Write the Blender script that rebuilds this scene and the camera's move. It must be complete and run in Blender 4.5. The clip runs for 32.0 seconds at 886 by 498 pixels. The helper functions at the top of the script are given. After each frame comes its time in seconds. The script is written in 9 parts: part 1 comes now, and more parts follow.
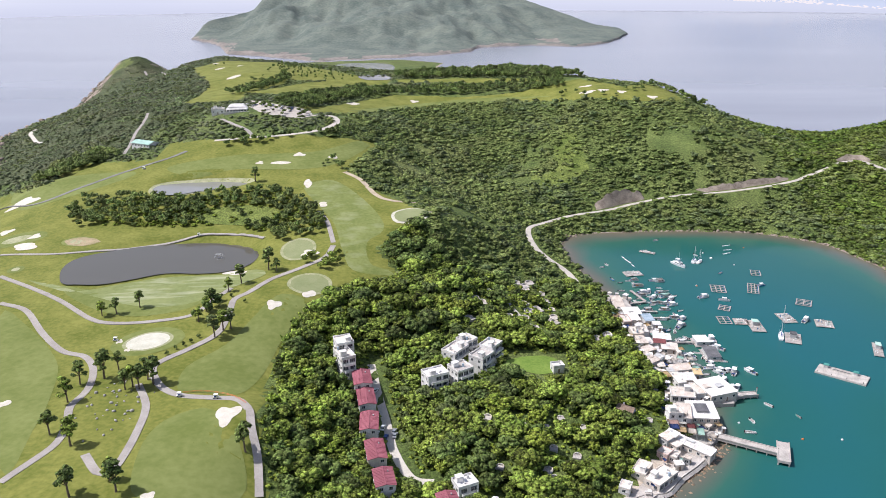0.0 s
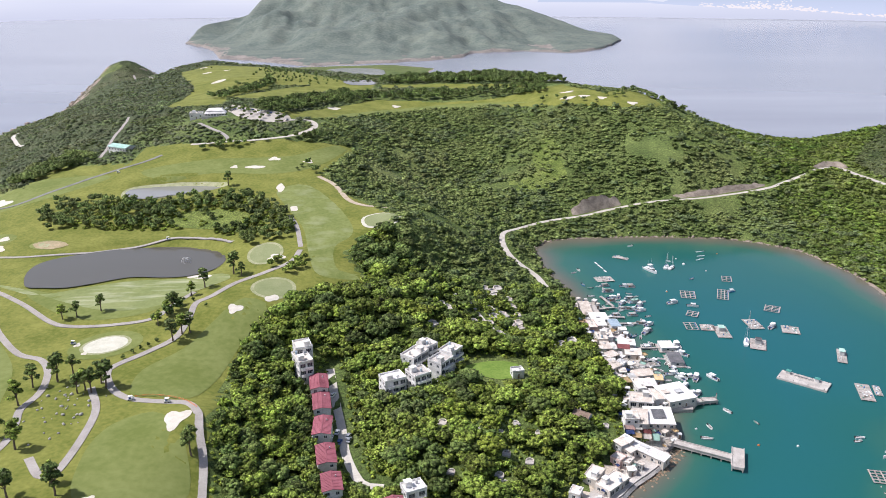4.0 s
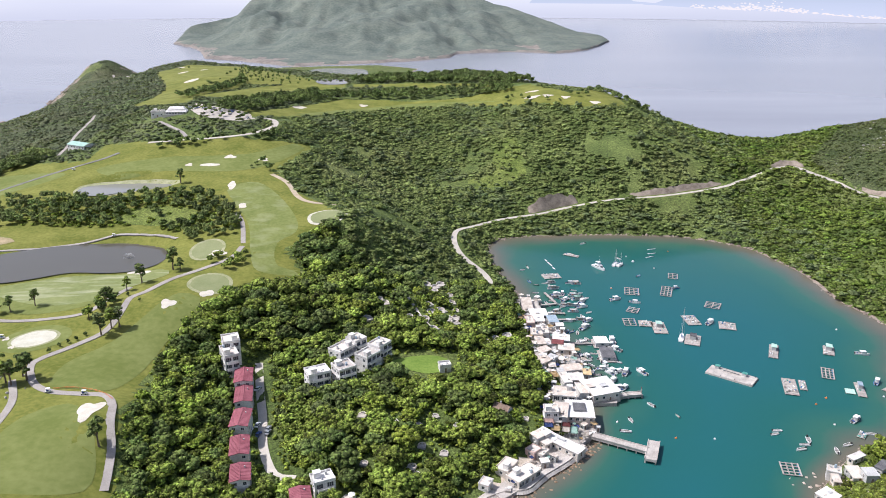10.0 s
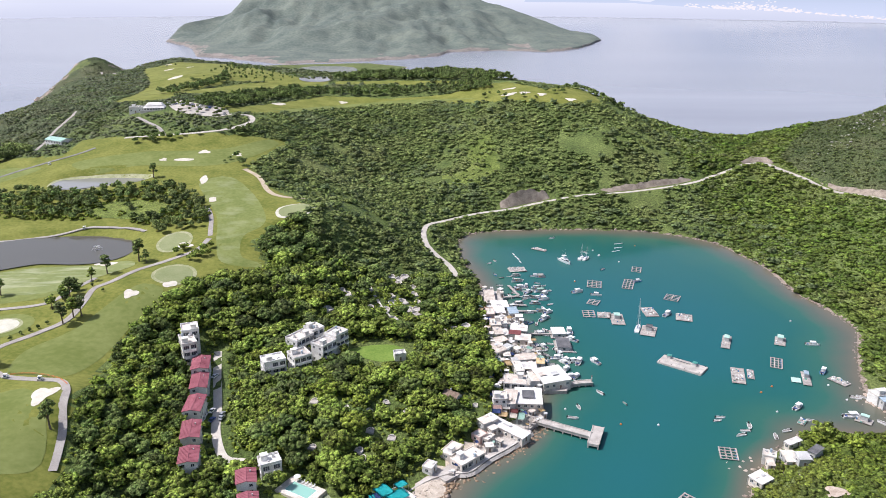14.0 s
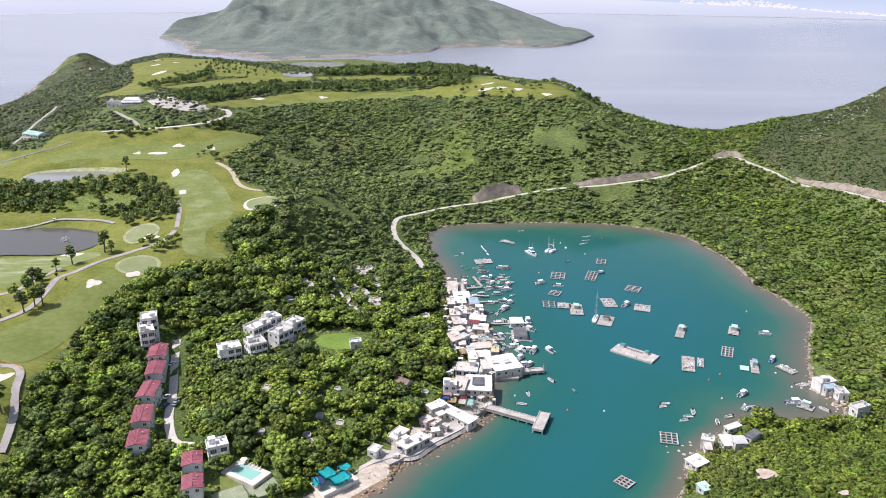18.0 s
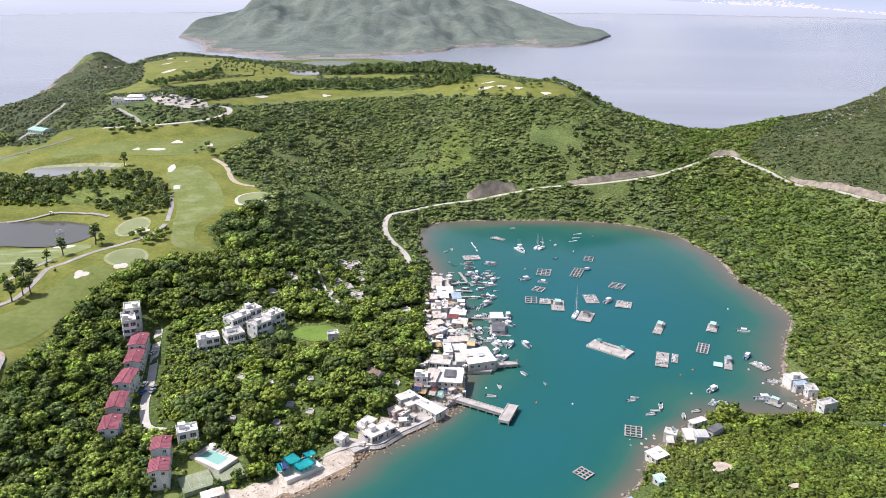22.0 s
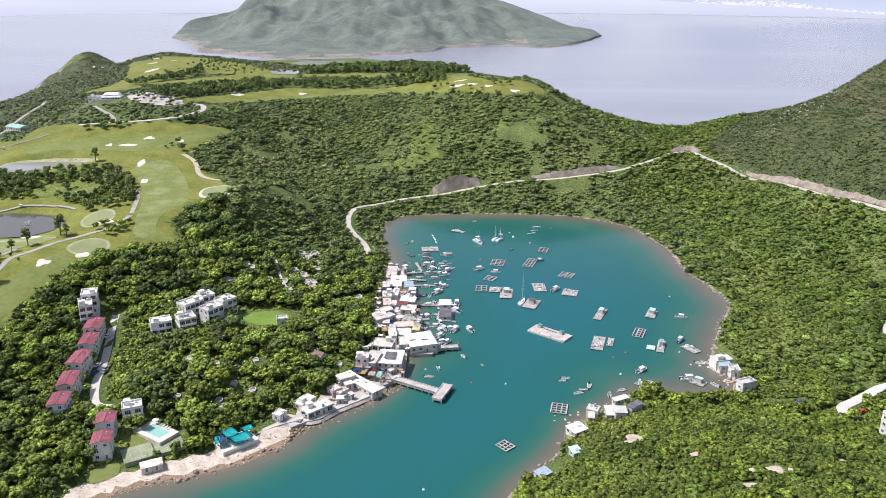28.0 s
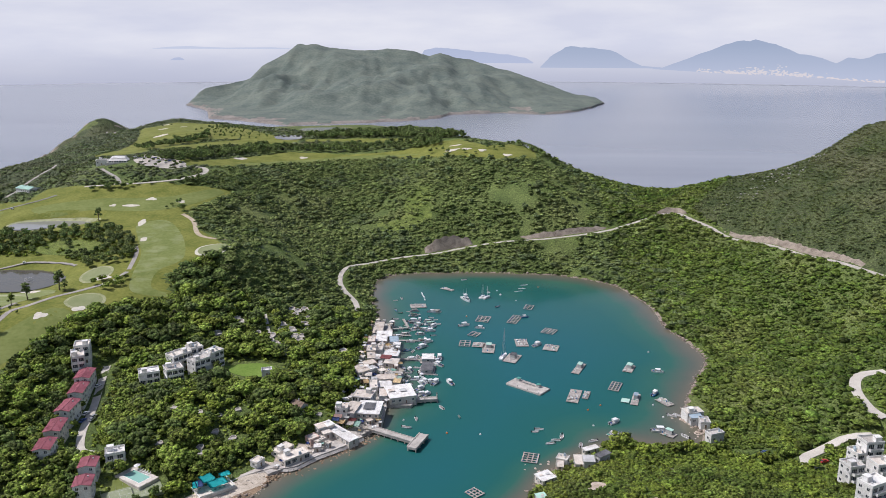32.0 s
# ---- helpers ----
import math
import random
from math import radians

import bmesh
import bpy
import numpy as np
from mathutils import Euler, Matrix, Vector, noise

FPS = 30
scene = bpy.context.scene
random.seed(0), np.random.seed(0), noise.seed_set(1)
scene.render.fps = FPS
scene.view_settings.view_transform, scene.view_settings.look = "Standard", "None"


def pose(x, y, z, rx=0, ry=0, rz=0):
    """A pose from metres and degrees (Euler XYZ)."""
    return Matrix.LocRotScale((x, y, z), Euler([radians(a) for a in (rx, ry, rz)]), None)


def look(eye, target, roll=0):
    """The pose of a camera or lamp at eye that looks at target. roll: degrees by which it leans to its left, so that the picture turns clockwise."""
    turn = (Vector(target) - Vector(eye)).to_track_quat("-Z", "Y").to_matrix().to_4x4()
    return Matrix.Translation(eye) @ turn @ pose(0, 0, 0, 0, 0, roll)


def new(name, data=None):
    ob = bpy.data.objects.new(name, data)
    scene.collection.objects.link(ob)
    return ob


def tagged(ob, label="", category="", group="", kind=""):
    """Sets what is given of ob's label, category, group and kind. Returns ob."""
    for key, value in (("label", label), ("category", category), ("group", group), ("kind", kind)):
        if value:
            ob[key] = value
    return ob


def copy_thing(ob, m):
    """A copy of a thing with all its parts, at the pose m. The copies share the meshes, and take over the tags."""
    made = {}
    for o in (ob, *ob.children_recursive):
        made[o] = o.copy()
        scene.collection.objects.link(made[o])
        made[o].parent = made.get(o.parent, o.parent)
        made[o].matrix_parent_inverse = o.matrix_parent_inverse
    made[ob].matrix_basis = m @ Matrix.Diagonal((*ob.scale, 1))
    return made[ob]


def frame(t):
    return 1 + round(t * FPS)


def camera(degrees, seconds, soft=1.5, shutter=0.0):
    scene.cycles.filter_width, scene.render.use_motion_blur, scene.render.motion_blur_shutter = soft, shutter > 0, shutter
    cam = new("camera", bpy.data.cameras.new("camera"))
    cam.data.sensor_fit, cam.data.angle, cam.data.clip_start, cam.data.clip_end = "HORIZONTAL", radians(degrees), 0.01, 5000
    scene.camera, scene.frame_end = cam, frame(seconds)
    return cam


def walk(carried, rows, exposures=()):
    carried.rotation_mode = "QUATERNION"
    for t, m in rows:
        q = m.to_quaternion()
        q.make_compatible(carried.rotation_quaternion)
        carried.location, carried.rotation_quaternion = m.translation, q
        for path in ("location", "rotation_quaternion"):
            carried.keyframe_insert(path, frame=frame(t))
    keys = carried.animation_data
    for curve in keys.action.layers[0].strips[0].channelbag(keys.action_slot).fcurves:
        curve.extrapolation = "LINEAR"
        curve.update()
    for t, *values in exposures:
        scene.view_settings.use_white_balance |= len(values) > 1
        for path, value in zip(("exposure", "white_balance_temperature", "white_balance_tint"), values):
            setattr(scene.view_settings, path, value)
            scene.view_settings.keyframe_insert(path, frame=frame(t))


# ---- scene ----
cam = camera(59.341, 32.0, soft=0.85)
PATH = [
    (0.0, pose(0.00, 0.00, 190.00, 70.683, 0.229, 0.000)),
    (0.5, pose(1.83, 0.03, 190.07, 70.723, 0.167, 0.009)),
    (1.0, pose(3.78, 0.01, 190.03, 70.785, 0.113, 0.028)),
    (1.5, pose(5.74, 0.05, 189.94, 70.852, 0.065, 0.012)),
    (2.0, pose(7.99, 0.09, 189.78, 70.926, 0.012, 0.011)),
    (2.5, pose(10.46, 0.09, 189.65, 70.993, 0.021, 0.016)),
    (3.0, pose(13.08, 0.07, 189.60, 71.033, 0.039, -0.010)),
    (3.5, pose(15.63, 0.08, 189.64, 71.054, -0.003, -0.020)),
    (5.5, pose(26.82, -0.64, 189.39, 71.132, -0.023, -0.058)),
    (6.0, pose(29.74, -0.52, 189.25, 71.127, -0.023, -0.063)),
    (6.5, pose(32.65, -0.36, 189.14, 71.114, -0.021, -0.074)),
    (7.0, pose(35.52, -0.25, 189.03, 71.113, -0.034, -0.080)),
    (7.5, pose(38.40, -0.33, 188.96, 71.198, -0.081, -0.079)),
    (8.0, pose(41.32, -0.61, 188.84, 71.216, -0.099, -0.099)),
    (8.5, pose(44.10, -1.20, 188.73, 71.214, -0.108, -0.120)),
    (9.0, pose(46.71, -2.16, 188.60, 71.207, -0.118, -0.136)),
    (9.5, pose(49.28, -3.37, 188.53, 71.183, -0.133, -0.158)),
    (10.0, pose(51.80, -4.65, 188.39, 71.155, -0.129, -0.164)),
    (10.5, pose(54.22, -6.02, 188.34, 71.155, -0.141, -0.193)),
    (11.0, pose(56.72, -7.37, 188.35, 71.119, -0.155, -0.216)),
    (11.5, pose(59.30, -8.62, 188.20, 71.123, -0.189, -0.214)),
    (12.0, pose(61.89, -9.77, 188.11, 71.116, -0.212, -0.223)),
    (12.5, pose(64.56, -10.98, 187.99, 71.113, -0.251, -0.228)),
    (13.0, pose(67.29, -12.09, 187.92, 71.115, -0.256, -0.241)),
    (13.5, pose(70.08, -13.22, 187.85, 71.099, -0.262, -0.248)),
    (14.0, pose(72.89, -14.28, 187.86, 71.072, -0.265, -0.261)),
    (14.5, pose(75.58, -15.49, 187.74, 71.068, -0.293, -0.267)),
    (16.5, pose(86.80, -19.66, 187.48, 70.936, -0.294, -0.273)),
    (17.0, pose(89.68, -20.70, 187.45, 70.894, -0.265, -0.281)),
    (17.5, pose(92.48, -21.65, 187.52, 70.853, -0.288, -0.281)),
    (18.0, pose(95.31, -22.66, 187.55, 70.821, -0.291, -0.286)),
    (18.5, pose(98.19, -23.60, 187.46, 70.808, -0.299, -0.282)),
    (19.0, pose(100.95, -24.49, 187.43, 70.798, -0.314, -0.275)),
    (19.5, pose(103.56, -25.35, 187.36, 70.796, -0.278, 0.144)),
    (20.0, pose(106.63, -26.32, 187.43, 70.771, -0.273, 1.345)),
    (20.5, pose(109.57, -27.22, 187.37, 70.774, -0.271, 1.357)),
    (21.0, pose(112.46, -28.04, 187.34, 70.779, -0.255, 1.351)),
    (21.5, pose(115.33, -28.77, 187.32, 70.795, -0.271, 1.358)),
    (22.0, pose(118.26, -29.53, 187.30, 70.801, -0.242, 1.341)),
    (22.5, pose(121.23, -30.30, 187.33, 70.815, -0.238, 1.352)),
    (23.0, pose(124.20, -31.29, 187.32, 70.871, -0.238, 1.343)),
    (23.5, pose(126.87, -32.38, 187.34, 70.864, -0.234, 1.332)),
    (24.0, pose(129.56, -33.65, 187.36, 70.874, -0.230, 1.330)),
    (24.5, pose(132.16, -35.13, 187.31, 70.862, -0.229, 1.330)),
    (25.0, pose(134.71, -36.62, 187.22, 70.864, -0.208, 1.346)),
    (25.5, pose(137.13, -38.37, 187.12, 70.856, -0.220, 1.343)),
    (27.5, pose(146.60, -46.20, 187.04, 70.873, -0.169, 1.370)),
    (28.0, pose(148.96, -48.05, 187.15, 70.843, -0.150, 1.371)),
    (28.5, pose(151.23, -49.91, 187.42, 73.390, -0.138, 1.386)),
    (29.0, pose(153.43, -52.20, 187.35, 75.721, -0.122, 1.382)),
    (29.5, pose(155.55, -54.47, 187.19, 75.703, -0.134, 1.367)),
    (30.0, pose(157.65, -56.60, 187.13, 75.687, -0.116, 1.407)),
    (30.5, pose(159.87, -58.76, 187.12, 75.662, -0.118, 2.023)),
    (31.0, pose(162.13, -60.95, 187.07, 75.644, -0.107, 2.148)),
    (31.5, pose(164.27, -63.00, 187.04, 75.628, -0.088, 2.141)),
    (32.0, pose(166.46, -65.05, 187.17, 75.599, -0.085, 2.168)),
]
walk(cam, PATH, exposures=[(0.0, 0.42, 6040, 16), (13.0, 0.46, 6040, 16), (25.0, 0.52, 6040, 16), (27.9, 0.52, 6040, 16), (28.9, 0.0, 6040, 15), (32.0, 0.0, 6040, 15)])

# ---- light ----
SUN_FROM = Vector((-0.55, 0.02, 0.83)).normalized()
world = bpy.data.worlds.new("world")
scene.world = world
world.use_nodes = True
wt = world.node_tree
wt.nodes.clear()
w_out = wt.nodes.new("ShaderNodeOutputWorld")
w_bg = wt.nodes.new("ShaderNodeBackground")
w_haze = wt.nodes.new("ShaderNodeBackground")
w_mix = wt.nodes.new("ShaderNodeMixShader")
w_sky = wt.nodes.new("ShaderNodeTexSky")
w_sky.sky_type, w_sky.sun_disc = "NISHITA", False
w_sky.sun_elevation = math.asin(SUN_FROM.z)
w_sky.sun_rotation = math.atan2(SUN_FROM.x, SUN_FROM.y)
w_sky.dust_density, w_sky.air_density, w_sky.ozone_density = 3.0, 1.0, 1.0
w_bg.inputs["Strength"].default_value = 0.085
w_geo = wt.nodes.new("ShaderNodeTexCoord")
w_sep = wt.nodes.new("ShaderNodeSeparateXYZ")
w_fac = wt.nodes.new("ShaderNodeMapRange")
w_fac.interpolation_type = "SMOOTHSTEP"
w_fac.inputs["From Min"].default_value, w_fac.inputs["From Max"].default_value = 0.02, 0.42
w_fac.inputs["To Min"].default_value, w_fac.inputs["To Max"].default_value = 1.0, 0.0
# thin cloud in the haze above the horizon, and the paler far sea below it
w_noise = wt.nodes.new("ShaderNodeTexNoise")
w_map = wt.nodes.new("ShaderNodeMapping")
w_map.inputs["Scale"].default_value = (3.0, 3.0, 14.0)
w_noise.inputs["Scale"].default_value, w_noise.inputs["Detail"].default_value = 2.2, 6.0
w_ramp = wt.nodes.new("ShaderNodeValToRGB")
w_ramp.color_ramp.elements[0].position, w_ramp.color_ramp.elements[0].color = 0.35, (0.665, 0.675, 0.735, 1)
w_ramp.color_ramp.elements[1].position, w_ramp.color_ramp.elements[1].color = 0.68, (0.79, 0.785, 0.795, 1)
w_low = wt.nodes.new("ShaderNodeMapRange")
w_low.interpolation_type = "SMOOTHSTEP"
w_low.inputs["From Min"].default_value, w_low.inputs["From Max"].default_value = -0.045, 0.012
w_col = wt.nodes.new("ShaderNodeMix")
w_col.data_type = "RGBA"
w_col.inputs["A"].default_value = (0.50, 0.515, 0.59, 1)
link = wt.links.new
link(w_geo.outputs["Generated"], w_sep.inputs[0])
link(w_sep.outputs["Z"], w_fac.inputs["Value"])
link(w_sep.outputs["Z"], w_low.inputs["Value"])
link(w_geo.outputs["Generated"], w_map.inputs["Vector"])
link(w_map.outputs[0], w_noise.inputs["Vector"])
link(w_noise.outputs["Fac"], w_ramp.inputs[0])
link(w_low.outputs[0], w_col.inputs["Factor"])
link(w_ramp.outputs[0], w_col.inputs["B"])
link(w_col.outputs["Result"], w_haze.inputs["Color"])
link(w_sky.outputs[0], w_bg.inputs["Color"])
link(w_fac.outputs[0], w_mix.inputs[0])
link(w_bg.outputs[0], w_mix.inputs[1])
link(w_haze.outputs[0], w_mix.inputs[2])
link(w_mix.outputs[0], w_out.inputs[0])

sun_data = bpy.data.lights.new("sun", "SUN")
sun_data.energy, sun_data.angle, sun_data.color = 3.6, radians(0.6), (1.0, 0.955, 0.89)
sun = new("sun", sun_data)
sun.matrix_world = look(SUN_FROM * 500, (0, 0, 0))


# ---- materials ----
def mat(name, dark, light, scale=1.0, rough=0.8, fine=None, bump=0.0, metal=0.0, spec=0.3, random_tint=0.0, island_tint=0.0, detail=5.0):
    """A procedural surface: two tones mixed by coarse and fine noise in metres, with relief and a tint of its own for each piece."""
    m = bpy.data.materials.new(name)
    m.use_nodes = True
    t = m.node_tree
    n, lk = t.nodes, t.links.new
    b = n["Principled BSDF"]
    b.inputs["Roughness"].default_value, b.inputs["Metallic"].default_value = rough, metal
    b.inputs["Specular IOR Level"].default_value = spec
    geo = n.new("ShaderNodeNewGeometry")
    big, small = n.new("ShaderNodeTexNoise"), n.new("ShaderNodeTexNoise")
    big.inputs["Scale"].default_value, big.inputs["Detail"].default_value = 1.0 / scale, detail
    small.inputs["Scale"].default_value, small.inputs["Detail"].default_value = 1.0 / (fine or scale * 0.12), 4.0
    lk(geo.outputs["Position"], big.inputs["Vector"])
    lk(geo.outputs["Position"], small.inputs["Vector"])
    add = n.new("ShaderNodeMath")
    add.operation = "MULTIPLY_ADD"
    add.inputs[1].default_value = 0.45
    lk(small.outputs["Fac"], add.inputs[0])
    half = n.new("ShaderNodeMath")
    half.operation = "MULTIPLY"
    half.inputs[1].default_value = 0.55
    lk(big.outputs["Fac"], half.inputs[0])
    lk(half.outputs[0], add.inputs[2])
    ramp = n.new("ShaderNodeValToRGB")
    ramp.color_ramp.elements[0].position, ramp.color_ramp.elements[1].position = 0.36, 0.64
    ramp.color_ramp.elements[0].color, ramp.color_ramp.elements[1].color = (*dark, 1), (*light, 1)
    lk(add.outputs[0], ramp.inputs[0])
    col = ramp.outputs[0]
    if random_tint or island_tint:
        hsv = n.new("ShaderNodeHueSaturation")
        rng = n.new("ShaderNodeMapRange")
        amount = random_tint or island_tint
        rng.inputs["To Min"].default_value, rng.inputs["To Max"].default_value = 1 - amount, 1 + amount
        if random_tint:
            lk(n.new("ShaderNodeObjectInfo").outputs["Random"], rng.inputs["Value"])
        else:
            lk(geo.outputs["Random Per Island"], rng.inputs["Value"])
        lk(rng.outputs[0], hsv.inputs["Value"])
        lk(col, hsv.inputs["Color"])
        col = hsv.outputs[0]
    lk(col, b.inputs["Base Color"])
    if bump:
        bp = n.new("ShaderNodeBump")
        bp.inputs["Strength"].default_value, bp.inputs["Distance"].default_value = min(1.0, bump), 0.2
        lk(add.outputs[0], bp.inputs["Height"])
        lk(bp.outputs[0], b.inputs["Normal"])
    return m


def foliage_mat(name, dark, light, tint, scale=14.0, yellow=(0.14, 0.17, 0.03), fleck_low=0.30):
    """Leaves: every clump has a tone of its own, over patches of drier and fresher growth."""
    m = bpy.data.materials.new(name)
    m.use_nodes = True
    n, lk = m.node_tree.nodes, m.node_tree.links.new
    b = n["Principled BSDF"]
    b.inputs["Roughness"].default_value, b.inputs["Specular IOR Level"].default_value = 0.65, 0.14
    geo = n.new("ShaderNodeNewGeometry")
    big, mid = n.new("ShaderNodeTexNoise"), n.new("ShaderNodeTexNoise")
    big.inputs["Scale"].default_value, big.inputs["Detail"].default_value = 1 / 60.0, 4.0
    mid.inputs["Scale"].default_value, mid.inputs["Detail"].default_value = 1 / scale, 5.0
    lk(geo.outputs["Position"], big.inputs["Vector"])
    lk(geo.outputs["Position"], mid.inputs["Vector"])
    ramp = n.new("ShaderNodeValToRGB")
    ramp.color_ramp.elements[0].position, ramp.color_ramp.elements[1].position = 0.35, 0.68
    ramp.color_ramp.elements[0].color, ramp.color_ramp.elements[1].color = (*dark, 1), (*light, 1)
    lk(mid.outputs["Fac"], ramp.inputs[0])
    dry = n.new("ShaderNodeMapRange")
    dry.inputs["From Min"].default_value, dry.inputs["From Max"].default_value = 0.52, 0.75
    dry.inputs["To Max"].default_value = 0.75
    lk(big.outputs["Fac"], dry.inputs["Value"])
    mix = n.new("ShaderNodeMix")
    mix.data_type = "RGBA"
    lk(dry.outputs[0], mix.inputs["Factor"])
    lk(ramp.outputs[0], mix.inputs["A"])
    mix.inputs["B"].default_value = (*yellow, 1)
    hsv, rng, hue = n.new("ShaderNodeHueSaturation"), n.new("ShaderNodeMapRange"), n.new("ShaderNodeMapRange")
    rng.inputs["To Min"].default_value, rng.inputs["To Max"].default_value = 1 - tint, 1 + tint
    hue.inputs["To Min"].default_value, hue.inputs["To Max"].default_value = 0.493, 0.508
    own = n.new("ShaderNodeAttribute")
    own.attribute_name = "tone"
    mixed = n.new("ShaderNodeMath")
    mixed.operation = "MULTIPLY_ADD"
    mixed.inputs[1].default_value = 0.5
    lk(own.outputs["Fac"], mixed.inputs[0])
    lk(geo.outputs["Random Per Island"], mixed.inputs[2])
    rng.clamp = hue.clamp = False
    lk(mixed.outputs[0], rng.inputs["Value"])
    lk(mixed.outputs[0], hue.inputs["Value"])
    lk(rng.outputs[0], hsv.inputs["Value"])
    lk(hue.outputs[0], hsv.inputs["Hue"])
    lk(mix.outputs["Result"], hsv.inputs["Color"])
    leaf = n.new("ShaderNodeTexNoise")
    leaf.inputs["Scale"].default_value, leaf.inputs["Detail"].default_value = 1.9, 3.0
    lk(geo.outputs["Position"], leaf.inputs["Vector"])
    spots = n.new("ShaderNodeMapRange")
    spots.inputs["From Min"].default_value, spots.inputs["From Max"].default_value = 0.34, 0.66
    spots.inputs["To Min"].default_value, spots.inputs["To Max"].default_value = 0.55, 1.5
    lk(leaf.outputs["Fac"], spots.inputs["Value"])
    fleck = n.new("ShaderNodeHueSaturation")
    # Noise darkens bunches in the leaf colour, standing in for shade among leaves.
    bunch = n.new("ShaderNodeTexNoise")
    bunch.inputs["Scale"].default_value, bunch.inputs["Detail"].default_value = 0.75, 3.0
    lk(geo.outputs["Position"], bunch.inputs["Vector"])
    deep = n.new("ShaderNodeMapRange")
    deep.inputs["From Min"].default_value, deep.inputs["From Max"].default_value = 0.36, 0.62
    deep.inputs["To Min"].default_value, deep.inputs["To Max"].default_value = fleck_low, 1.80 - fleck_low
    lk(bunch.outputs["Fac"], deep.inputs["Value"])
    both = n.new("ShaderNodeMath")
    both.operation = "MULTIPLY"
    lk(spots.outputs[0], both.inputs[0])
    lk(deep.outputs[0], both.inputs[1])
    lk(both.outputs[0], fleck.inputs["Value"])
    lk(hsv.outputs[0], fleck.inputs["Color"])
    lk(fleck.outputs[0], b.inputs["Base Color"])
    bp = n.new("ShaderNodeBump")
    bp.inputs["Strength"].default_value, bp.inputs["Distance"].default_value = 0.8, 0.5
    lk(leaf.outputs["Fac"], bp.inputs["Height"])
    lk(bp.outputs[0], b.inputs["Normal"])
    return m


M_TURF = mat("rough_turf", (0.105, 0.128, 0.014), (0.222, 0.226, 0.048), 17.0, 0.9, 2.0, 0.2)
M_FAIRWAY = mat("mown_turf", (0.128, 0.158, 0.032), (0.196, 0.224, 0.066), 22.0, 0.9, 3.0)
M_GREEN = mat("putting_green", (0.195, 0.225, 0.095), (0.26, 0.280, 0.14), 9.0, 0.9, 0.8)
M_WORN = mat("sandy_turf", (0.22, 0.245, 0.105), (0.40, 0.39, 0.25), 6.0, 0.95, 0.9)
M_SAND = mat("bunker_sand", (0.50, 0.46, 0.38), (0.66, 0.62, 0.53), 3.0, 0.95, 0.4, 0.3)
M_SANDY = mat("sanded_green", (0.46, 0.45, 0.35), (0.62, 0.60, 0.50), 4.0, 0.95, 0.7)
M_ROCK = mat("weathered_rock", (0.16, 0.125, 0.10), (0.40, 0.33, 0.27), 7.0, 0.9, 0.8, 0.8)
M_CUTROCK = mat("shotcrete", (0.155, 0.125, 0.098), (0.38, 0.325, 0.262), 5.0, 0.9, 0.6, 0.8)
M_BEACH = mat("beach_stones", (0.42, 0.35, 0.27), (0.68, 0.60, 0.50), 4.0, 0.95, 0.5, 0.6)
M_WET = mat("wet_brown_stones", (0.17, 0.115, 0.070), (0.33, 0.235, 0.150), 4.0, 0.6, 0.5, 0.6)
M_LANE = mat("pale_lane", (0.46, 0.42, 0.36), (0.62, 0.58, 0.51), 6.0, 0.9, 0.5, 0.1)
def streak_mat(name, base, pale, stretch, amount):
    """Mown turf or calm water under long pale streaks that run one way."""
    m = mat(name, *base)
    n, lk = m.node_tree.nodes, m.node_tree.links.new
    b = n["Principled BSDF"]
    old = b.inputs["Base Color"].links[0].from_socket
    geo, mp, ns, rg, mx = (n.new("ShaderNode" + q) for q in ("NewGeometry", "Mapping", "TexNoise", "MapRange", "Mix"))
    mp.inputs["Scale"].default_value = stretch
    mp.inputs["Rotation"].default_value = (0, 0, 0.12)
    ns.inputs["Scale"].default_value, ns.inputs["Detail"].default_value = 1.0, 5.0
    rg.inputs["From Min"].default_value, rg.inputs["From Max"].default_value = 0.50, 0.72
    rg.inputs["To Max"].default_value = amount
    mx.data_type = "RGBA"
    mx.inputs["B"].default_value = (*pale, 1)
    lk(geo.outputs["Position"], mp.inputs["Vector"])
    lk(mp.outputs[0], ns.inputs["Vector"])
    lk(ns.outputs["Fac"], rg.inputs["Value"])
    lk(rg.outputs[0], mx.inputs["Factor"])
    lk(old, mx.inputs["A"])
    lk(mx.outputs["Result"], b.inputs["Base Color"])
    return m


M_STREAK = streak_mat("streaky_fairway", ((0.165, 0.20, 0.065), (0.235, 0.262, 0.10), 14.0, 0.9, 2.0), (0.50, 0.50, 0.36), (0.045, 0.22, 0.1), 0.5)
M_PATCHY = streak_mat("worn_fairway", ((0.136, 0.168, 0.038), (0.206, 0.236, 0.072), 14.0, 0.9, 2.0), (0.38, 0.39, 0.24), (0.075, 0.11, 0.1), 0.34)
M_OUTCROP = mat("flat_bare_rock", (0.34, 0.27, 0.21), (0.58, 0.49, 0.41), 4.0, 0.95, 0.6, 0.5)
M_BROWN = mat("worn_brown_turf", (0.24, 0.215, 0.10), (0.42, 0.33, 0.21), 5.0, 0.95, 0.8)
M_BRIGHT = mat("bright_meadow", (0.120, 0.200, 0.028), (0.205, 0.290, 0.058), 8.0, 0.95, 1.0, 0.3)
M_PATH = mat("path_concrete", (0.28, 0.255, 0.23), (0.40, 0.37, 0.335), 6.0, 0.9, 0.5, 0.1)
M_ASPHALT = mat("pale_asphalt", (0.15, 0.15, 0.135), (0.24, 0.235, 0.22), 6.0, 0.9, 0.5, 0.1)
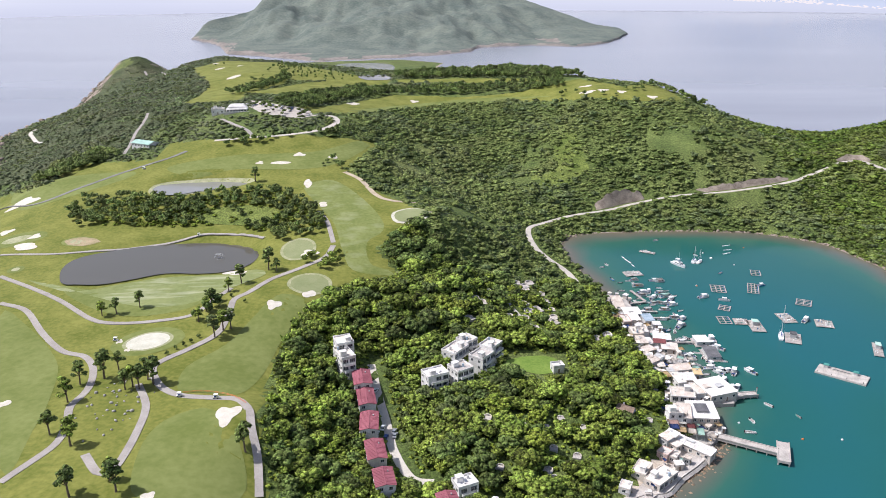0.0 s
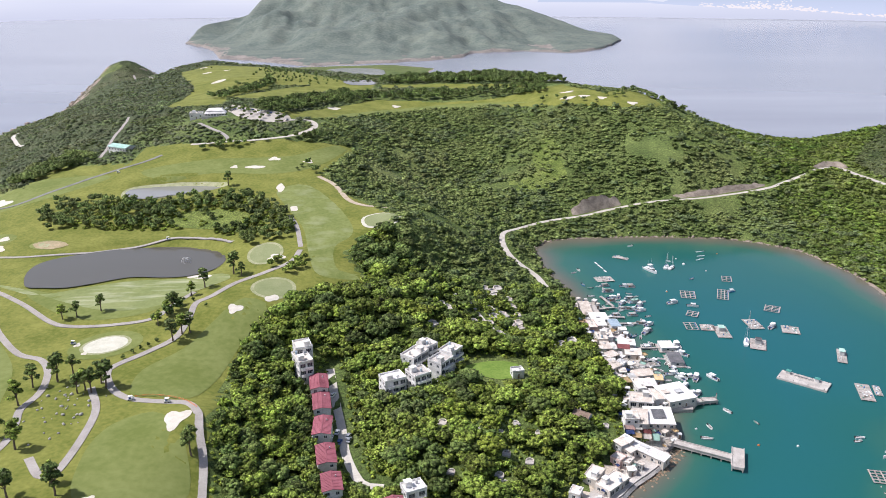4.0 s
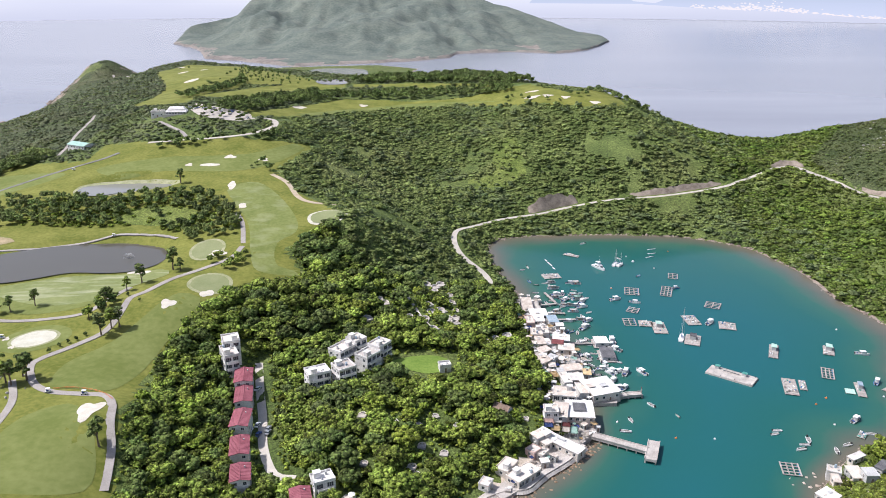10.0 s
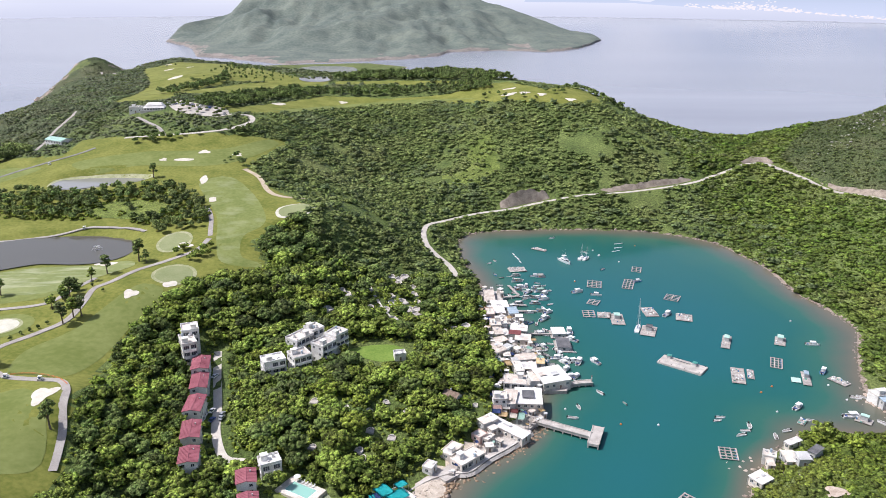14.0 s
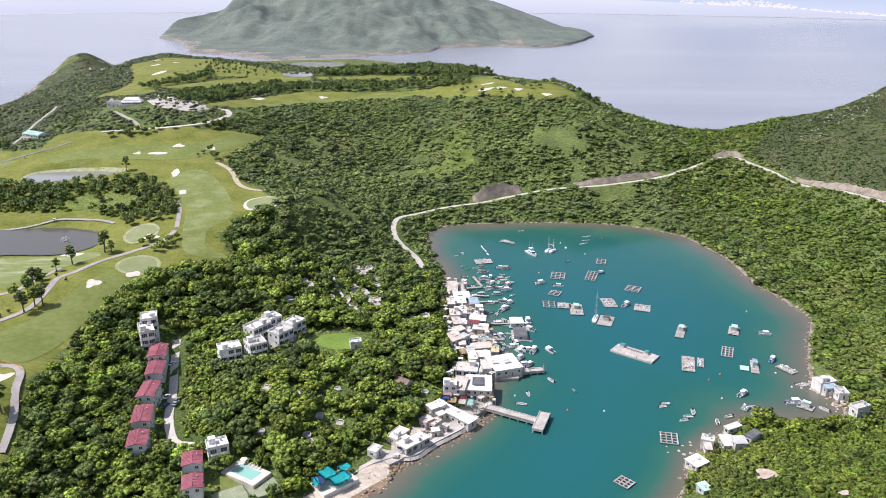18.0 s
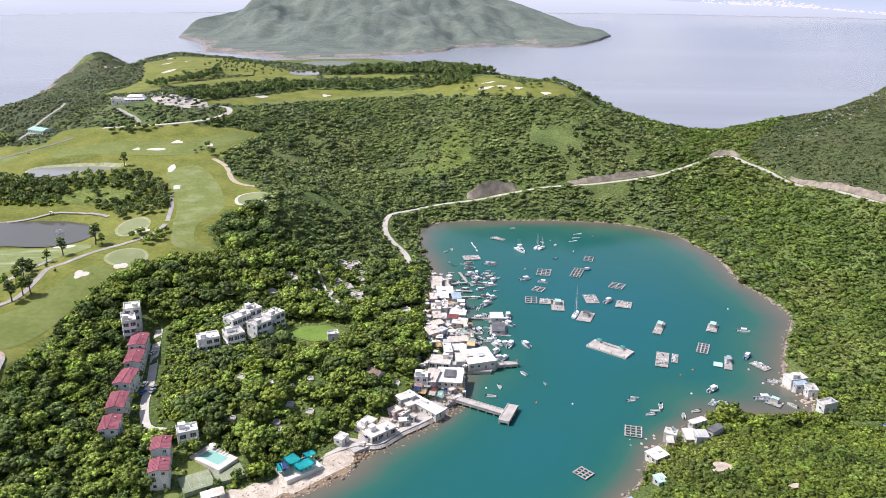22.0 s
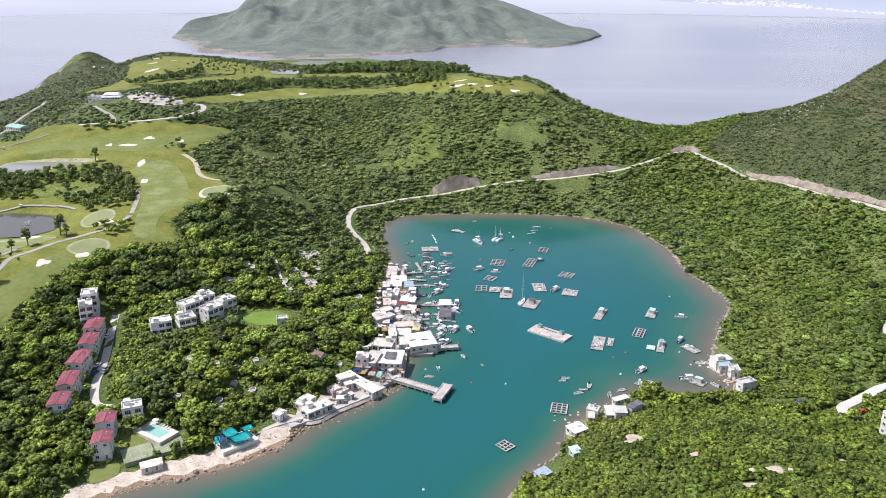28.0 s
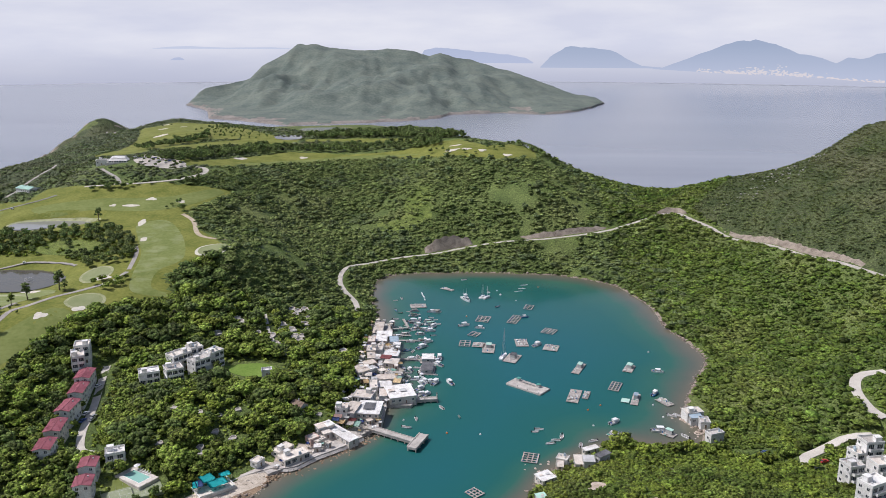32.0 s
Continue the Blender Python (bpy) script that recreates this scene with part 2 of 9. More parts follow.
M_ROADC = mat("road_concrete", (0.38, 0.345, 0.295), (0.54, 0.50, 0.435), 6.0, 0.9, 0.5, 0.1)
M_DIRT = mat("bare_earth", (0.36, 0.29, 0.20), (0.54, 0.46, 0.35), 5.0, 0.95, 0.6, 0.3)
M_SOIL = foliage_mat("scrub_floor", (0.080, 0.112, 0.028), (0.150, 0.186, 0.052), 0.0, 18.0, (0.184, 0.200, 0.066), 0.55)
M_DRYSOIL = foliage_mat("dry_scrub_floor", (0.054, 0.072, 0.026), (0.098, 0.114, 0.046), 0.0, 18.0, (0.135, 0.130, 0.070), 0.45)
L_WOOD = foliage_mat("wood_leaves", (0.106, 0.148, 0.024), (0.262, 0.328, 0.056), 0.40, 14.0, (0.140, 0.180, 0.034))
L_SCRUB = foliage_mat("scrub_leaves", (0.070, 0.104, 0.018), (0.160, 0.205, 0.038), 0.30, 18.0, (0.185, 0.205, 0.055), 0.5)
L_DARK = foliage_mat("pine_leaves", (0.074, 0.110, 0.028), (0.152, 0.198, 0.050), 0.36, 14.0, (0.12, 0.14, 0.055), 0.4)
# The three hill leaf colours are lifted and greyed to carry distance haze.
L_HILL = foliage_mat("hill_leaves", (0.104, 0.142, 0.040), (0.212, 0.260, 0.074), 0.26, 18.0, (0.248, 0.270, 0.100), 0.6)
L_HILLDARK = foliage_mat("gully_leaves", (0.092, 0.128, 0.050), (0.175, 0.217, 0.084), 0.26, 18.0, (0.192, 0.222, 0.094), 0.6)
L_HILLPALE = foliage_mat("hill_shrub_leaves", (0.135, 0.177, 0.046), (0.223, 0.269, 0.085), 0.24, 18.0, (0.218, 0.244, 0.092), 0.6)
L_SLOPE = foliage_mat("slope_leaves", (0.056, 0.092, 0.014), (0.145, 0.200, 0.032), 0.34, 16.0, (0.175, 0.205, 0.045), 0.45)
L_DRY = foliage_mat("dry_scrub_leaves", (0.072, 0.096, 0.030), (0.132, 0.156, 0.052), 0.26, 18.0, (0.160, 0.156, 0.075), 0.5)
L_HILLOCK = foliage_mat("hillock_leaves", (0.084, 0.120, 0.016), (0.190, 0.242, 0.036), 0.30, 12.0, (0.215, 0.235, 0.048), 0.5)
# Haze before the headland is mixed into these greyer leaf tones.
L_HEAD = foliage_mat("coast_scrub_leaves", (0.092, 0.114, 0.056), (0.160, 0.184, 0.088), 0.2, 22.0, (0.19, 0.192, 0.105), 0.65)
L_RUST = foliage_mat("russet_leaves", (0.11, 0.075, 0.04), (0.19, 0.14, 0.075), 0.3, 14.0, (0.17, 0.12, 0.06))
L_FRESH = foliage_mat("fresh_leaves", (0.126, 0.170, 0.020), (0.240, 0.288, 0.042), 0.32)
M_GRASS = foliage_mat("hill_grass", (0.094, 0.120, 0.032), (0.162, 0.188, 0.056), 0.0, 10.0, (0.205, 0.215, 0.075), 0.6)
M_FRESHGRASS = foliage_mat("fresh_hill_grass", (0.108, 0.145, 0.028), (0.195, 0.236, 0.054), 0.0, 10.0, (0.215, 0.235, 0.065), 0.6)
M_BARK = mat("bark", (0.10, 0.075, 0.055), (0.19, 0.15, 0.11), 0.8, 0.9, 0.1)


# ---- ground heights: coast plan and spot heights fitted to the camera's views, metres ----
BAY_COAST = [(2, 150), (5, 180), (23, 203), (42, 211), (59, 220), (75, 234), (81, 250), (95, 263), (114, 283), (117, 303), (122, 323),
             (121, 347), (118, 370), (113, 404), (103, 433), (99, 466), (89, 510), (88, 553), (104, 573), (142, 580), (190, 582),
             (237, 578), (267, 563), (286, 545), (301, 497), (302, 450), (309, 424), (313, 392), (301, 367), (290, 344), (281, 320),
             (284, 298), (276, 282), (233, 283), (210, 263), (198, 248), (191, 232), (178, 217), (168, 202), (160, 170), (150, 130)]
SEA_COAST = [(-380, 560), (-436, 741), (-480, 820), (-549, 952), (-560, 1080), (-566, 1217), (-612, 1375), (-625, 1480), (-600, 1580),
             (-480, 1640), (-440, 1800), (-305, 1880), (-100, 1930), (0, 1850), (30, 1600), (90, 1400), (180, 1200), (270, 1050),
             (340, 930), (420, 860), (520, 850), (650, 900), (850, 950)]
GOLF_SPOTS = [(-75, 256, 35), (-82, 257, 34), (-80, 180, 33), (-162, 317, 31), (-131, 282, 31.5), (-193, 353, 33), (-152, 358, 34),
              (-85, 356, 36.5), (-131, 426, 36), (-90, 410, 38), (-200, 420, 35), (-168, 481, 41), (-23, 481, 46), (-5, 476, 48), (-95, 530, 53.6),
              (-134, 585, 60), (-247, 634, 58), (-257, 469, 37), (-178, 690, 80), (-140, 690, 79), (-103, 650, 73), (-300, 560, 43), (-60, 560, 53),
              (-150, 180, 31), (-300, 300, 30), (-300, 120, 28), (-55, 420, 41)]
WOOD_SPOTS = [(-45, 329, 19), (-36, 300, 11), (-26, 270, 8), (29, 285, 12), (79, 297, 8), (71, 373, 10), (18, 455, 21), (-26, 354, 24),
              (10, 341, 16.5), (55, 328, 11), (19, 238, 5), (72, 262, 3.5), (-10, 240, 7), (60, 420, 12), (62, 480, 12), (-55, 300, 19), (-50, 250, 17), (100, 350, 6), (-25, 200, 6), (-35, 150, 10), (45, 300, 11)]
HILL_SPOTS = [(-25, 607, 46), (5, 614, 29), (15, 660, 26), (52, 688, 27), (93, 677, 31), (108, 687, 36), (185, 645, 25), (156, 659, 26),
              (121, 622, 14), (234, 624, 21), (66, 550, 10), (351, 674, 40), (251, 673, 50), (230, 692, 60), (229, 755, 75), (142, 781, 79), (16, 871, 66),
              (75, 823, 64), (60, 750, 46), (0, 760, 50), (-60, 720, 62), (276, 740, 57), (320, 730, 46), (365, 735, 45), (290, 700, 49)]
EAST_SPOTS = [(342, 538, 14), (312, 535, 6), (354, 460, 13), (370, 410, 12), (334, 382, 6), (323, 310, 9), (295, 259, 5), (221, 202, 15),
              (277, 203, 20), (245, 225, 15), (408, 503, 41), (353, 298, 22), (340, 262, 15), (475, 555, 82), (450, 662, 70), (467, 666, 77),
              (515, 706, 93), (552, 720, 114), (416, 720, 61), (650, 650, 150), (300, 100, 28), (400, 200, 30), (450, 400, 50), (380, 590, 27), (700, 400, 110), (230, 120, 24), (420, 300, 38)]
FAR_SPOTS = [(-457, 867, 26), (-596, 1454, 37), (-547, 1430, 53), (-592, 1430, 28), (-470, 1300, 41), (-415, 1200, 54), (-377, 1250, 58),
             (-330, 1350, 58), (-224, 1400, 42), (-72, 1200, 54), (49, 1050, 70), (125, 1000, 78), (177, 900, 80), (223, 830, 80),
             (-260, 1029, 72), (-200, 850, 74), (-100, 950, 66), (-170, 1700, 5), (-250, 1600, 14), (-100, 1550, 12), (-380, 800, 50), (-320, 720, 50), (-300, 900, 60),
             (-430, 1000, 38), (-390, 640, 30), (-500, 1090, 22), (-505, 980, 18), (-530, 1250, 38), (-585, 1400, 28)]
SEABED = [(200, 400, -9), (200, 500, -8), (200, 310, -9), (150, 250, -8), (110, 190, -8), (80, 120, -9), (-800, 900, -25), (-800, 1400, -25), (-700, 1900, -25), (500, 1100, -25), (250, 1400, -25),
          (900, 1200, -25), (150, 1900, -20), (-600, 600, -20), (1000, 1000, -25), (-300, 2200, -20), (-610, 1150, -18), (-640, 1260, -20), (-625, 1000, -18), (-655, 1430, -14), (-640, 1340, -10), (-600, 900, -15),
          (-530, 800, -13), (-490, 690, -13), (-600, 1300, -6), (-690, 1520, -15), (-560, 1620, -10)]
SPOTS = np.array([(x, y, 0.0) for x, y in BAY_COAST + SEA_COAST] + GOLF_SPOTS + WOOD_SPOTS + HILL_SPOTS + EAST_SPOTS + FAR_SPOTS + SEABED, float)


def spline_weights():
    """Weights of a smooth surface through the spot heights."""
    p, n = SPOTS[:, :2], len(SPOTS)
    r = np.sqrt(((p[:, None] - p[None]) ** 2).sum(2) + 64.0)
    a = np.zeros((n + 3, n + 3))
    a[:n, :n] = r + np.eye(n) * -0.6
    a[:n, n:] = np.c_[np.ones(n), p / 1000]
    a[n:, :n] = a[:n, n:].T
    return np.linalg.solve(a, np.r_[SPOTS[:, 2], 0, 0, 0])


WEIGHTS = spline_weights()


def ground_field(xs, ys):
    """Heights of the bare ground at arrays of places."""
    xs, ys = np.asarray(xs, float).ravel(), np.asarray(ys, float).ravel()
    out = np.empty(len(xs))
    for k in range(0, len(xs), 20000):
        x, y = xs[k:k + 20000], ys[k:k + 20000]
        r = np.sqrt((x[:, None] - SPOTS[:, 0]) ** 2 + (y[:, None] - SPOTS[:, 1]) ** 2 + 64.0)
        out[k:k + 20000] = r @ WEIGHTS[:-3] + WEIGHTS[-3] + WEIGHTS[-2] * x / 1000 + WEIGHTS[-1] * y / 1000
    return out


# ---- plan of the place, placed from the camera's views ----
PATH_WEST = [(-228.2, 367.7), (-209.9, 357.5), (-189.4, 332.6), (-172.4, 315.7), (-159.9, 310.4), (-150.8, 297.9), (-145.6, 280.3), (-146.0, 266.0),
    (-141.3, 252.7), (-138.7, 237.0), (-146.7, 216.4)]
PATH_LAKE = [(-248.4, 405.3), (-219.2, 385.0), (-195.7, 366.9), (-172.7, 346.9), (-159.7, 341.8), (-140.6, 342.0), (-123.0, 347.1), (-117.3, 361.7),
    (-111.2, 377.1)]
PATH_MAIN = [(-64.6, 429.1), (-67.6, 414.7), (-79.9, 402.0), (-90.3, 391.1), (-94.7, 383.3), (-100.5, 369.8), (-105.9, 362.1), (-105.0, 347.4),
    (-105.9, 329.7), (-114.0, 316.9), (-123.8, 304.4), (-124.9, 296.9), (-116.0, 281.7), (-105.4, 273.8), (-91.3, 271.8), (-82.2, 271.3), (-75.2,
    261.1), (-71.4, 249.1), (-67.1, 237.8), (-62.7, 219.4)]
PATH_LOOP = [(-126.5, 284.7), (-115.9, 264.5), (-111.7, 242.9), (-110.8, 225.3), (-112.1, 218.9), (-116.5, 220.6), (-124.8, 230.8)]
PATH_NORTH = [(-266.9, 439.9), (-230.1, 434.7), (-198.9, 441.0), (-168.6, 452.6), (-146.3, 460.4), (-120.2, 454.7), (-109.2, 448.7)]
PATH_CART = [(-329.8, 554.8), (-289.8, 529.1), (-260.6, 547.8), (-236.3, 572.1), (-212.2, 591.4), (-202.3, 602.6)]
PATH_SAND = [(-72.8, 557.7), (-59.0, 543.6), (-46.7, 516.1), (-36.4, 506.5), (-17.3, 502.9), (-10.0, 476.7)]
PATH_GREEN = [(-80.4, 481.5), (-72.5, 463.2), (-65.1, 433.2)]
ROAD_BAY = [(348.9, 661.9), (313.2, 642.4), (284.6, 629.4), (236.0, 623.1), (190.1, 624.8), (156.1, 618.4), (136.0, 610.2), (97.1, 596.8), (69.1,
    569.1), (62.2, 545.0), (63.4, 518.2), (69.3, 500.7), (80.3, 482.7), (85.1, 465.3)]
ROAD_HILL = [(339.0, 656.9), (357.8, 659.5), (366.3, 641.5), (379.5, 615.6), (397.2, 553.7), (409.6, 496.6), (422.1, 470.4), (435.0, 428.7)]
ROAD_CLUB = [(-184.0, 618.5), (-157.0, 620.6), (-130.2, 623.7), (-104.6, 635.8), (-93.6, 658.3), (-94.3, 682.0), (-103.3, 693.8), (-118.1, 677.6)]
ROAD_VILLAGE = [(-34.8, 329.6), (-30.2, 310.0), (-25.1, 290.9), (-20.7, 271.1), (-12.9, 253.7), (-4.2, 251.2)]
ROAD_EAST = [(381.1, 316.6), (366.8, 314.4), (358.6, 300.0), (356.7, 281.3), (359.7, 272.5)]
ROAD_EAST_LOW = [(317.0, 243.5), (314.2, 247.8), (315.6, 252.6), (321.4, 256.8), (336.8, 264.3), (344.7, 265.5), (350.5, 264.8)]
GOLF_LOW = [(-60.8, 220.6), (-69.6, 250.3), (-77.7, 312.5), (-73.9, 349.3), (-56.0, 384.5), (-20.9, 405.3), (-30.8, 413.3), (-39.9, 429.4), (-29.7,
    453.6), (-11.1, 480.7), (-32.9, 511.9), (-49.7, 528.0), (-71.5, 564.7), (-54.9, 648.9), (-77.1, 637.2), (-103.0, 624.0), (-175.2, 620.0), (-223.9,
    627.6), (-224.8, 589.2), (-309.1, 615.7), (-290.4, 557.6), (-353.3, 597.6), (-340.0, 420.0), (-250.0, 240.0), (-140.0, 150.0), (-62.0, 150.0)]
GOLF_STRIP = [(-154.5, 700.2), (-113.7, 697.0), (-87.8, 733.6), (-49.0, 797.8), (9.2, 838.6), (69.6, 837.2), (126.4, 778.1), (193.4, 754.3), (233.8,
    757.9), (238.0, 812.0), (209.9, 824.2), (180.6, 798.2), (150.0, 870.0), (107.4, 853.8), (-53.0, 867.5), (-85.3, 816.3), (-119.0, 731.1)]
GOLF_FAR = [(-265.6, 799.1), (-272.0, 862.0), (-289.2, 972.8), (-388.8, 1229.0), (-368.5, 1316.7), (-319.6, 1306.9), (-262.6, 1298.7), (-195.4,
    1034.7), (-189.4, 927.9), (-207.1, 834.9), (-204.5, 776.8)]
GOLF_MID = [(-207.1, 834.9), (-176.2, 928.7), (-131.3, 993.8), (-69.0, 1020.0), (-64.2, 945.5), (-121.7, 918.1), (-154.1, 808.1)]
LAKE = [(-205.5, 387.6), (-214.9, 409.0), (-212.9, 427.7), (-192.3, 442.6), (-171.2, 450.3), (-140.7, 452.8), (-117.9, 444.8), (-109.3, 432.0),
    (-110.7, 415.3), (-120.6, 404.1), (-135.2, 400.7), (-154.2, 401.2), (-170.7, 391.5), (-183.4, 385.4), (-197.0, 385.5)]
LAKE_SMALL = [(-205, 530), (-203, 543), (-186, 550), (-165, 553), (-146, 551), (-139, 545), (-146, 538), (-160, 532), (-172, 524), (-186, 516), (-198,
    520)]
FW_A = [(-97.3, 206.9), (-106.6, 232.0), (-104.8, 252.7), (-93.1, 262.9), (-84.7, 256.3), (-75.5, 244.7), (-68.0, 216.4)]
FW_B = [(-108.2, 279.0), (-111.2, 299.4), (-99.7, 320.6), (-92.1, 345.0), (-82.9, 368.6), (-68.8, 361.0), (-76.1, 331.3), (-79.2, 296.3), (-83.8,
    277.3), (-97.2, 276.7)]
FW_C = [(-219.5, 351.6), (-198.9, 338.4), (-170.4, 306.1), (-158.3, 275.6), (-151.9, 249.2), (-150.9, 224.3)]
FW_D = [(-204.2, 385.4), (-184.0, 380.6), (-154.3, 390.1), (-125.2, 395.3), (-116.4, 385.8), (-123.4, 358.0), (-145.5, 348.2), (-166.8, 352.7),
    (-191.4, 370.2)]
FW_E = [(-96.3, 524.2), (-78.4, 537.2), (-55.6, 507.7), (-37.0, 460.0), (-45.4, 435.1), (-40.0, 409.5), (-21.1, 410.3), (-30.1, 402.4), (-50.3,
    401.7), (-59.1, 424.9), (-68.9, 463.0), (-86.9, 500.2)]
FW_F = [(-206.4, 573.0), (-158.7, 588.3), (-99.1, 596.9), (-68.1, 639.2), (-60.7, 634.4), (-75.7, 583.0), (-101.9, 558.7), (-152.5, 561.5), (-188.1,
    554.5)]
FW_G = [(-336.8, 593.8), (-281.4, 576.0), (-230.2, 567.1), (-239.8, 547.8), (-272.6, 527.8), (-301.6, 527.6)]
FW_H = [(-89.2, 746.2), (-49.6, 808.0), (9.3, 847.6), (70.1, 844.0), (113.7, 808.6), (69.3, 833.8), (-14.8, 822.3), (-69.2, 763.9)]
TEE = [(-31.2, 480.9), (-20.5, 488.9), (-9.3, 480.3), (-14.5, 468.7), (-28.6, 467.0)]
LAWN = [(27.3, 335.2), (42.0, 343.8), (55.2, 343.1), (55.1, 333.6), (45.8, 327.6)]
COURT = [(9.8, 222.8), (29.0, 234.9), (34.1, 230.2), (18.4, 218.7)]
LAWN_POOL = [(8.3, 227.8), (14.0, 236.5), (23.2, 230.9), (13.2, 223.1)]
LAWN_SOUTH = [(3.2, 208.9), (10.7, 217.9), (14.8, 210.3), (6.6, 203.6)]
CARPARK = [(-188.8, 758.3), (-154.2, 723.7), (-122.5, 704.7), (-116.0, 673.9), (-138.6, 669.7), (-166.3, 685.5)]
STREAKS = [(-227.8, 397.6), (-203, 380.5), (-187.2, 380.5), (-172.0, 388), (-150, 397), (-121.3, 399), (-104, 403), (-97.2, 395.3), (-110.5, 378.5),
    (-128.5, 359.7), (-151.0, 358.7), (-177.3, 370.4)]
BROWN_PATCH = [(-234.0, 453.7), (-226.4, 458.4), (-214.5, 455.2), (-210.1, 450.8), (-218.9, 445.0), (-229.6, 447.9)]
MEADOW = [(-160.3, 478.9), (-152.8, 497.1), (-127.0, 496.9), (-106.6, 485.2), (-109.6, 465.9), (-150.1, 473.8)]
HEADTOP = [(-600, 1400), (-575, 1385), (-545, 1400), (-560, 1425), (-590, 1430)]
LANE_GRAVES = [(31.0, 416.8), (36.4, 401.0), (41.4, 386.9), (47.8, 374.2), (54.7, 363.4), (61.5, 358.9)]
BEACH = [(-10, 140), (0, 200), (20, 214), (42, 224), (58, 234), (70, 250), (84, 270), (105, 290), (130, 290), (130, 140)]
SANDBAR = [(-420, 1640), (-330, 1860), (-60, 1900), (-10, 1820), (-60, 1760), (-240, 1800), (-320, 1650)]
LONE_TREES = [(-152.3, 357.9), (-161.6, 351.8), (-168.1, 349.7), (-96.8, 401.6), (-91.9, 399.4), (-111.5, 372.7), (-107.5, 382.9), (-115.1, 353.9),
    (-116.8, 350.0), (-106.2, 325.8), (-100.4, 333.9), (-117.6, 340.1), (-142.7, 290.1), (-139.7, 297.5), (-148.8, 269.8), (-150.8, 285.2), (-143.8,
    244.8), (-132.4, 236.6), (-105.7, 209.9), (-119.5, 207.4), (-127.9, 282.4), (-120.0, 284.4), (-71.1, 238.3), (-109.9, 215.8), (-133.7, 536.6),
    (-123.9, 288.5), (-103.9, 332.3), (-130.0, 280.0), (-124.1, 279.7)]
SHRUBS = [(-123.3, 310.4), (-120.7, 315.4), (-118.3, 318.4), (-115.9, 321.4), (-113.4, 325.5), (-108.3, 365.8), (-99.8, 358.3)]
BELT_ISLAND = [(-251.1, 489.0), (-251.5, 526.0), (-205.0, 518.3), (-179.5, 511.9), (-151.0, 521.8), (-119.5, 521.8), (-95.2, 505.2), (-75.5, 472.2),
    (-75.8, 449.1), (-96.5, 440.0), (-120.8, 457.1), (-127.7, 471.6), (-175.1, 472.8), (-237.8, 475.7)]
BELT_RIDGE = [(-160.1, 779.7), (-100.0, 895.0), (-60.0, 900.0), (50.0, 902.0), (131.4, 880.0), (129.4, 837.7), (53.3, 869.3), (-53.0, 867.5), (-106.7,
    799.6), (-124.6, 702.3), (-151.3, 709.5)]
BELT_PATH = [(-119.5, 340.2), (-121.8, 354.7), (-117.2, 372.0), (-111.8, 362.9), (-112.7, 345.2)]
BELT_GREEN = [(-78.9, 405.6), (-77.5, 416.2), (-60.1, 419.1), (-57.0, 406.5), (-68.6, 399.4)]
BELT_CLUB = [(-104.1, 632.6), (-88.2, 653.0), (-69.7, 655.7), (-102.7, 621.9), (-128.8, 615.4), (-161.9, 602.0), (-180.3, 604.3), (-173.8, 614.2)]
BUNKERS = [(-82.0, 256.7, 4.5, 7.3), (-84.9, 356.0, 3.6, 4.0), (-69.8, 371.4, 3.2, 3.6), (-95.2, 529.3, 3.1, 6.8), (-79.5, 493.5, 3.0, 3.8), (-111.0,
    588.8, 4.3, 3.3), (-122.3, 572.1, 6.0, 3.6), (-138.2, 573.0, 2.6, 2.9), (-84.8, 587.4, 3.5, 3.0), (-256.1, 449.4, 8.0, 5.2), (-257.5, 464.6, 3.4,
    3.8), (-303.0, 538.8, 10.9, 7.6), (-173.6, 268.5, 2.2, 3.1), (-94.8, 208.3, 2.1, 2.1), (-115.7, 400.8, 6.6, 3.7), (-149.3, 323.4, 1.4, 1.7),
    (-142.7, 315.5, 1.3, 1.7), (-77.3, 421.2, 4.8, 3.8), (-91.1, 788.9, 7.0, 7.0), (-31.3, 837.0, 4.4, 5.3), (144.5, 787.2, 7.2, 4.5), (148.0,
    817.0, 7.0, 4.0), (160.0, 788.0, 5.0, 4.0), (177.0, 781.0, 4.0, 4.0), (204.0, 765.0, 5.0, 4.0), (-331.0, 1177.0, 6.0, 12.0), (-310.0, 1208.0, 4.0, 10.0), (-367.0, 1282.0, 4.0, 10.0), (-267.0, 1007.0, 6.5, 13.0), (-284.9, 481.7, 4.6, 4.3), (-297.2, 537.5, 6.7, 4.0)]
WORN = [(-136.0, 322.8, 11.2, 8.6), (-84.9, 427.8, 11.4, 13.6), (-71.3, 383.2, 13.0, 11.5), (-224.1, 452.2, 10.8, 7.5),
    (-268.3, 462.9, 19.4, 11.1), (-174.5, 535.5, 12.5, 8.2), (-243.9, 414.0, 5.0, 4.9)]
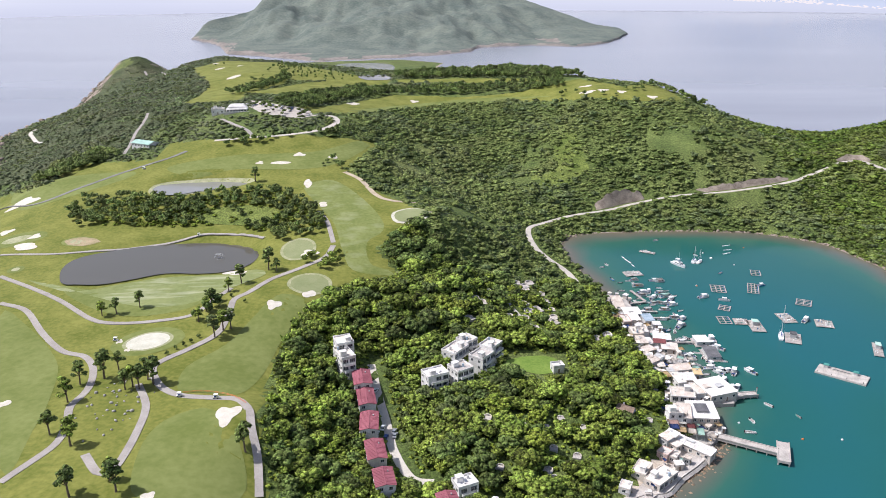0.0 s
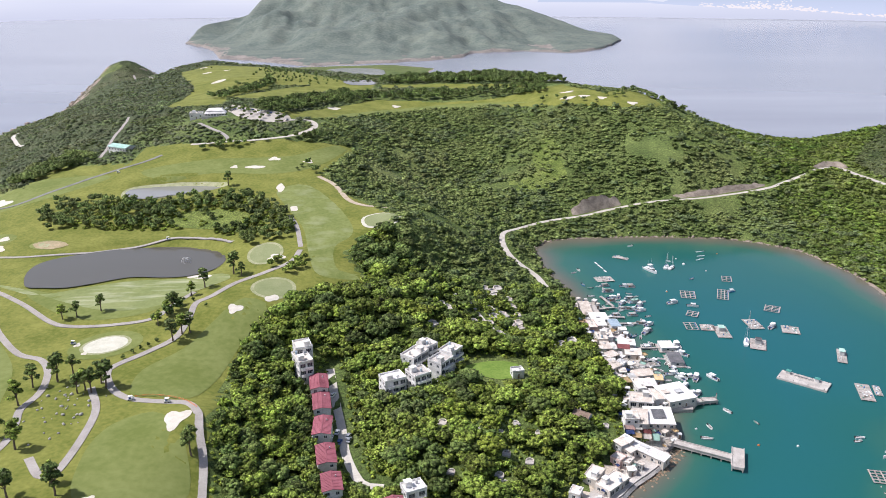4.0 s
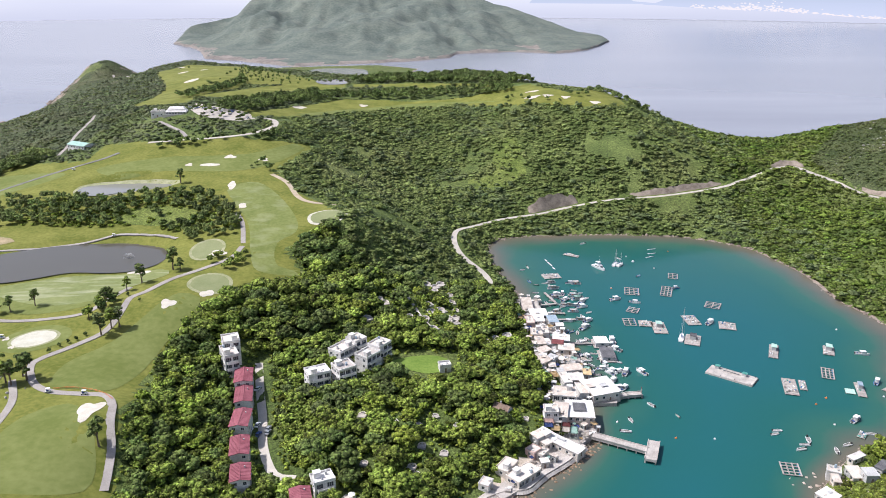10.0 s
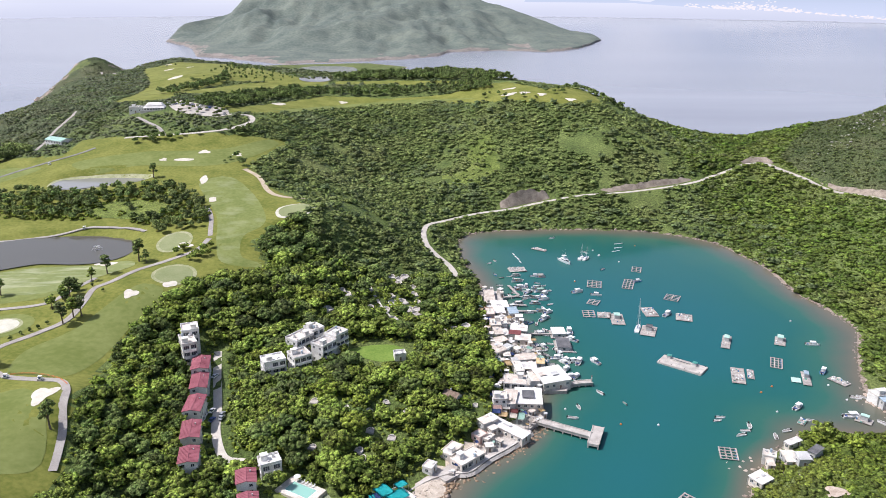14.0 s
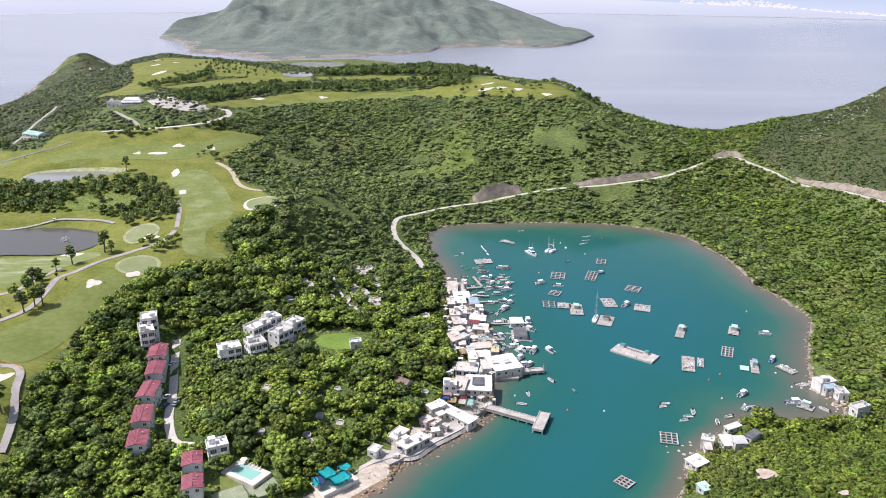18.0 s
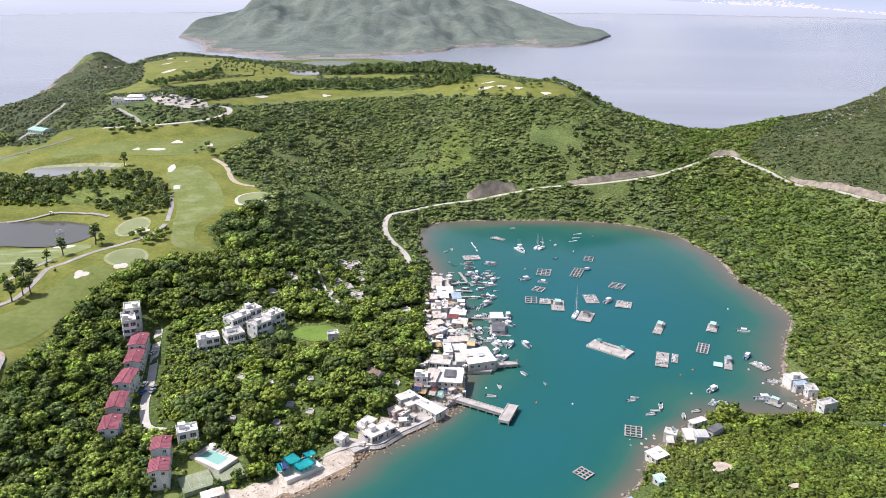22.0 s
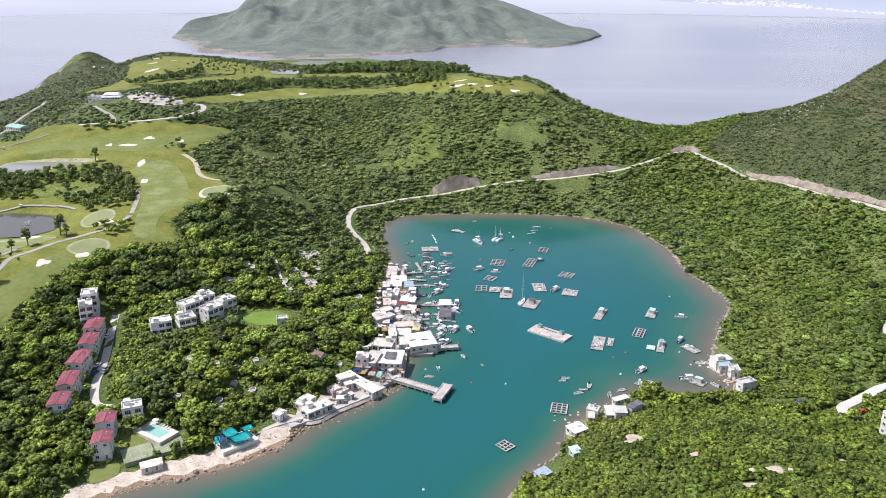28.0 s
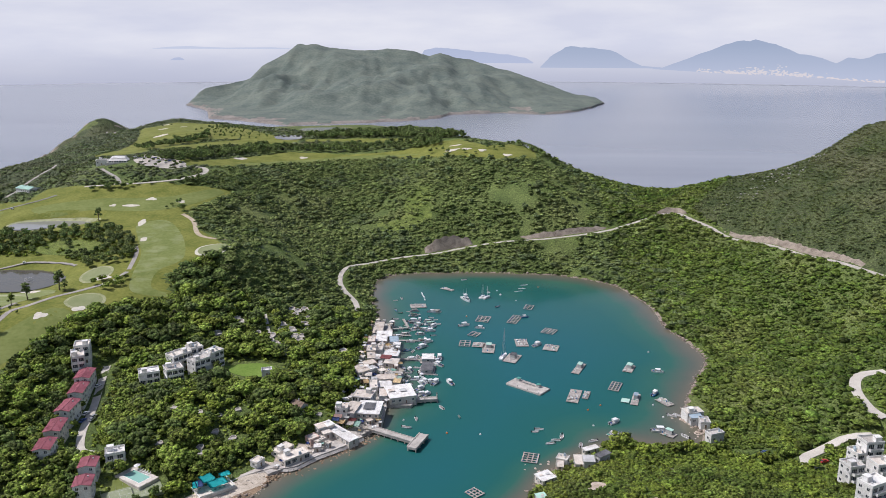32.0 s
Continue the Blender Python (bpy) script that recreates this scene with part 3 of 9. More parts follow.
GRAVES = [(20.9, 395.5), (17.6, 399.8), (34.8, 383.7), (46.9, 396.2), (60.0, 386.1), (48.4, 428.0), (57.1, 424.3), (25.5, 412.8), (60.7, 403.5),
    (45.0, 405.7), (13.2, 374.1), (51.9, 400.6), (60.3, 393.1), (56.1, 390.1), (58.2, 413.1), (54.0, 414.1), (43.4, 384.3), (48.4, 374.0), (54.8,
    367.5), (52.7, 399.5), (43.8, 438.4), (48.5, 435.4), (51.9, 441.3), (81.6, 374.8), (88.1, 381.3), (75.4, 367.6), (18.3, 289.5), (42.9, 283.3),
    (44.3, 271.6), (40.6, 259.6), (53.5, 268.8), (42.5, 256.0), (21.7, 259.7), (32.7, 284.2), (59.0, 286.5), (49.8, 290.8), (89.8, 296.8)]
CARS = [(-31.2, 310.5), (-26.2, 285.8), (-24.6, 279.4), (-28.5, 281.4), (-21.2, 283.6), (-20.7, 281.0), (321.9, 247.7), (303.4, 265.9)]
CARTS = [(-90.5, 271.3), (-105.5, 272.8), (-152.2, 458.7), (-225.3, 571.6), (-151.4, 324.1)]
BARRIER = [(-104.8, 275.4), (-97.4, 277.2), (-85.3, 274.4), (-77.8, 267.7)]
GRASS_A = [(100.5, 721.9), (121.6, 722.6), (126.8, 687.3), (128.9, 667.9), (109.2, 650.6), (86.2, 640.1), (80.4, 653.1), (98.0, 678.9)]
GOLF_YOUNG = [(-258.0, 1236.0), (-204.0, 1174.0), (-141.0, 1069.0), (-104.0, 1010.0), (-125.0, 972.0), (-183.0, 968.0), (-210.0, 1010.0)]
GOLF_GAP = [(-55, 962), (10, 925), (90, 892), (118, 880), (114, 902), (10, 955), (-58, 985)]
HILL_POND = [(-108, 1022), (-72, 1035), (-66, 985), (-98, 990)]
BELT_REAR = [(-60, 990), (11, 962), (113, 906), (160, 890), (150, 950), (60, 1010), (-50, 1050)]
BELT_EDGE = [(-322, 604), (-302, 626), (-266, 627), (-258, 612), (-280, 597), (-292, 572), (-318, 588)]
BELT_RIM = [(206, 850), (222, 852), (246, 812), (262, 770), (252, 764), (236, 800)]
FAR_POND = [(-235, 1800), (-125, 1800), (-112, 1640), (-212, 1640)]
TRACK_COAST = [(-479.8, 913.2), (-471.5, 882.0), (-447.1, 842.4), (-416.8, 798.6)]
TRACK_CLUB = [(-191.2, 668.9), (-175.8, 651.7), (-160.0, 634.3), (-152.6, 621.3)]
TRACK_GULLY = [(-296.2, 780.7), (-280.3, 721.0), (-276.7, 698.2), (-267.1, 657.4), (-258.1, 618.1)]
TRACK_HEAD = [(-520.3, 1381.6), (-501.3, 1346.2), (-479.3, 1318.8), (-414.7, 1186.3)]
BELT_FAR = [(-236.8, 843.8), (-224.1, 879.2), (-212.5, 942.2), (-203.7, 1020.3), (-187.3, 970.7), (-194.5, 889.2), (-210.3, 823.2)]
RED = [(-36.9, 309.1, 7.5, 12.5, 11, 8.5), (-33.9, 296.0, 6.9, 13.6, 11, 8.5), (-31.1, 278.7, 6.9, 13.3, 4, 8.5), (-26.9, 259.3, 6.6, 12.9, 12, 8.5),
    (-22.3, 241.5, 5.2, 10.7, 12, 8.5), (1.2, 233.1, 5.9, 7.7, 14, 8.5), (4.7, 221.0, 5.7, 8.0, 15, 8.5)]
BLOCK = [(-45.9, 320.8, 6.5, 11.9, 27, 10), (-47.2, 329.2, 7.8, 8.7, 21, 10), (-4.3, 313.3, 10.2, 7.7, 27, 10), (7.3, 317.5, 8.7, 8.7, 34, 10), (5.1,
    332.1, 11.7, 7.8, 55, 10), (10.8, 340.5, 7.2, 7.5, 45, 10), (17.4, 328.4, 9.8, 7.9, 54, 10), (22.2, 337.9, 9.2, 7.5, 56, 10), (7.5, 244.9, 8.1,
    5.3, 25, 8), (320.9, 223.0, 6.6, 5.5, 15, 9), (330.1, 236.3, 6.6, 5.9, 15, 8), (334.5, 236.8, 7.8, 5.7, 9, 12), (331.9, 222.2, 8.2, 6.7, 13, 9),
    (319.7, 204.2, 10.1, 5.5, 28, 9), (286.2, 284.8, 7.7, 3.0, 22, 9), (286.0, 301.2, 5.9, 9.6, -3, 4)]
FLAT = [(78.6, 263.5, 9.3, 5.6, 57, 5), (85.0, 258.7, 13.1, 6.8, 43, 6), (69.6, 252.4, 5.1, 4.2, 64, 3.5), (90.6, 274.2, 5.0, 4.7, 45, 5), (94.2,
    273.3, 5.3, 3.4, 53, 4.5), (101.1, 299.3, 6.2, 6.8, 0, 8), (109.8, 317.1, 10.5, 9.1, -9, 7), (119.4, 324.7, 4.3, 10.3, 6, 5), (112.9, 334.3, 4.1,
    11.1, 8, 5), (109.9, 391.4, 4.0, 9.8, -2, 5), (105.1, 387.2, 5.7, 9.5, 3, 5), (103.0, 403.8, 4.6, 10.0, 4, 5), (282.6, 310.9, 12.3, 8.4, 15, 5),
    (209.9, 261.5, 5.2, 4.5, -24, 4)]
SHED = [(104.2, 280.2, 5.6, 17.0, 49, 5), (93.0, 282.0, 3.8, 4.2, 37, 5), (96.3, 284.9, 4.1, 4.5, 45, 5), (96.2, 279.7, 3.6, 4.3, 37, 4), (106.0,
    301.2, 5.5, 10.9, -12, 6), (114.7, 303.6, 11.8, 12.9, -4, 6), (128.4, 326.4, 14.2, 13.7, 19, 5), (118.1, 348.3, 10.4, 5.5, 11, 4), (118.8, 338.5,
    7.0, 6.2, 1, 4), (102.9, 351.8, 7.8, 7.9, 39, 4), (118.0, 382.7, 8.8, 6.1, -8, 4.5), (119.2, 371.9, 8.0, 6.5, -9, 4), (104.3, 430.6, 6.0, 18.6, 1,
    4), (109.7, 418.2, 9.5, 8.3, 4, 4), (108.6, 410.3, 6.8, 7.3, 3, 3.5), (105.9, 378.7, 4.2, 9.0, 8, 4)]
SHED_B = [(109.6, 378.2, 3.3, 6.2, 6, 4), (106.1, 366.3, 7.3, 4.8, 33, 3.5), (224.1, 271.7, 8.3, 3.3, 28, 4), (217.7, 259.9, 5.6, 8.0, 0, 4), (208.3,
    256.4, 2.7, 5.3, -8, 3.5), (200.4, 246.1, 7.8, 6.6, 33, 4), (197.2, 227.4, 4.5, 5.0, 22, 3.5), (182.6, 213.3, 6.4, 4.7, 37, 3.5), (24.7, 213.5,
    3.6, 3.8, 28, 3), (28.2, 215.4, 4.0, 4.1, 24, 3)]
TINT = [(115.2, 376.7, 6.6, 5.0, -11, 4), (108.9, 355.1, 7.1, 4.8, 54, 4), (116.9, 408.7, 5.9, 8.7, 7, 3.5), (125.2, 343.4, 4.3, 5.7, -6, 3.5),
    (282.7, 306.7, 6.5, 6.5, 8, 3.5), (227.9, 259.8, 7.7, 3.6, 39, 4), (220.9, 255.8, 5.3, 5.5, 0, 4), (79.3, 297.5, 4.8, 6.2, 56, 4)]
AWNING = [(99.6, 294.1, 4.5, 4.3, 1, 3), (99.0, 291.0, 4.0, 3.3, -3, 3), (103.8, 295.8, 3.5, 3.5, -1, 3), (110.3, 298.9, 3.5, 3.0, 3, 3), (107.2,
    293.8, 3.8, 3.2, -2, 3), (101.9, 289.6, 4.1, 3.7, -13, 3), (106.5, 290.0, 3.7, 4.0, -10, 3), (110.1, 289.6, 3.1, 5.6, -10, 3), (108.2, 337.3, 3.3,
    5.4, 13, 3), (52.3, 234.6, 4.9, 5.4, 43, 3.5), (57.6, 232.1, 6.8, 4.8, 41, 3.5), (58.7, 239.2, 4.1, 2.9, 40, 3), (50.0, 231.1, 2.5, 4.7, 31, 3),
    (48.6, 230.0, 1.9, 4.3, 19, 3)]
POOL = [(19.7, 235.0, 4.4, 10.7, 53, 0.3), (20.8, 235.4, 6.3, 18.2, 59, 0.3), (23.2, 225.1, 23.1, 6.3, 32, 0.1), (53.9, 331.9, 6.6, 9.3, 14, 3.5)]
RAFT = [(199.6, 347.5, 14.1, 23.5, 52, 1.0), (140.4, 384.8, 7.6, 8.8, 2, 3), (140.9, 369.2, 7.3, 12.1, -2, 3.5), (198.0, 462.0, 16.8, 6.5, 71, 0.5),
    (209.9, 489.5, 9.7, 5.9, 74, 0.5), (175.5, 461.8, 11.7, 8.7, 78, 0.5), (169.2, 431.3, 7.5, 6.3, 64, 0.5), (163.0, 413.6, 9.3, 6.8, 86, 0.5),
    (172.0, 411.5, 8.3, 8.1, 82, 0.6), (178.4, 405.6, 15.6, 7.7, 85, 0.6), (192.8, 389.4, 13.7, 8.3, 69, 0.6), (200.1, 416.4, 8.2, 13.4, 3, 0.6),
    (218.7, 408.3, 10.1, 9.4, 74, 0.6), (220.3, 438.8, 9.5, 8.4, 63, 0.3), (232.2, 375.2, 17.0, 4.7, 67, 0.6), (262.5, 376.2, 11.4, 5.6, 66, 0.6),
    (249.7, 350.1, 11.5, 5.5, 68, 0.5), (224.6, 336.3, 17.0, 6.5, 74, 0.6), (231.5, 337.8, 10.1, 3.3, 73, 0.6), (252.0, 331.7, 5.1, 4.4, 72, 0.5),
    (257.8, 333.2, 14.6, 3.9, 72, 0.6), (273.1, 330.6, 5.3, 9.7, 32, 0.6), (237.8, 292.6, 5.3, 2.8, 50, 0.5), (266.4, 293.7, 5.3, 7.1, 51, 0.6),
    (195.4, 267.4, 8.4, 7.0, 78, 0.5), (169.1, 236.3, 5.4, 6.1, 44, 0.5), (127.2, 489.1, 8.6, 11.9, 100, 0.5), (147.5, 532.1, 4.0, 11.3, 58, 0.5)]
PLOTS = [(116.0, 360.3, 13.9, 8.5, -5, 0.0), (106.1, 343.3, 9.6, 13.7, 4, 0.0)]
JETTY = [(114.0, 291.9), (118.0, 290.3), (139.3, 278.6)]
JETTY_HEAD = [(143.9, 285.1), (139.0, 271.7)]
HALL_PIER = [(123.7, 319.0), (141.8, 326.2), (148.6, 327.1)]
PIER_A = [(107.9, 435.9), (123.5, 439.8)]
PIER_B = [(114.6, 425.5), (126.6, 424.9)]
PIER_C = [(119.7, 415.7), (131.1, 416.1)]
PIER_D = [(122.7, 384.0), (136.5, 383.9)]
PIER_E = [(118.7, 457.6), (123.5, 441.1)]
COVERED = [(125.3, 466.9), (141.7, 475.0), (136.7, 455.4), (138.5, 449.5), (128.4, 439.0), (132.6, 429.3), (134.2, 416.8), (122.3, 428.9)]
MOTOR = [(138.9, 415.4), (134.9, 405.7), (147.4, 388.3), (147.1, 377.6), (138.2, 341.9), (139.4, 334.7), (142.4, 334.8), (146.6, 351.0), (154.9,
    351.3), (140.5, 352.7), (135.4, 354.9), (205.2, 467.5), (278.7, 372.2), (270.1, 341.1), (241.5, 305.5), (262.8, 297.2), (162.0, 448.3), (173.1,
    443.3), (210.1, 413.0), (140.3, 444.4), (138.8, 436.0), (130.3, 447.5), (125.3, 456.1)]
DINGHY = [(124.3, 400.7), (126.8, 400.2), (130.0, 398.9), (111.4, 478.9), (114.8, 473.3), (113.1, 459.2), (108.7, 501.7), (113.1, 506.9), (130.9,
    369.4), (129.7, 364.4), (130.4, 359.0), (129.4, 352.8), (131.5, 348.5), (134.6, 372.1), (136.7, 367.6), (138.2, 363.4), (131.6, 389.2), (133.9,
    390.6), (128.8, 387.7), (137.9, 351.5), (138.7, 305.2), (134.5, 295.8), (129.8, 351.7), (160.6, 559.4), (186.8, 490.4), (180.8, 525.8), (273.2,
    314.2), (276.2, 315.4), (242.5, 293.8), (202.0, 296.5), (199.9, 293.8), (212.5, 288.9), (209.2, 285.4), (206.2, 281.9), (220.9, 280.9), (227.5,
    285.2), (233.6, 281.7), (274.1, 291.8), (151.3, 319.0), (161.0, 309.0), (143.5, 449.7), (117.9, 442.0)]
BUOY = [(189.8, 519.5), (163.6, 467.5), (187.4, 530.6), (201.4, 505.9), (221.1, 541.9), (172.0, 290.2), (230.2, 301.8), (237.5, 325.7), (266.1,
    327.1), (280.2, 404.0), (229.9, 319.8), (132.2, 303.9), (163.6, 468.2), (155.2, 290.8), (268.2, 312.8), (135.9, 205.8)]
YACHT = [(162.6, 505.8), (175.5, 512.6), (178.8, 511.4), (187.3, 392.2)]
FLOATS = [(127.7, 521.7), (128.7, 516.5), (130.0, 512.2), (131.0, 505.5), (208.2, 546.1), (211.7, 547.2), (206.2, 536.7), (209.2, 537.3), (202.9,
    528.4), (206.0, 530.3)]


def smooth_line(pts, step=3.0, closed=False):
    """Points along a smooth curve through pts, about step metres apart."""
    p = [np.array(q, float) for q in pts]
    n, out = len(p), []
    for i in range(n if closed else n - 1):
        a, b = p[i], p[(i + 1) % n]
        z = p[(i - 1) % n] if closed or i else a * 2 - b
        c = p[(i + 2) % n] if closed or i + 2 < n else b * 2 - a
        k = max(1, int(np.linalg.norm(b - a) / step))
        for j in range(k):
            u = j / k
            out.append(0.5 * (2 * a + (b - z) * u + (2 * z - 5 * a + 4 * b - c) * u * u + (3 * a - z - 3 * b + c) * u ** 3))
    if not closed:
        out.append(p[-1])
    return np.array(out)


def inside(poly, xs, ys):
    poly = np.asarray(poly, float)
    hit = np.zeros(np.shape(xs), bool)
    for (x0, y0), (x1, y1) in zip(poly, np.roll(poly, -1, 0)):
        if y0 == y1:
            continue
        hit ^= ((y0 > ys) != (y1 > ys)) & (xs < (x1 - x0) * (ys - y0) / (y1 - y0) + x0)
    return hit


def gap(line, xs, ys, closed=False):
    """Distance to a polyline, and the index of the nearest piece."""
    line = np.asarray(line, float)
    ends = np.roll(line, -1, 0) if closed else line[1:]
    best, which = np.full(np.shape(xs), 1e9), np.zeros(np.shape(xs), int)
    for i, (a, b) in enumerate(zip(line, ends)):
        d = b - a
        u = np.clip(((xs - a[0]) * d[0] + (ys - a[1]) * d[1]) / max(d @ d, 1e-6), 0, 1)
        r = np.hypot(xs - a[0] - u * d[0], ys - a[1] - u * d[1])
        near = r < best
        best, which = np.where(near, r, best), np.where(near, i, which)
    return best, which


def axis(cuts):
    out = [cuts[0][0]]
    for a, b, step in cuts:
        k = max(1, round((b - a) / step))
        out += [a + (b - a) * (i + 1) / k for i in range(k)]
    return np.array(out)


GX = axis([(-1300, -700, 40), (-700, -420, 8), (-420, 480, 4), (480, 720, 10), (720, 1300, 40)])
GY = axis([(-200, 120, 20), (120, 200, 5), (200, 700, 4), (700, 960, 5), (960, 1700, 10), (1700, 2300, 25)])
MX, MY = np.meshgrid(GX, GY)
GZ = ground_field(MX, MY).reshape(MX.shape)
# natural unevenness of the slopes, none on the golf turf or the shore
golf = np.zeros(MX.shape, bool)
for area in (GOLF_LOW, GOLF_STRIP, GOLF_FAR, GOLF_MID, GOLF_YOUNG, GOLF_GAP):
    golf |= inside(area, MX, MY)
rough = np.array([noise.fractal(Vector((x / 38, y / 38, 0.3)), 1.0, 2.0, 4) for x, y in zip(MX.ravel(), MY.ravel())]).reshape(MX.shape)
GZ += np.where(golf, 0.25, 1.3) * rough * np.clip(GZ / 8, 0, 1)


def bed(line, half, fade):
    """Flattens the ground across a road."""
    global GZ
    line = smooth_line(line, 3.0)
    z = ground_field(line[:, 0], line[:, 1])
    z = np.convolve(np.r_[[z[0]] * 4, z, [z[-1]] * 4], np.ones(9) / 9, "valid")
    near = (MX > line[:, 0].min() - 20) & (MX < line[:, 0].max() + 20) & (MY > line[:, 1].min() - 20) & (MY < line[:, 1].max() + 20)
    r, i = gap(line, MX[near], MY[near])
    w = np.clip((half + fade - r) / fade, 0, 1)
    GZ[near] = GZ[near] * (1 - w) + z[i] * w
    return line, z


def level(poly, z, fade):
    """Levels the ground inside a plot."""
    global GZ
    poly = np.asarray(poly, float)
    near = (MX > poly[:, 0].min() - 30) & (MX < poly[:, 0].max() + 30) & (MY > poly[:, 1].min() - 30) & (MY < poly[:, 1].max() + 30)
    x, y = MX[near], MY[near]
    r, _ = gap(poly, x, y, True)
    w = np.where(inside(poly, x, y), 1.0, np.clip(1 - r / fade, 0, 1))
    GZ[near] = GZ[near] * (1 - w) + z * w


# rounded knoll at the end of the headland, shaped to fit the camera's view
def swell(x, y, a, b, height):
    return height * np.exp(-(((MX - x) / a) ** 2 + ((MY - y) / b) ** 2))


KNOLL = swell(-580, 1430, 34, 60, 8) + swell(-548, 1420, 26, 50, 2) + swell(-492, 1465, 34, 140, -26) + swell(-385, 1370, 40, 60, 7)
GZ += KNOLL * np.clip(GZ / 12, 0, 1)
LAKE_Z, SMALL_LAKE_Z = 35.6, 49.2
level(LAKE, LAKE_Z - 0.6, 9)
level(LAKE_SMALL, SMALL_LAKE_Z - 0.5, 8)
level(FAR_POND, 3.0, 30)
ROADS = {}
for label, line, half in (("bay", ROAD_BAY, 2.0), ("hill", ROAD_HILL, 2.5), ("club", ROAD_CLUB, 3.0), ("village", ROAD_VILLAGE, 1.9),
                          ("east", ROAD_EAST, 2.6), ("low", ROAD_EAST_LOW, 2.3)):
    ROADS[label] = (*bed(line, half + 2, 7), half)


def H(x, y):
    """Height of the ground sheet at one place."""
    i = min(max(int(np.searchsorted(GX, x)) - 1, 0), len(GX) - 2)
    j = min(max(int(np.searchsorted(GY, y)) - 1, 0), len(GY) - 2)
    u, v = (x - GX[i]) / (GX[i + 1] - GX[i]), (y - GY[j]) / (GY[j + 1] - GY[j])
    a, b, c, d = GZ[j, i], GZ[j, i + 1], GZ[j + 1, i + 1], GZ[j + 1, i]
    return float(a + (b - a) * u + (c - b) * v) if u > v else float(a + (c - d) * u + (d - a) * v)


def HH(xs, ys):
    return np.array([H(x, y) for x, y in zip(np.ravel(xs), np.ravel(ys))])


def mesh_object(name, verts, faces, mats, smooth=False, index=None, parent=None):
    me = bpy.data.meshes.new(name)
    me.from_pydata([tuple(v) for v in verts], [], [tuple(f) for f in faces])
    for m in mats if isinstance(mats, (list, tuple)) else [mats]:
        me.materials.append(m)
    if index is not None:
        me.polygons.foreach_set("material_index", np.asarray(index, np.int32))
    me.polygons.foreach_set("use_smooth", np.full(len(me.polygons), smooth))
    ob = new(name, me)
    if parent is not None:
        ob.parent = parent
    return ob


def above_road(x, y):
    """True on the dry hill east of the upper road."""
    return x > np.interp(y, (300, 400, 430, 470, 497, 554, 616, 660, 690, 720), (700, 520, 440, 427, 416, 403, 387, 372, 400, 430))


# ---- the ground sheet ----
ny, nx = MX.shape
idx = np.arange(ny * nx).reshape(ny, nx)
a, b, c, d = idx[:-1, :-1].ravel(), idx[:-1, 1:].ravel(), idx[1:, 1:].ravel(), idx[1:, :-1].ravel()
tris = np.concatenate([np.c_[a, b, c], np.c_[a, c, d]])
vx, vy, vz = MX.ravel(), MY.ravel(), GZ.ravel()
cx, cy, cz = vx[tris].mean(1), vy[tris].mean(1), vz[tris].mean(1)
kind = np.zeros(len(tris), int)
e1 = np.c_[vx[tris[:, 1]] - vx[tris[:, 0]], vy[tris[:, 1]] - vy[tris[:, 0]], vz[tris[:, 1]] - vz[tris[:, 0]]]
e2 = np.c_[vx[tris[:, 2]] - vx[tris[:, 0]], vy[tris[:, 2]] - vy[tris[:, 0]], vz[tris[:, 2]] - vz[tris[:, 0]]]
nrm = np.cross(e1, e2)
steep = np.abs(nrm[:, 2]) / np.maximum(np.linalg.norm(nrm, axis=1), 1e-9)
kind[above_road(cx, cy)] = 6
kind[(cx < -250) & (cy > 620)] = 6
kind[cz < 0.2] = 2
kind[(steep < 0.80) & (cy > 1150) & (cx < -430)] = 2
kind[(cz < 3.2) & inside(BEACH, cx, cy)] = 3
kind[(cz < 0.45) & inside(BEACH, cx, cy)] = 4
for area in (GOLF_LOW, GOLF_STRIP, GOLF_FAR, GOLF_MID, GOLF_YOUNG, GOLF_GAP):
    kind[inside(area, cx, cy)] = 1
kind[inside(SANDBAR, cx, cy)] = 5
kind[inside(HEADTOP, cx, cy)] = 5
near = (cx > 60) & (cx < 150) & (cy > 620) & (cy < 745)
warp = [np.array([noise.fractal(Vector((x / 14, y / 14, q)), 1.0, 2.0, 3) for x, y in zip(cx[near], cy[near])]) * 9 for q in (1.0, 5.0)]
kind[near] = np.where(inside(GRASS_A, cx[near] + warp[0], cy[near] + warp[1]), 7, kind[near])
ground = mesh_object("ground", np.c_[vx, vy, vz], tris, [M_SOIL, M_TURF, M_ROCK, M_BEACH, M_WET, M_GRASS, M_DRYSOIL, M_FRESHGRASS], True, kind)
tagged(ground, "hilly green headland with turf, scrub slopes and rocky shores", "ground", kind="structure")


def drape(name, poly, material, lift=0.12, step=4.0, label="", category="", smooth=True, z=None, round_it=True, kind="structure"):
    """A thin sheet laid on the ground inside a smooth outline."""
    from mathutils.geometry import delaunay_2d_cdt
    line = smooth_line(poly, step, True) if round_it else np.array(poly, float)
    lo, hi = line.min(0), line.max(0)
    gx, gy = np.meshgrid(np.arange(lo[0], hi[0], step), np.arange(lo[1], hi[1], step))
    keep = inside(line, gx, gy)
    if keep.any():
        keep[keep] = gap(line, gx[keep], gy[keep], True)[0] > step * 0.4
    pts = [Vector(p) for p in line] + [Vector((x, y)) for x, y in zip(gx[keep], gy[keep])]
    k = len(line)
    out = delaunay_2d_cdt(pts, [(i, (i + 1) % k) for i in range(k)], [], 1, 1e-4)
    v = [(p[0], p[1], H(p[0], p[1]) + lift if z is None else z) for p in out[0]]
    ob = mesh_object(name, v, out[2], material, smooth)
    return tagged(ob, label, category, kind=kind)


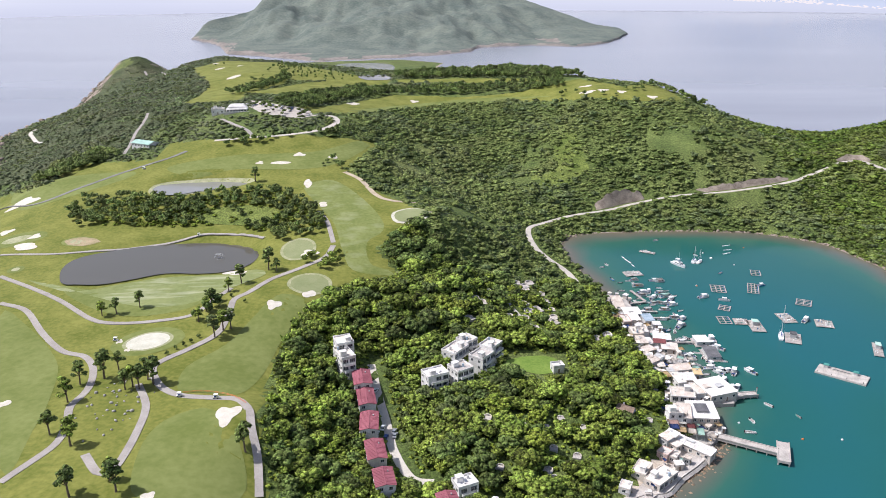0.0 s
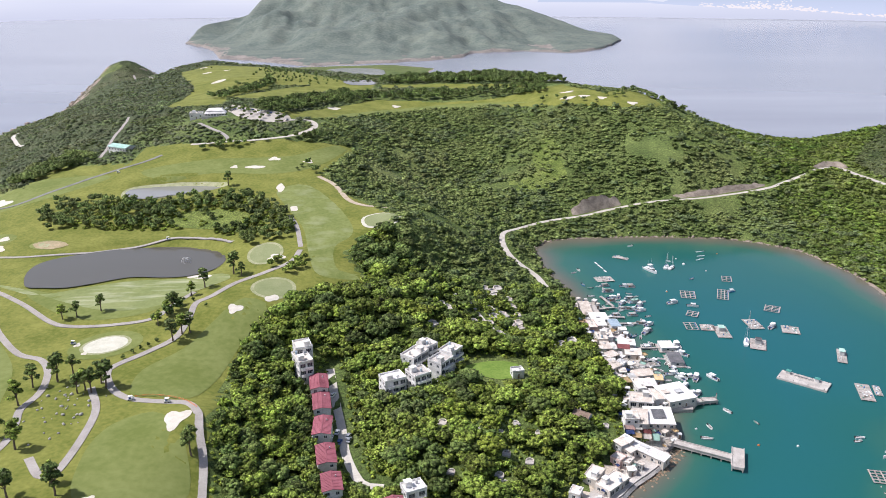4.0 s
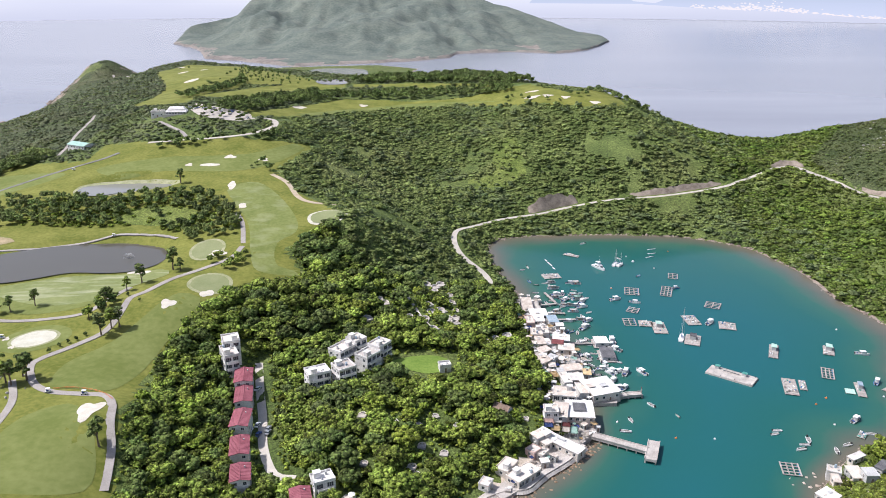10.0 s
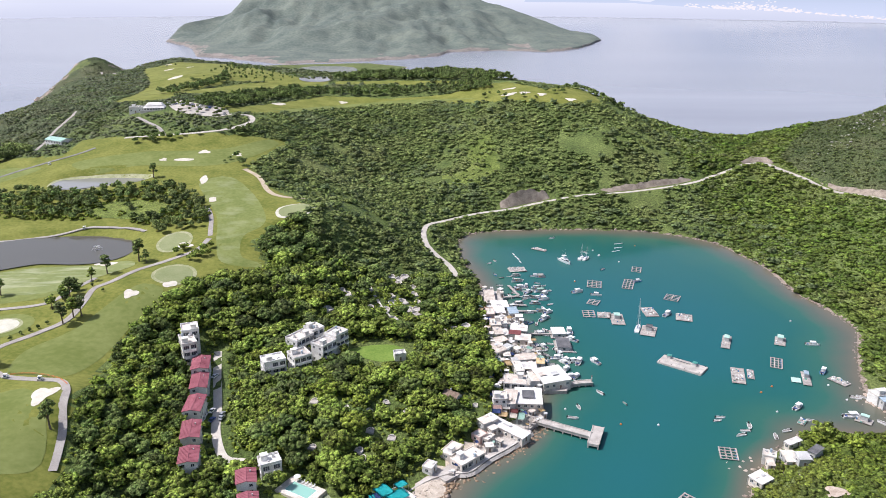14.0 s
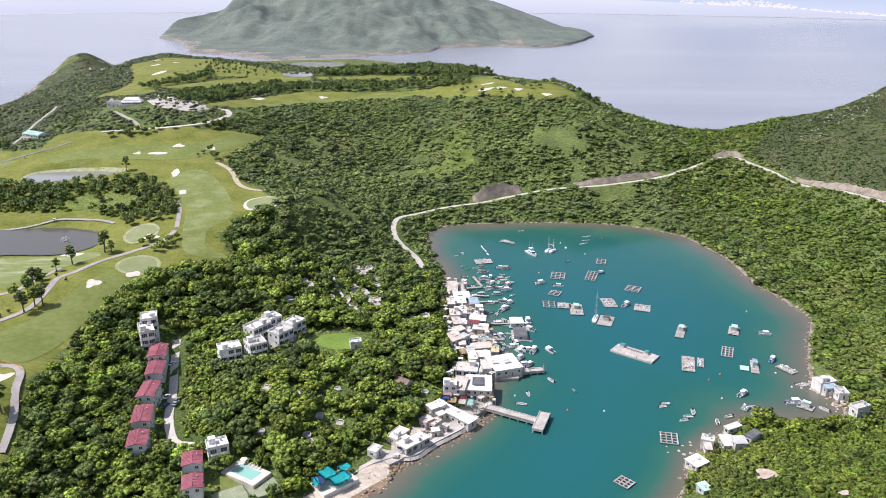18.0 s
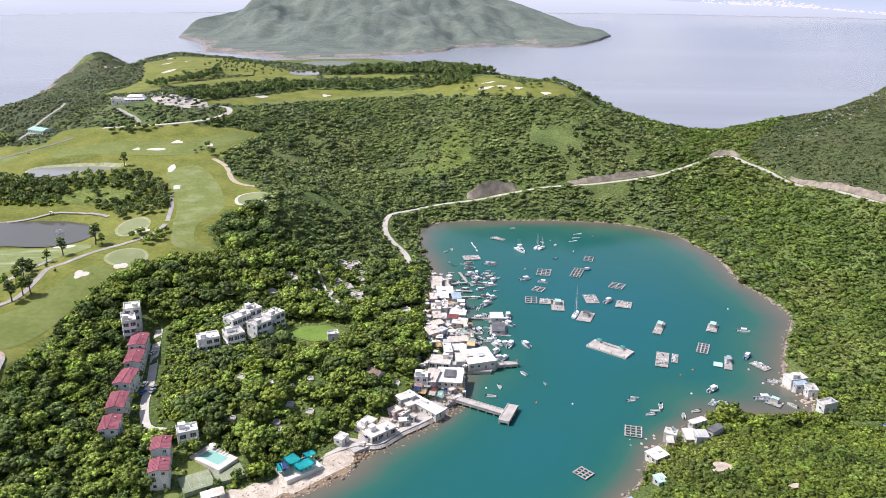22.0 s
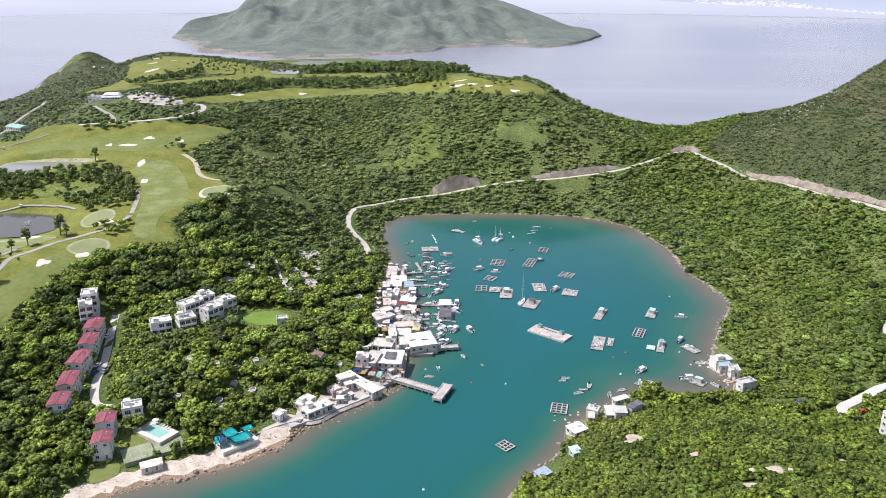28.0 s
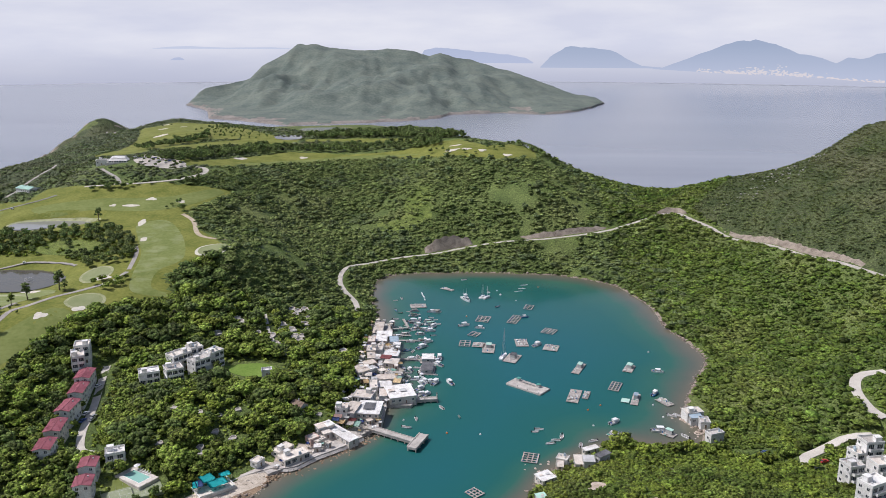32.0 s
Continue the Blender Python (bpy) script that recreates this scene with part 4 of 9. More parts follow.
def ribbon(name, line, z, half, material, lift=0.14, label="", category="road"):
    """A road or path: a paved strip with a kerb-deep edge."""
    line = np.asarray(line, float)
    t = np.gradient(line, axis=0)
    t /= np.maximum(np.linalg.norm(t, axis=1)[:, None], 1e-6)
    side = np.c_[-t[:, 1], t[:, 0]] * half
    n = len(line)
    l, r = line + side, line - side
    zl = np.maximum(z, HH(l[:, 0], l[:, 1])) * 0.5 + z * 0.5 + lift
    zr = np.maximum(z, HH(r[:, 0], r[:, 1])) * 0.5 + z * 0.5 + lift
    v = np.concatenate([np.c_[l, zl - 0.5], np.c_[l, zl], np.c_[r, zr], np.c_[r, zr - 0.5]])
    f = [(k * n + i, k * n + i + 1, (k + 1) * n + i + 1, (k + 1) * n + i) for k in range(3) for i in range(n - 1)]
    ob = mesh_object(name, v, f, material)
    return tagged(ob, label, category, kind="structure")


for label, (line, z, half) in ROADS.items():
    ribbon("road", line, z, half, M_LANE if label in ("village", "low", "east") else M_ROADC, 0.25, "pale concrete road cut along the wooded slope")
for line, half, m, label in ((PATH_WEST, 1.5, M_PATH, "winding pale golf cart path"), (PATH_LAKE, 1.4, M_PATH, "golf cart path beside the lake"),
                             (PATH_MAIN, 1.6, M_PATH, "main golf cart path along the wood"), (PATH_LOOP, 1.5, M_PATH, "looping golf cart path"),
                             (PATH_NORTH, 1.2, M_PATH, "golf cart path behind the lake"), (PATH_CART, 1.6, M_ASPHALT, "grey cart path over the upper fairway"),
                             (PATH_SAND, 1.8, M_DIRT, "sandy track at the edge of the fairway"), (PATH_GREEN, 1.4, M_PATH, "short path to the green"),
                             (TRACK_COAST, 2.6, M_LANE, "pale earth track on the far coast"), (TRACK_CLUB, 1.6, M_PATH, "narrow lane below the clubhouse"),
                             (LANE_GRAVES, 0.9, M_LANE, "pale stepped lane between the graves"), (TRACK_GULLY, 1.3, M_PATH, "service track down the gully"), (TRACK_HEAD, 1.8, M_PATH, "pale track over the headland")):
    line = smooth_line(line, 2.5)
    ribbon("golf_path", line, HH(line[:, 0], line[:, 1]), half, m, 0.22, label, "path")


# ---- water ----
def water_mat(name, deep, rough, bump, scale, shallow=None):
    m = bpy.data.materials.new(name)
    m.use_nodes = True
    n, lk = m.node_tree.nodes, m.node_tree.links.new
    b = n["Principled BSDF"]
    b.inputs["Roughness"].default_value, b.inputs["IOR"].default_value = rough, 1.333
    b.inputs["Base Color"].default_value = (*deep, 1)
    geo = n.new("ShaderNodeNewGeometry")
    if shallow:
        at = n.new("ShaderNodeAttribute")
        at.attribute_name = "depth"
        ns = n.new("ShaderNodeTexNoise")
        ns.inputs["Scale"].default_value, ns.inputs["Detail"].default_value = 1 / 30.0, 5.0
        lk(geo.outputs["Position"], ns.inputs["Vector"])
        ma = n.new("ShaderNodeMath")
        ma.operation = "MULTIPLY_ADD"
        ma.inputs[1].default_value = 0.16
        lk(ns.outputs["Fac"], ma.inputs[0])
        lk(at.outputs["Fac"], ma.inputs[2])
        rp = n.new("ShaderNodeValToRGB")
        e = rp.color_ramp.elements
        e[0].position, e[0].color = 0.08, (*shallow[0], 1)
        e[1].position, e[1].color = 0.95, (*deep, 1)
        for pos, c in zip((0.19, 0.34, 0.52), shallow[1:]):
            e.new(pos).color = (*c, 1)
        lk(ma.outputs[0], rp.inputs[0])
        lk(rp.outputs[0], b.inputs["Base Color"])
    if not bump:
        return m
    w = n.new("ShaderNodeTexNoise")
    w.inputs["Scale"].default_value, w.inputs["Detail"].default_value = 1 / scale, 6.0
    lk(geo.outputs["Position"], w.inputs["Vector"])
    bp = n.new("ShaderNodeBump")
    bp.inputs["Strength"].default_value, bp.inputs["Distance"].default_value = bump, 0.3
    lk(w.outputs["Fac"], bp.inputs["Height"])
    lk(bp.outputs[0], b.inputs["Normal"])
    return m


M_SEA = water_mat("sea_water", (0.015, 0.107, 0.117), 0.10, 0.12, 2.5,
                  ((0.150, 0.128, 0.092), (0.105, 0.116, 0.088), (0.032, 0.118, 0.088), (0.016, 0.106, 0.096)))
# Air-light over the open water is put into its pale base colour.
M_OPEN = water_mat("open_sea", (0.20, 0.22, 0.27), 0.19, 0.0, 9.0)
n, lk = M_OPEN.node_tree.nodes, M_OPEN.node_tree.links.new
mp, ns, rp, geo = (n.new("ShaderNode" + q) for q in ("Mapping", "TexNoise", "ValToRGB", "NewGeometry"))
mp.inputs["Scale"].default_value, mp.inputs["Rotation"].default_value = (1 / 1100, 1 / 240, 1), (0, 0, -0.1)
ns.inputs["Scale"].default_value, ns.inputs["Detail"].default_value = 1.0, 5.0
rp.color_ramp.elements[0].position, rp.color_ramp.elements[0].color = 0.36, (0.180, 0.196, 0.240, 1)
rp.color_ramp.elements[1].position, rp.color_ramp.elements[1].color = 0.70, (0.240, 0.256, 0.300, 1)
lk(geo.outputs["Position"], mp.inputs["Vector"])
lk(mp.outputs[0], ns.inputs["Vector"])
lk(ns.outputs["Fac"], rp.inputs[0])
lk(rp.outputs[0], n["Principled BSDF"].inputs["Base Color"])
M_POND = water_mat("pond_water", (0.105, 0.098, 0.078), 0.05, 0.03, 1.2)
sx = axis([(-4900, -1300, 150), (-1300, -100, 60), (-100, 520, 5), (520, 1300, 60), (1300, 4900, 150)])
sy = axis([(-2500, -200, 300), (-200, 60, 20), (60, 620, 5), (620, 2300, 60), (2300, 4300, 100), (4300, 4900, 30)])
SX, SY = np.meshgrid(sx, sy)
keep = np.hypot(SX - 80, SY) < 4830
depth = np.ones(SX.shape)
near = (SX > -110) & (SX < 530) & (SY > 50) & (SY < 630)
depth[near] = np.clip(-ground_field(SX[near], SY[near]) / (10.0 + 6.0 * np.clip((SY[near] - 430) / 80, 0, 1)), 0, 1)
beach_gap, _ = gap(np.array(BAY_COAST[1:11], float), SX[near], SY[near])
depth[near] = np.minimum(depth[near], 0.02 + beach_gap / 42)
quay_gap, _ = gap(np.array(BAY_COAST[10:18], float), SX[near], SY[near])
east_gap, _ = gap(np.array(BAY_COAST[22:34], float), SX[near], SY[near])
depth[near] = np.minimum(depth[near], np.minimum(0.06 + quay_gap / 85, 0.03 + east_gap / 85))
ids = np.arange(SX.size).reshape(SX.shape)
quads = np.c_[ids[:-1, :-1].ravel(), ids[:-1, 1:].ravel(), ids[1:, 1:].ravel(), ids[1:, :-1].ravel()]
quads = quads[keep.ravel()[quads].all(1)]
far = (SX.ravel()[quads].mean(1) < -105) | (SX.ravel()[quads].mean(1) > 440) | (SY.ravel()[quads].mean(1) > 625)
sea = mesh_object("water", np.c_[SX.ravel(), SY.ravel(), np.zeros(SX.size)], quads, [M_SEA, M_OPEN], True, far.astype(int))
sea.data.attributes.new("depth", "FLOAT", "POINT").data.foreach_set("value", depth.ravel().astype(np.float32))
tagged(sea, "calm sea and sheltered teal bay water", "water", kind="structure")
drape("lake", LAKE, M_POND, z=LAKE_Z, label="dark still golf course lake", category="lake")
# Pale base colour stands in for sky reflected in the still water.
M_SKYPOND = water_mat("silty_pond_water", (0.235, 0.235, 0.215), 0.08, 0.03, 1.2)
drape("bank", [(-172 + (x + 172) * 1.08, 535 + (y - 535) * 1.14) for x, y in LAKE_SMALL], M_WORN, 0.1, 4.0, "pale worn bank round the pond", "bank")
drape("pond", HILL_POND, M_POND, 0.4, 6.0, label="small grey pond on the headland", category="pond")
drape("pond", LAKE_SMALL, M_SKYPOND, z=SMALL_LAKE_Z, label="small grey pond behind a row of trees", category="pond")
drape("lagoon", FAR_POND, M_SKYPOND, z=3.8, step=20.0, label="grey lagoon behind the sand bar", category="lagoon")


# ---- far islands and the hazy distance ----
# Haze over the strait is put into the scrub's grey-blue base colour.
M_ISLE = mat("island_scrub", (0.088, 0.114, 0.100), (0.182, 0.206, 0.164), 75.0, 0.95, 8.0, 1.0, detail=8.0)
M_ISLEROCK = mat("island_shore_rock", (0.15, 0.135, 0.118), (0.31, 0.275, 0.24), 40.0, 0.95, 6.0)
ISLE_RIDGE = [(-826, 0), (-822, 15), (-811, 42), (-780, 51), (-697, 70), (-660, 121), (-597, 163), (-559, 204), (-482, 202), (-424, 186), (-284, 175),
              (-190, 186), (-85, 178), (-15, 160), (32, 171), (91, 155), (161, 146), (230, 120), (341, 89), (448, 55), (540, 21), (614, 13), (634, 0)]
ISLE_CREST = [(-826, 2690), (-811, 2760), (-697, 2980), (-559, 3250), (160, 3250), (448, 3050), (540, 2900), (634, 2790)]
ISLE_NEAR = [(-826, 2640), (-793, 2565), (-722, 2472), (-650, 2330), (-600, 2170), (-566, 2085), (-446, 2005), (-297, 1880), (-250, 1908), (-118, 1968),
             (-25, 2020), (75, 2130), (97, 2240), (188, 2303), (289, 2320), (380, 2270), (480, 2370), (560, 2560), (634, 2770)]
ISLE_APRON = [(-826, 0), (-680, 0), (-600, 190), (-440, 260), (-300, 210), (-150, 60), (0, 0), (634, 0)]


def island(name, ridge, near, crest, apron, label, step=11.0):
    xs = np.arange(ridge[0][0], ridge[-1][0] + step, step)
    rows, v = 90, []
    for j in range(rows):
        u = j / (rows - 1)
        for x in xs:
            h, y0, yc, low = (float(np.interp(x, *np.array(q).T)) for q in (ridge, near, crest, apron))
            y0 += noise.fractal(Vector((x / 45, 3.0, 1.0)), 1.0, 2.0, 4) * 22
            y = y0 + (yc - y0) * u / 0.78 if u < 0.78 else yc + 420 * (u - 0.78) / 0.22
            s = max(0.0, (y - y0 - low) / max(yc - y0 - low, 1)) if u < 0.78 else 1 - (u - 0.78) / 0.22
            spur = noise.fractal(Vector((x / 230, y / 380, 2.0)), 1.0, 2.0, 5)
            rib = abs(noise.fractal(Vector((x / 110 + y / 900, y / 500, 7.0)), 1.0, 2.0, 4))
            z = 5 + 0.02 * min(y - y0, low) + h * (0.62 * s + 0.38 * s * s) + (spur * 0.55 - rib * 0.35) * h * s * (1.04 - s) * 1.7
            z += noise.fractal(Vector((x / 60, y / 60, 5)), 1.0, 2.0, 4) * (2 + 8 * s * (1.02 - s))
            if h < 1:
                z = min(z, 2.0)
            v.append((x, y, -3 if j == 0 else max(z * 0.4, 1.5) if j == 1 else max(z, 2.0)))
    n = len(xs)
    f = [(j * n + i, j * n + i + 1, (j + 1) * n + i + 1, (j + 1) * n + i) for j in range(rows - 1) for i in range(n - 1)]
    bare = [noise.noise(Vector((v[g[0]][0] / 50, v[g[0]][1] / 50, 2.2))) for g in f]
    k = [1 if min(v[q][2] for q in g) < (5.5 if v[g[0]][0] < -330 else 3.0) + 5 * e else 0 for g, e in zip(f, bare)]
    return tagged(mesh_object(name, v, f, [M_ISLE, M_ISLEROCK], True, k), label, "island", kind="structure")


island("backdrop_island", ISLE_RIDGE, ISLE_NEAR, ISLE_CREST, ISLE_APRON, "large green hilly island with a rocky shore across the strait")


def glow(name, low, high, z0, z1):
    """Air-light of the far distance, painted as emission instead of lit surfaces."""
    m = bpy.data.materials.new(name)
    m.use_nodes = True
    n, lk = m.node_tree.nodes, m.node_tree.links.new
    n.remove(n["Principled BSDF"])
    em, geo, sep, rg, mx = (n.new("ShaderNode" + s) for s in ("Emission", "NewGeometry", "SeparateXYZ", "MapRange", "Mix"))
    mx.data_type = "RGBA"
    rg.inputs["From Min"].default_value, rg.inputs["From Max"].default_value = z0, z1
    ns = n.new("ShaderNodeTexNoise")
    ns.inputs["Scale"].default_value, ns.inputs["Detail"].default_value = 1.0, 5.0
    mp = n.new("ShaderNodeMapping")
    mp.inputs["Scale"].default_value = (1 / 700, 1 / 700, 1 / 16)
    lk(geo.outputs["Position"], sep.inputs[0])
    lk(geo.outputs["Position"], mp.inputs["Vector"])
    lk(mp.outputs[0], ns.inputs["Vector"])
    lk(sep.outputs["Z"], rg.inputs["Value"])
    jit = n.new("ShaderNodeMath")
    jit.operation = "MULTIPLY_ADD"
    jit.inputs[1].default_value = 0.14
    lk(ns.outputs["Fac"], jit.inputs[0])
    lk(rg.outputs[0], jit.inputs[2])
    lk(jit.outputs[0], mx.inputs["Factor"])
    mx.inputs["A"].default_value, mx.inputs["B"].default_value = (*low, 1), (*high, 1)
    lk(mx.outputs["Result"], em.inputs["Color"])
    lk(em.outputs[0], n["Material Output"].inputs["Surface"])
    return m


def far_strip(name, material, radius, profile, base, label, x0=80.0, feet=None, rugged=0.07):
    """A far silhouette on a wide arc, heights set to fit the camera's view; profile: bearing in degrees east of the y
    axis, height.
    """
    b = np.arange(profile[0][0], profile[-1][0] + 0.01, 0.12)
    h = np.interp(b, *np.array(profile).T)
    low = np.interp(b, *np.array(feet).T) if feet else np.full(len(b), float(base))
    v, n = [], len(b)
    for j in range(5):
        for q, z, base in zip(b, h, low):
            wob = noise.fractal(Vector((q * 1.1, 0.7 * radius / 1000, 4.0)), 1.0, 2.0, 5) * rugged * (z - base) if z > base + 2 else 0
            u = j / 4
            r = radius + 60 * u
            v.append((x0 + r * math.sin(radians(q)), r * math.cos(radians(q)), base + (z + wob - base) * math.sin(u * math.pi / 2)))
    f = [(j * n + i, j * n + i + 1, (j + 1) * n + i + 1, (j + 1) * n + i) for j in range(4) for i in range(n - 1)]
    return tagged(mesh_object(name, v, f, material, True), label, "backdrop", kind="structure")


# Hills and town glow in haze colours, painted paler towards their feet.
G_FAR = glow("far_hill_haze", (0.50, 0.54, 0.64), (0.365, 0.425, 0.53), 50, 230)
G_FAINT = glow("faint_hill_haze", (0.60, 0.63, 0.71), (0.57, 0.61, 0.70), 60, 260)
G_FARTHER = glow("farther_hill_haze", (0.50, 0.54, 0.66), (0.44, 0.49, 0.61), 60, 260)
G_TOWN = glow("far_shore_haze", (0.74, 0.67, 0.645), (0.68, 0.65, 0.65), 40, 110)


# ---- golf course surfaces ----
for shape in (FW_A, FW_B, FW_C, FW_D, FW_E, FW_F, FW_G, FW_H):
    drape("fairway", shape, M_PATCHY if shape is FW_E else M_FAIRWAY, 0.10, 5.0, "smooth mown green fairway", "fairway")
drape("tee", [(-20.8 + (x + 20.8) * 1.18, 477.2 + (y - 477.2) * 1.18) for x, y in TEE], M_SANDY, 0.13, 4.0, "pale sandy border round a tee", "tee")
drape("tee", TEE, M_GREEN, 0.42, 4.0, "pale green square tee", "tee")
drape("lawn", LAWN, M_BRIGHT, 0.2, 4.0, "bright green lawn in a forest clearing", "lawn")
drape("lawn", LAWN_POOL, M_FAIRWAY, 0.2, 4.0, "small green lawn beside the swimming pool", "lawn")
drape("lawn", LAWN_SOUTH, M_FAIRWAY, 0.2, 4.0, "small green lawn above the beach", "lawn")
drape("car_park", CARPARK, M_ROADC, 0.25, 6.0, "grey asphalt car park beside the clubhouse", "car park")
rng = random.Random(7)


def blob(x, y, a, b, lobes, k=26):
    """An uneven rounded outline."""
    ph = [rng.uniform(0, 6.28) for _ in range(3)]
    out = []
    for i in range(k):
        t = i * math.tau / k
        r = 1 + 0.24 * math.sin(lobes * t + ph[0]) + 0.08 * math.sin((lobes + 2) * t + ph[1])
        out.append((x + a * r * math.cos(t), y + b * r * math.sin(t)))
    return out


for x, y, a, b in BUNKERS:
    line = blob(x, y, a, b, rng.choice((2, 3, 3)))
    drape("bunker", line, M_SAND, 0.2, max(1.2, a * 0.3), "white sand bunker with a rounded outline", "bunker")
drape("fairway", STREAKS, M_STREAK, 0.16, 5.0, "pale fairway beside the lake with sandy streaks", "fairway")
drape("bare_patch", BROWN_PATCH, M_BROWN, 0.18, 4.0, "bare brown patch in the turf", "bare patch")
drape("meadow", MEADOW, M_FRESHGRASS, 0.2, 4.0, "bright green meadow between the trees", "meadow")
for i, (x, y, a, b) in enumerate(WORN):
    core = (M_FAIRWAY, 1.45, M_WORN, 1.0, M_SANDY, 0.86) if i == 0 else (M_WORN, 1.0, M_GREEN, 0.84) if i < 3 else (M_FAIRWAY, 1.0, M_WORN, 0.5)
    ph = rng.uniform(0, 6.28)
    for k in range(3 if i == 0 else 2):
        m, q = core[2 * k], core[2 * k + 1]
        line = [(x + a * q * (1 + 0.09 * math.sin(2 * t + ph)) * math.cos(t), y + b * q * (1 + 0.09 * math.sin(2 * t + ph)) * math.sin(t)) for t in np.arange(24) * math.tau / 24]
        drape("green", line, m, 0.14 + 0.04 * k, max(1.6, a * 0.2), "putting green under repair with a sandy surface" if i == 0 else "putting green inside a ring of sandy turf", "green")


# ---- rock faces above the bay road ----
def rock_face(line, height, lean, name, label):
    """A rough cut face that rises beside a road."""
    line = smooth_line(line, 2.0)
    t = np.gradient(line, axis=0)
    t /= np.linalg.norm(t, axis=1)[:, None]
    side = np.c_[-t[:, 1], t[:, 0]]
    n, rows, v = len(line), 7, []
    for j in range(rows):
        u = j / (rows - 1)
        for i, (p, s) in enumerate(zip(line, side)):
            swell = math.sin(math.pi * min(1, max(0, i / (n - 1)))) ** 0.45
            bump = noise.fractal(Vector((p[0] / 5, p[1] / 5, u * 2.4)), 1.0, 2.0, 4)
            q = p + s * (u * lean + bump * 0.7 * (0.4 + u))
            z = H(*p) - 0.4 + height * swell * u * (1 + 0.25 * bump)
            v.append((q[0], q[1], z))
    f = [(j * n + i, j * n + i + 1, (j + 1) * n + i + 1, (j + 1) * n + i) for j in range(rows - 1) for i in range(n - 1)]
    return tagged(mesh_object(name, v, f, M_CUTROCK), label, "rock face", kind="structure")


bay_line, bay_z, _ = ROADS["bay"]
hill_line, hill_z, _ = ROADS["hill"]


def beside(line, a, b, off):
    s = line[int(a * len(line)):int(b * len(line))]
    t = np.gradient(s, axis=0)
    t /= np.linalg.norm(t, axis=1)[:, None]
    return s + np.c_[-t[:, 1], t[:, 0]] * off


rock_face(beside(bay_line[::-1], 0.43, 0.56, 4.0)[::4], 11.0, 5.0, "rock_face", "bare grey rock cut above the bay road")
rock_face(beside(bay_line[::-1], 0.64, 0.88, 4.0)[::4], 5.5, 3.5, "rock_face", "long grey sprayed-concrete slope above the bay road")
rock_face(beside(hill_line, 0.02, 0.16, 4.0)[::4], 5.0, 3.5, "rock_face", "grey concrete slope at the saddle")
rock_face(beside(hill_line, 0.28, 0.97, 4.0)[::4], 5.5, 4.0, "rock_face", "long grey concrete slope above the hill road")


# ---- plants ----
def fast_mesh(name, verts, tris, material, label, category, kind="stuff", tone=None):
    me = bpy.data.meshes.new(name)
    me.vertices.add(len(verts))
    me.vertices.foreach_set("co", np.asarray(verts, np.float32).ravel())
    me.loops.add(len(tris) * 3)
    me.loops.foreach_set("vertex_index", np.asarray(tris, np.int32).ravel())
    me.polygons.add(len(tris))
    me.polygons.foreach_set("loop_start", np.arange(0, len(tris) * 3, 3, dtype=np.int32))
    me.update(calc_edges=True)
    me.materials.append(material)
    if tone is not None:
        me.attributes.new("tone", "FLOAT", "POINT").data.foreach_set("value", np.asarray(tone, np.float32))
    return tagged(new(name, me), label, category, kind=kind)


def ico(level):
    bm = bmesh.new()
    bmesh.ops.create_icosphere(bm, subdivisions=level, radius=1.0)
    bm.verts.ensure_lookup_table()
    v = np.array([q.co[:] for q in bm.verts])
    f = np.array([[q.index for q in p.verts] for p in bm.faces])
    bm.free()
    return v, f


ICO1 = ico(1)
prng = np.random.RandomState(11)


def crown(cards, lobes, size, low=-0.25, core=ICO1, spread=0.55, hang=0.0):
    """A crown of unit radius: uneven leafy lobes round a heart, under many small bunches of leaves, each its own piece."""
    t = np.arange(lobes) * 2.4 + prng.uniform(0, 6)
    reach = prng.uniform(0.35, 0.75, lobes)
    cent = np.c_[np.cos(t) * reach, np.sin(t) * reach, prng.uniform(-0.15, 0.42, lobes)]
    rad = prng.uniform(0.34, 0.55, lobes)
    cent[0], rad[0] = (0, 0, 0.05), 0.72
    v, f, k = [], [], 0
    for i in range(lobes):
        cv, cf = core if i == 0 else ICO1
        q = cv @ np.linalg.qr(prng.normal(size=(3, 3)))[0] if i else cv
        h = q * (0.86 + 0.28 * prng.rand(len(cv), 1)) * rad[i] * (1, 1, 0.85) + cent[i]
        h[:, 2] = np.maximum(h[:, 2], low)
        v.append(h)
        f.append(cf + k)
        k += len(cv)
    which = prng.randint(0, lobes, cards)
    d = prng.normal(size=(cards, 3))
    d[:, 2] = np.abs(d[:, 2]) * 1.2 - 0.3 + hang
    d /= np.linalg.norm(d, axis=1)[:, None]
    c = cent[which] + d * rad[which][:, None] * prng.uniform(0.95, 1.2, (cards, 1))
    c[:, 2] = np.maximum(c[:, 2], low)
    nrm = d + prng.normal(size=(cards, 3)) * 0.32 + (0, 0, 0.35)
    nrm /= np.linalg.norm(nrm, axis=1)[:, None]
    a = np.cross(nrm, prng.normal(size=(cards, 3)))
    a /= np.linalg.norm(a, axis=1)[:, None]
    b = np.cross(nrm, a)
    s = size * prng.uniform(0.6, 1.25, (cards, 1))
    quad = np.stack([c - a * s, c - b * s * 0.9 + nrm * s * 0.2, c + a * s - nrm * s * 0.2, c + b * s * 0.9 + nrm * s * 0.1], 1)
    v.append(quad.reshape(-1, 3))
    i = k + np.arange(cards)[:, None] * 4
    f += [np.c_[i, i + 1, i + 2], np.c_[i, i + 2, i + 3]]
    return np.concatenate(v), np.concatenate(f)


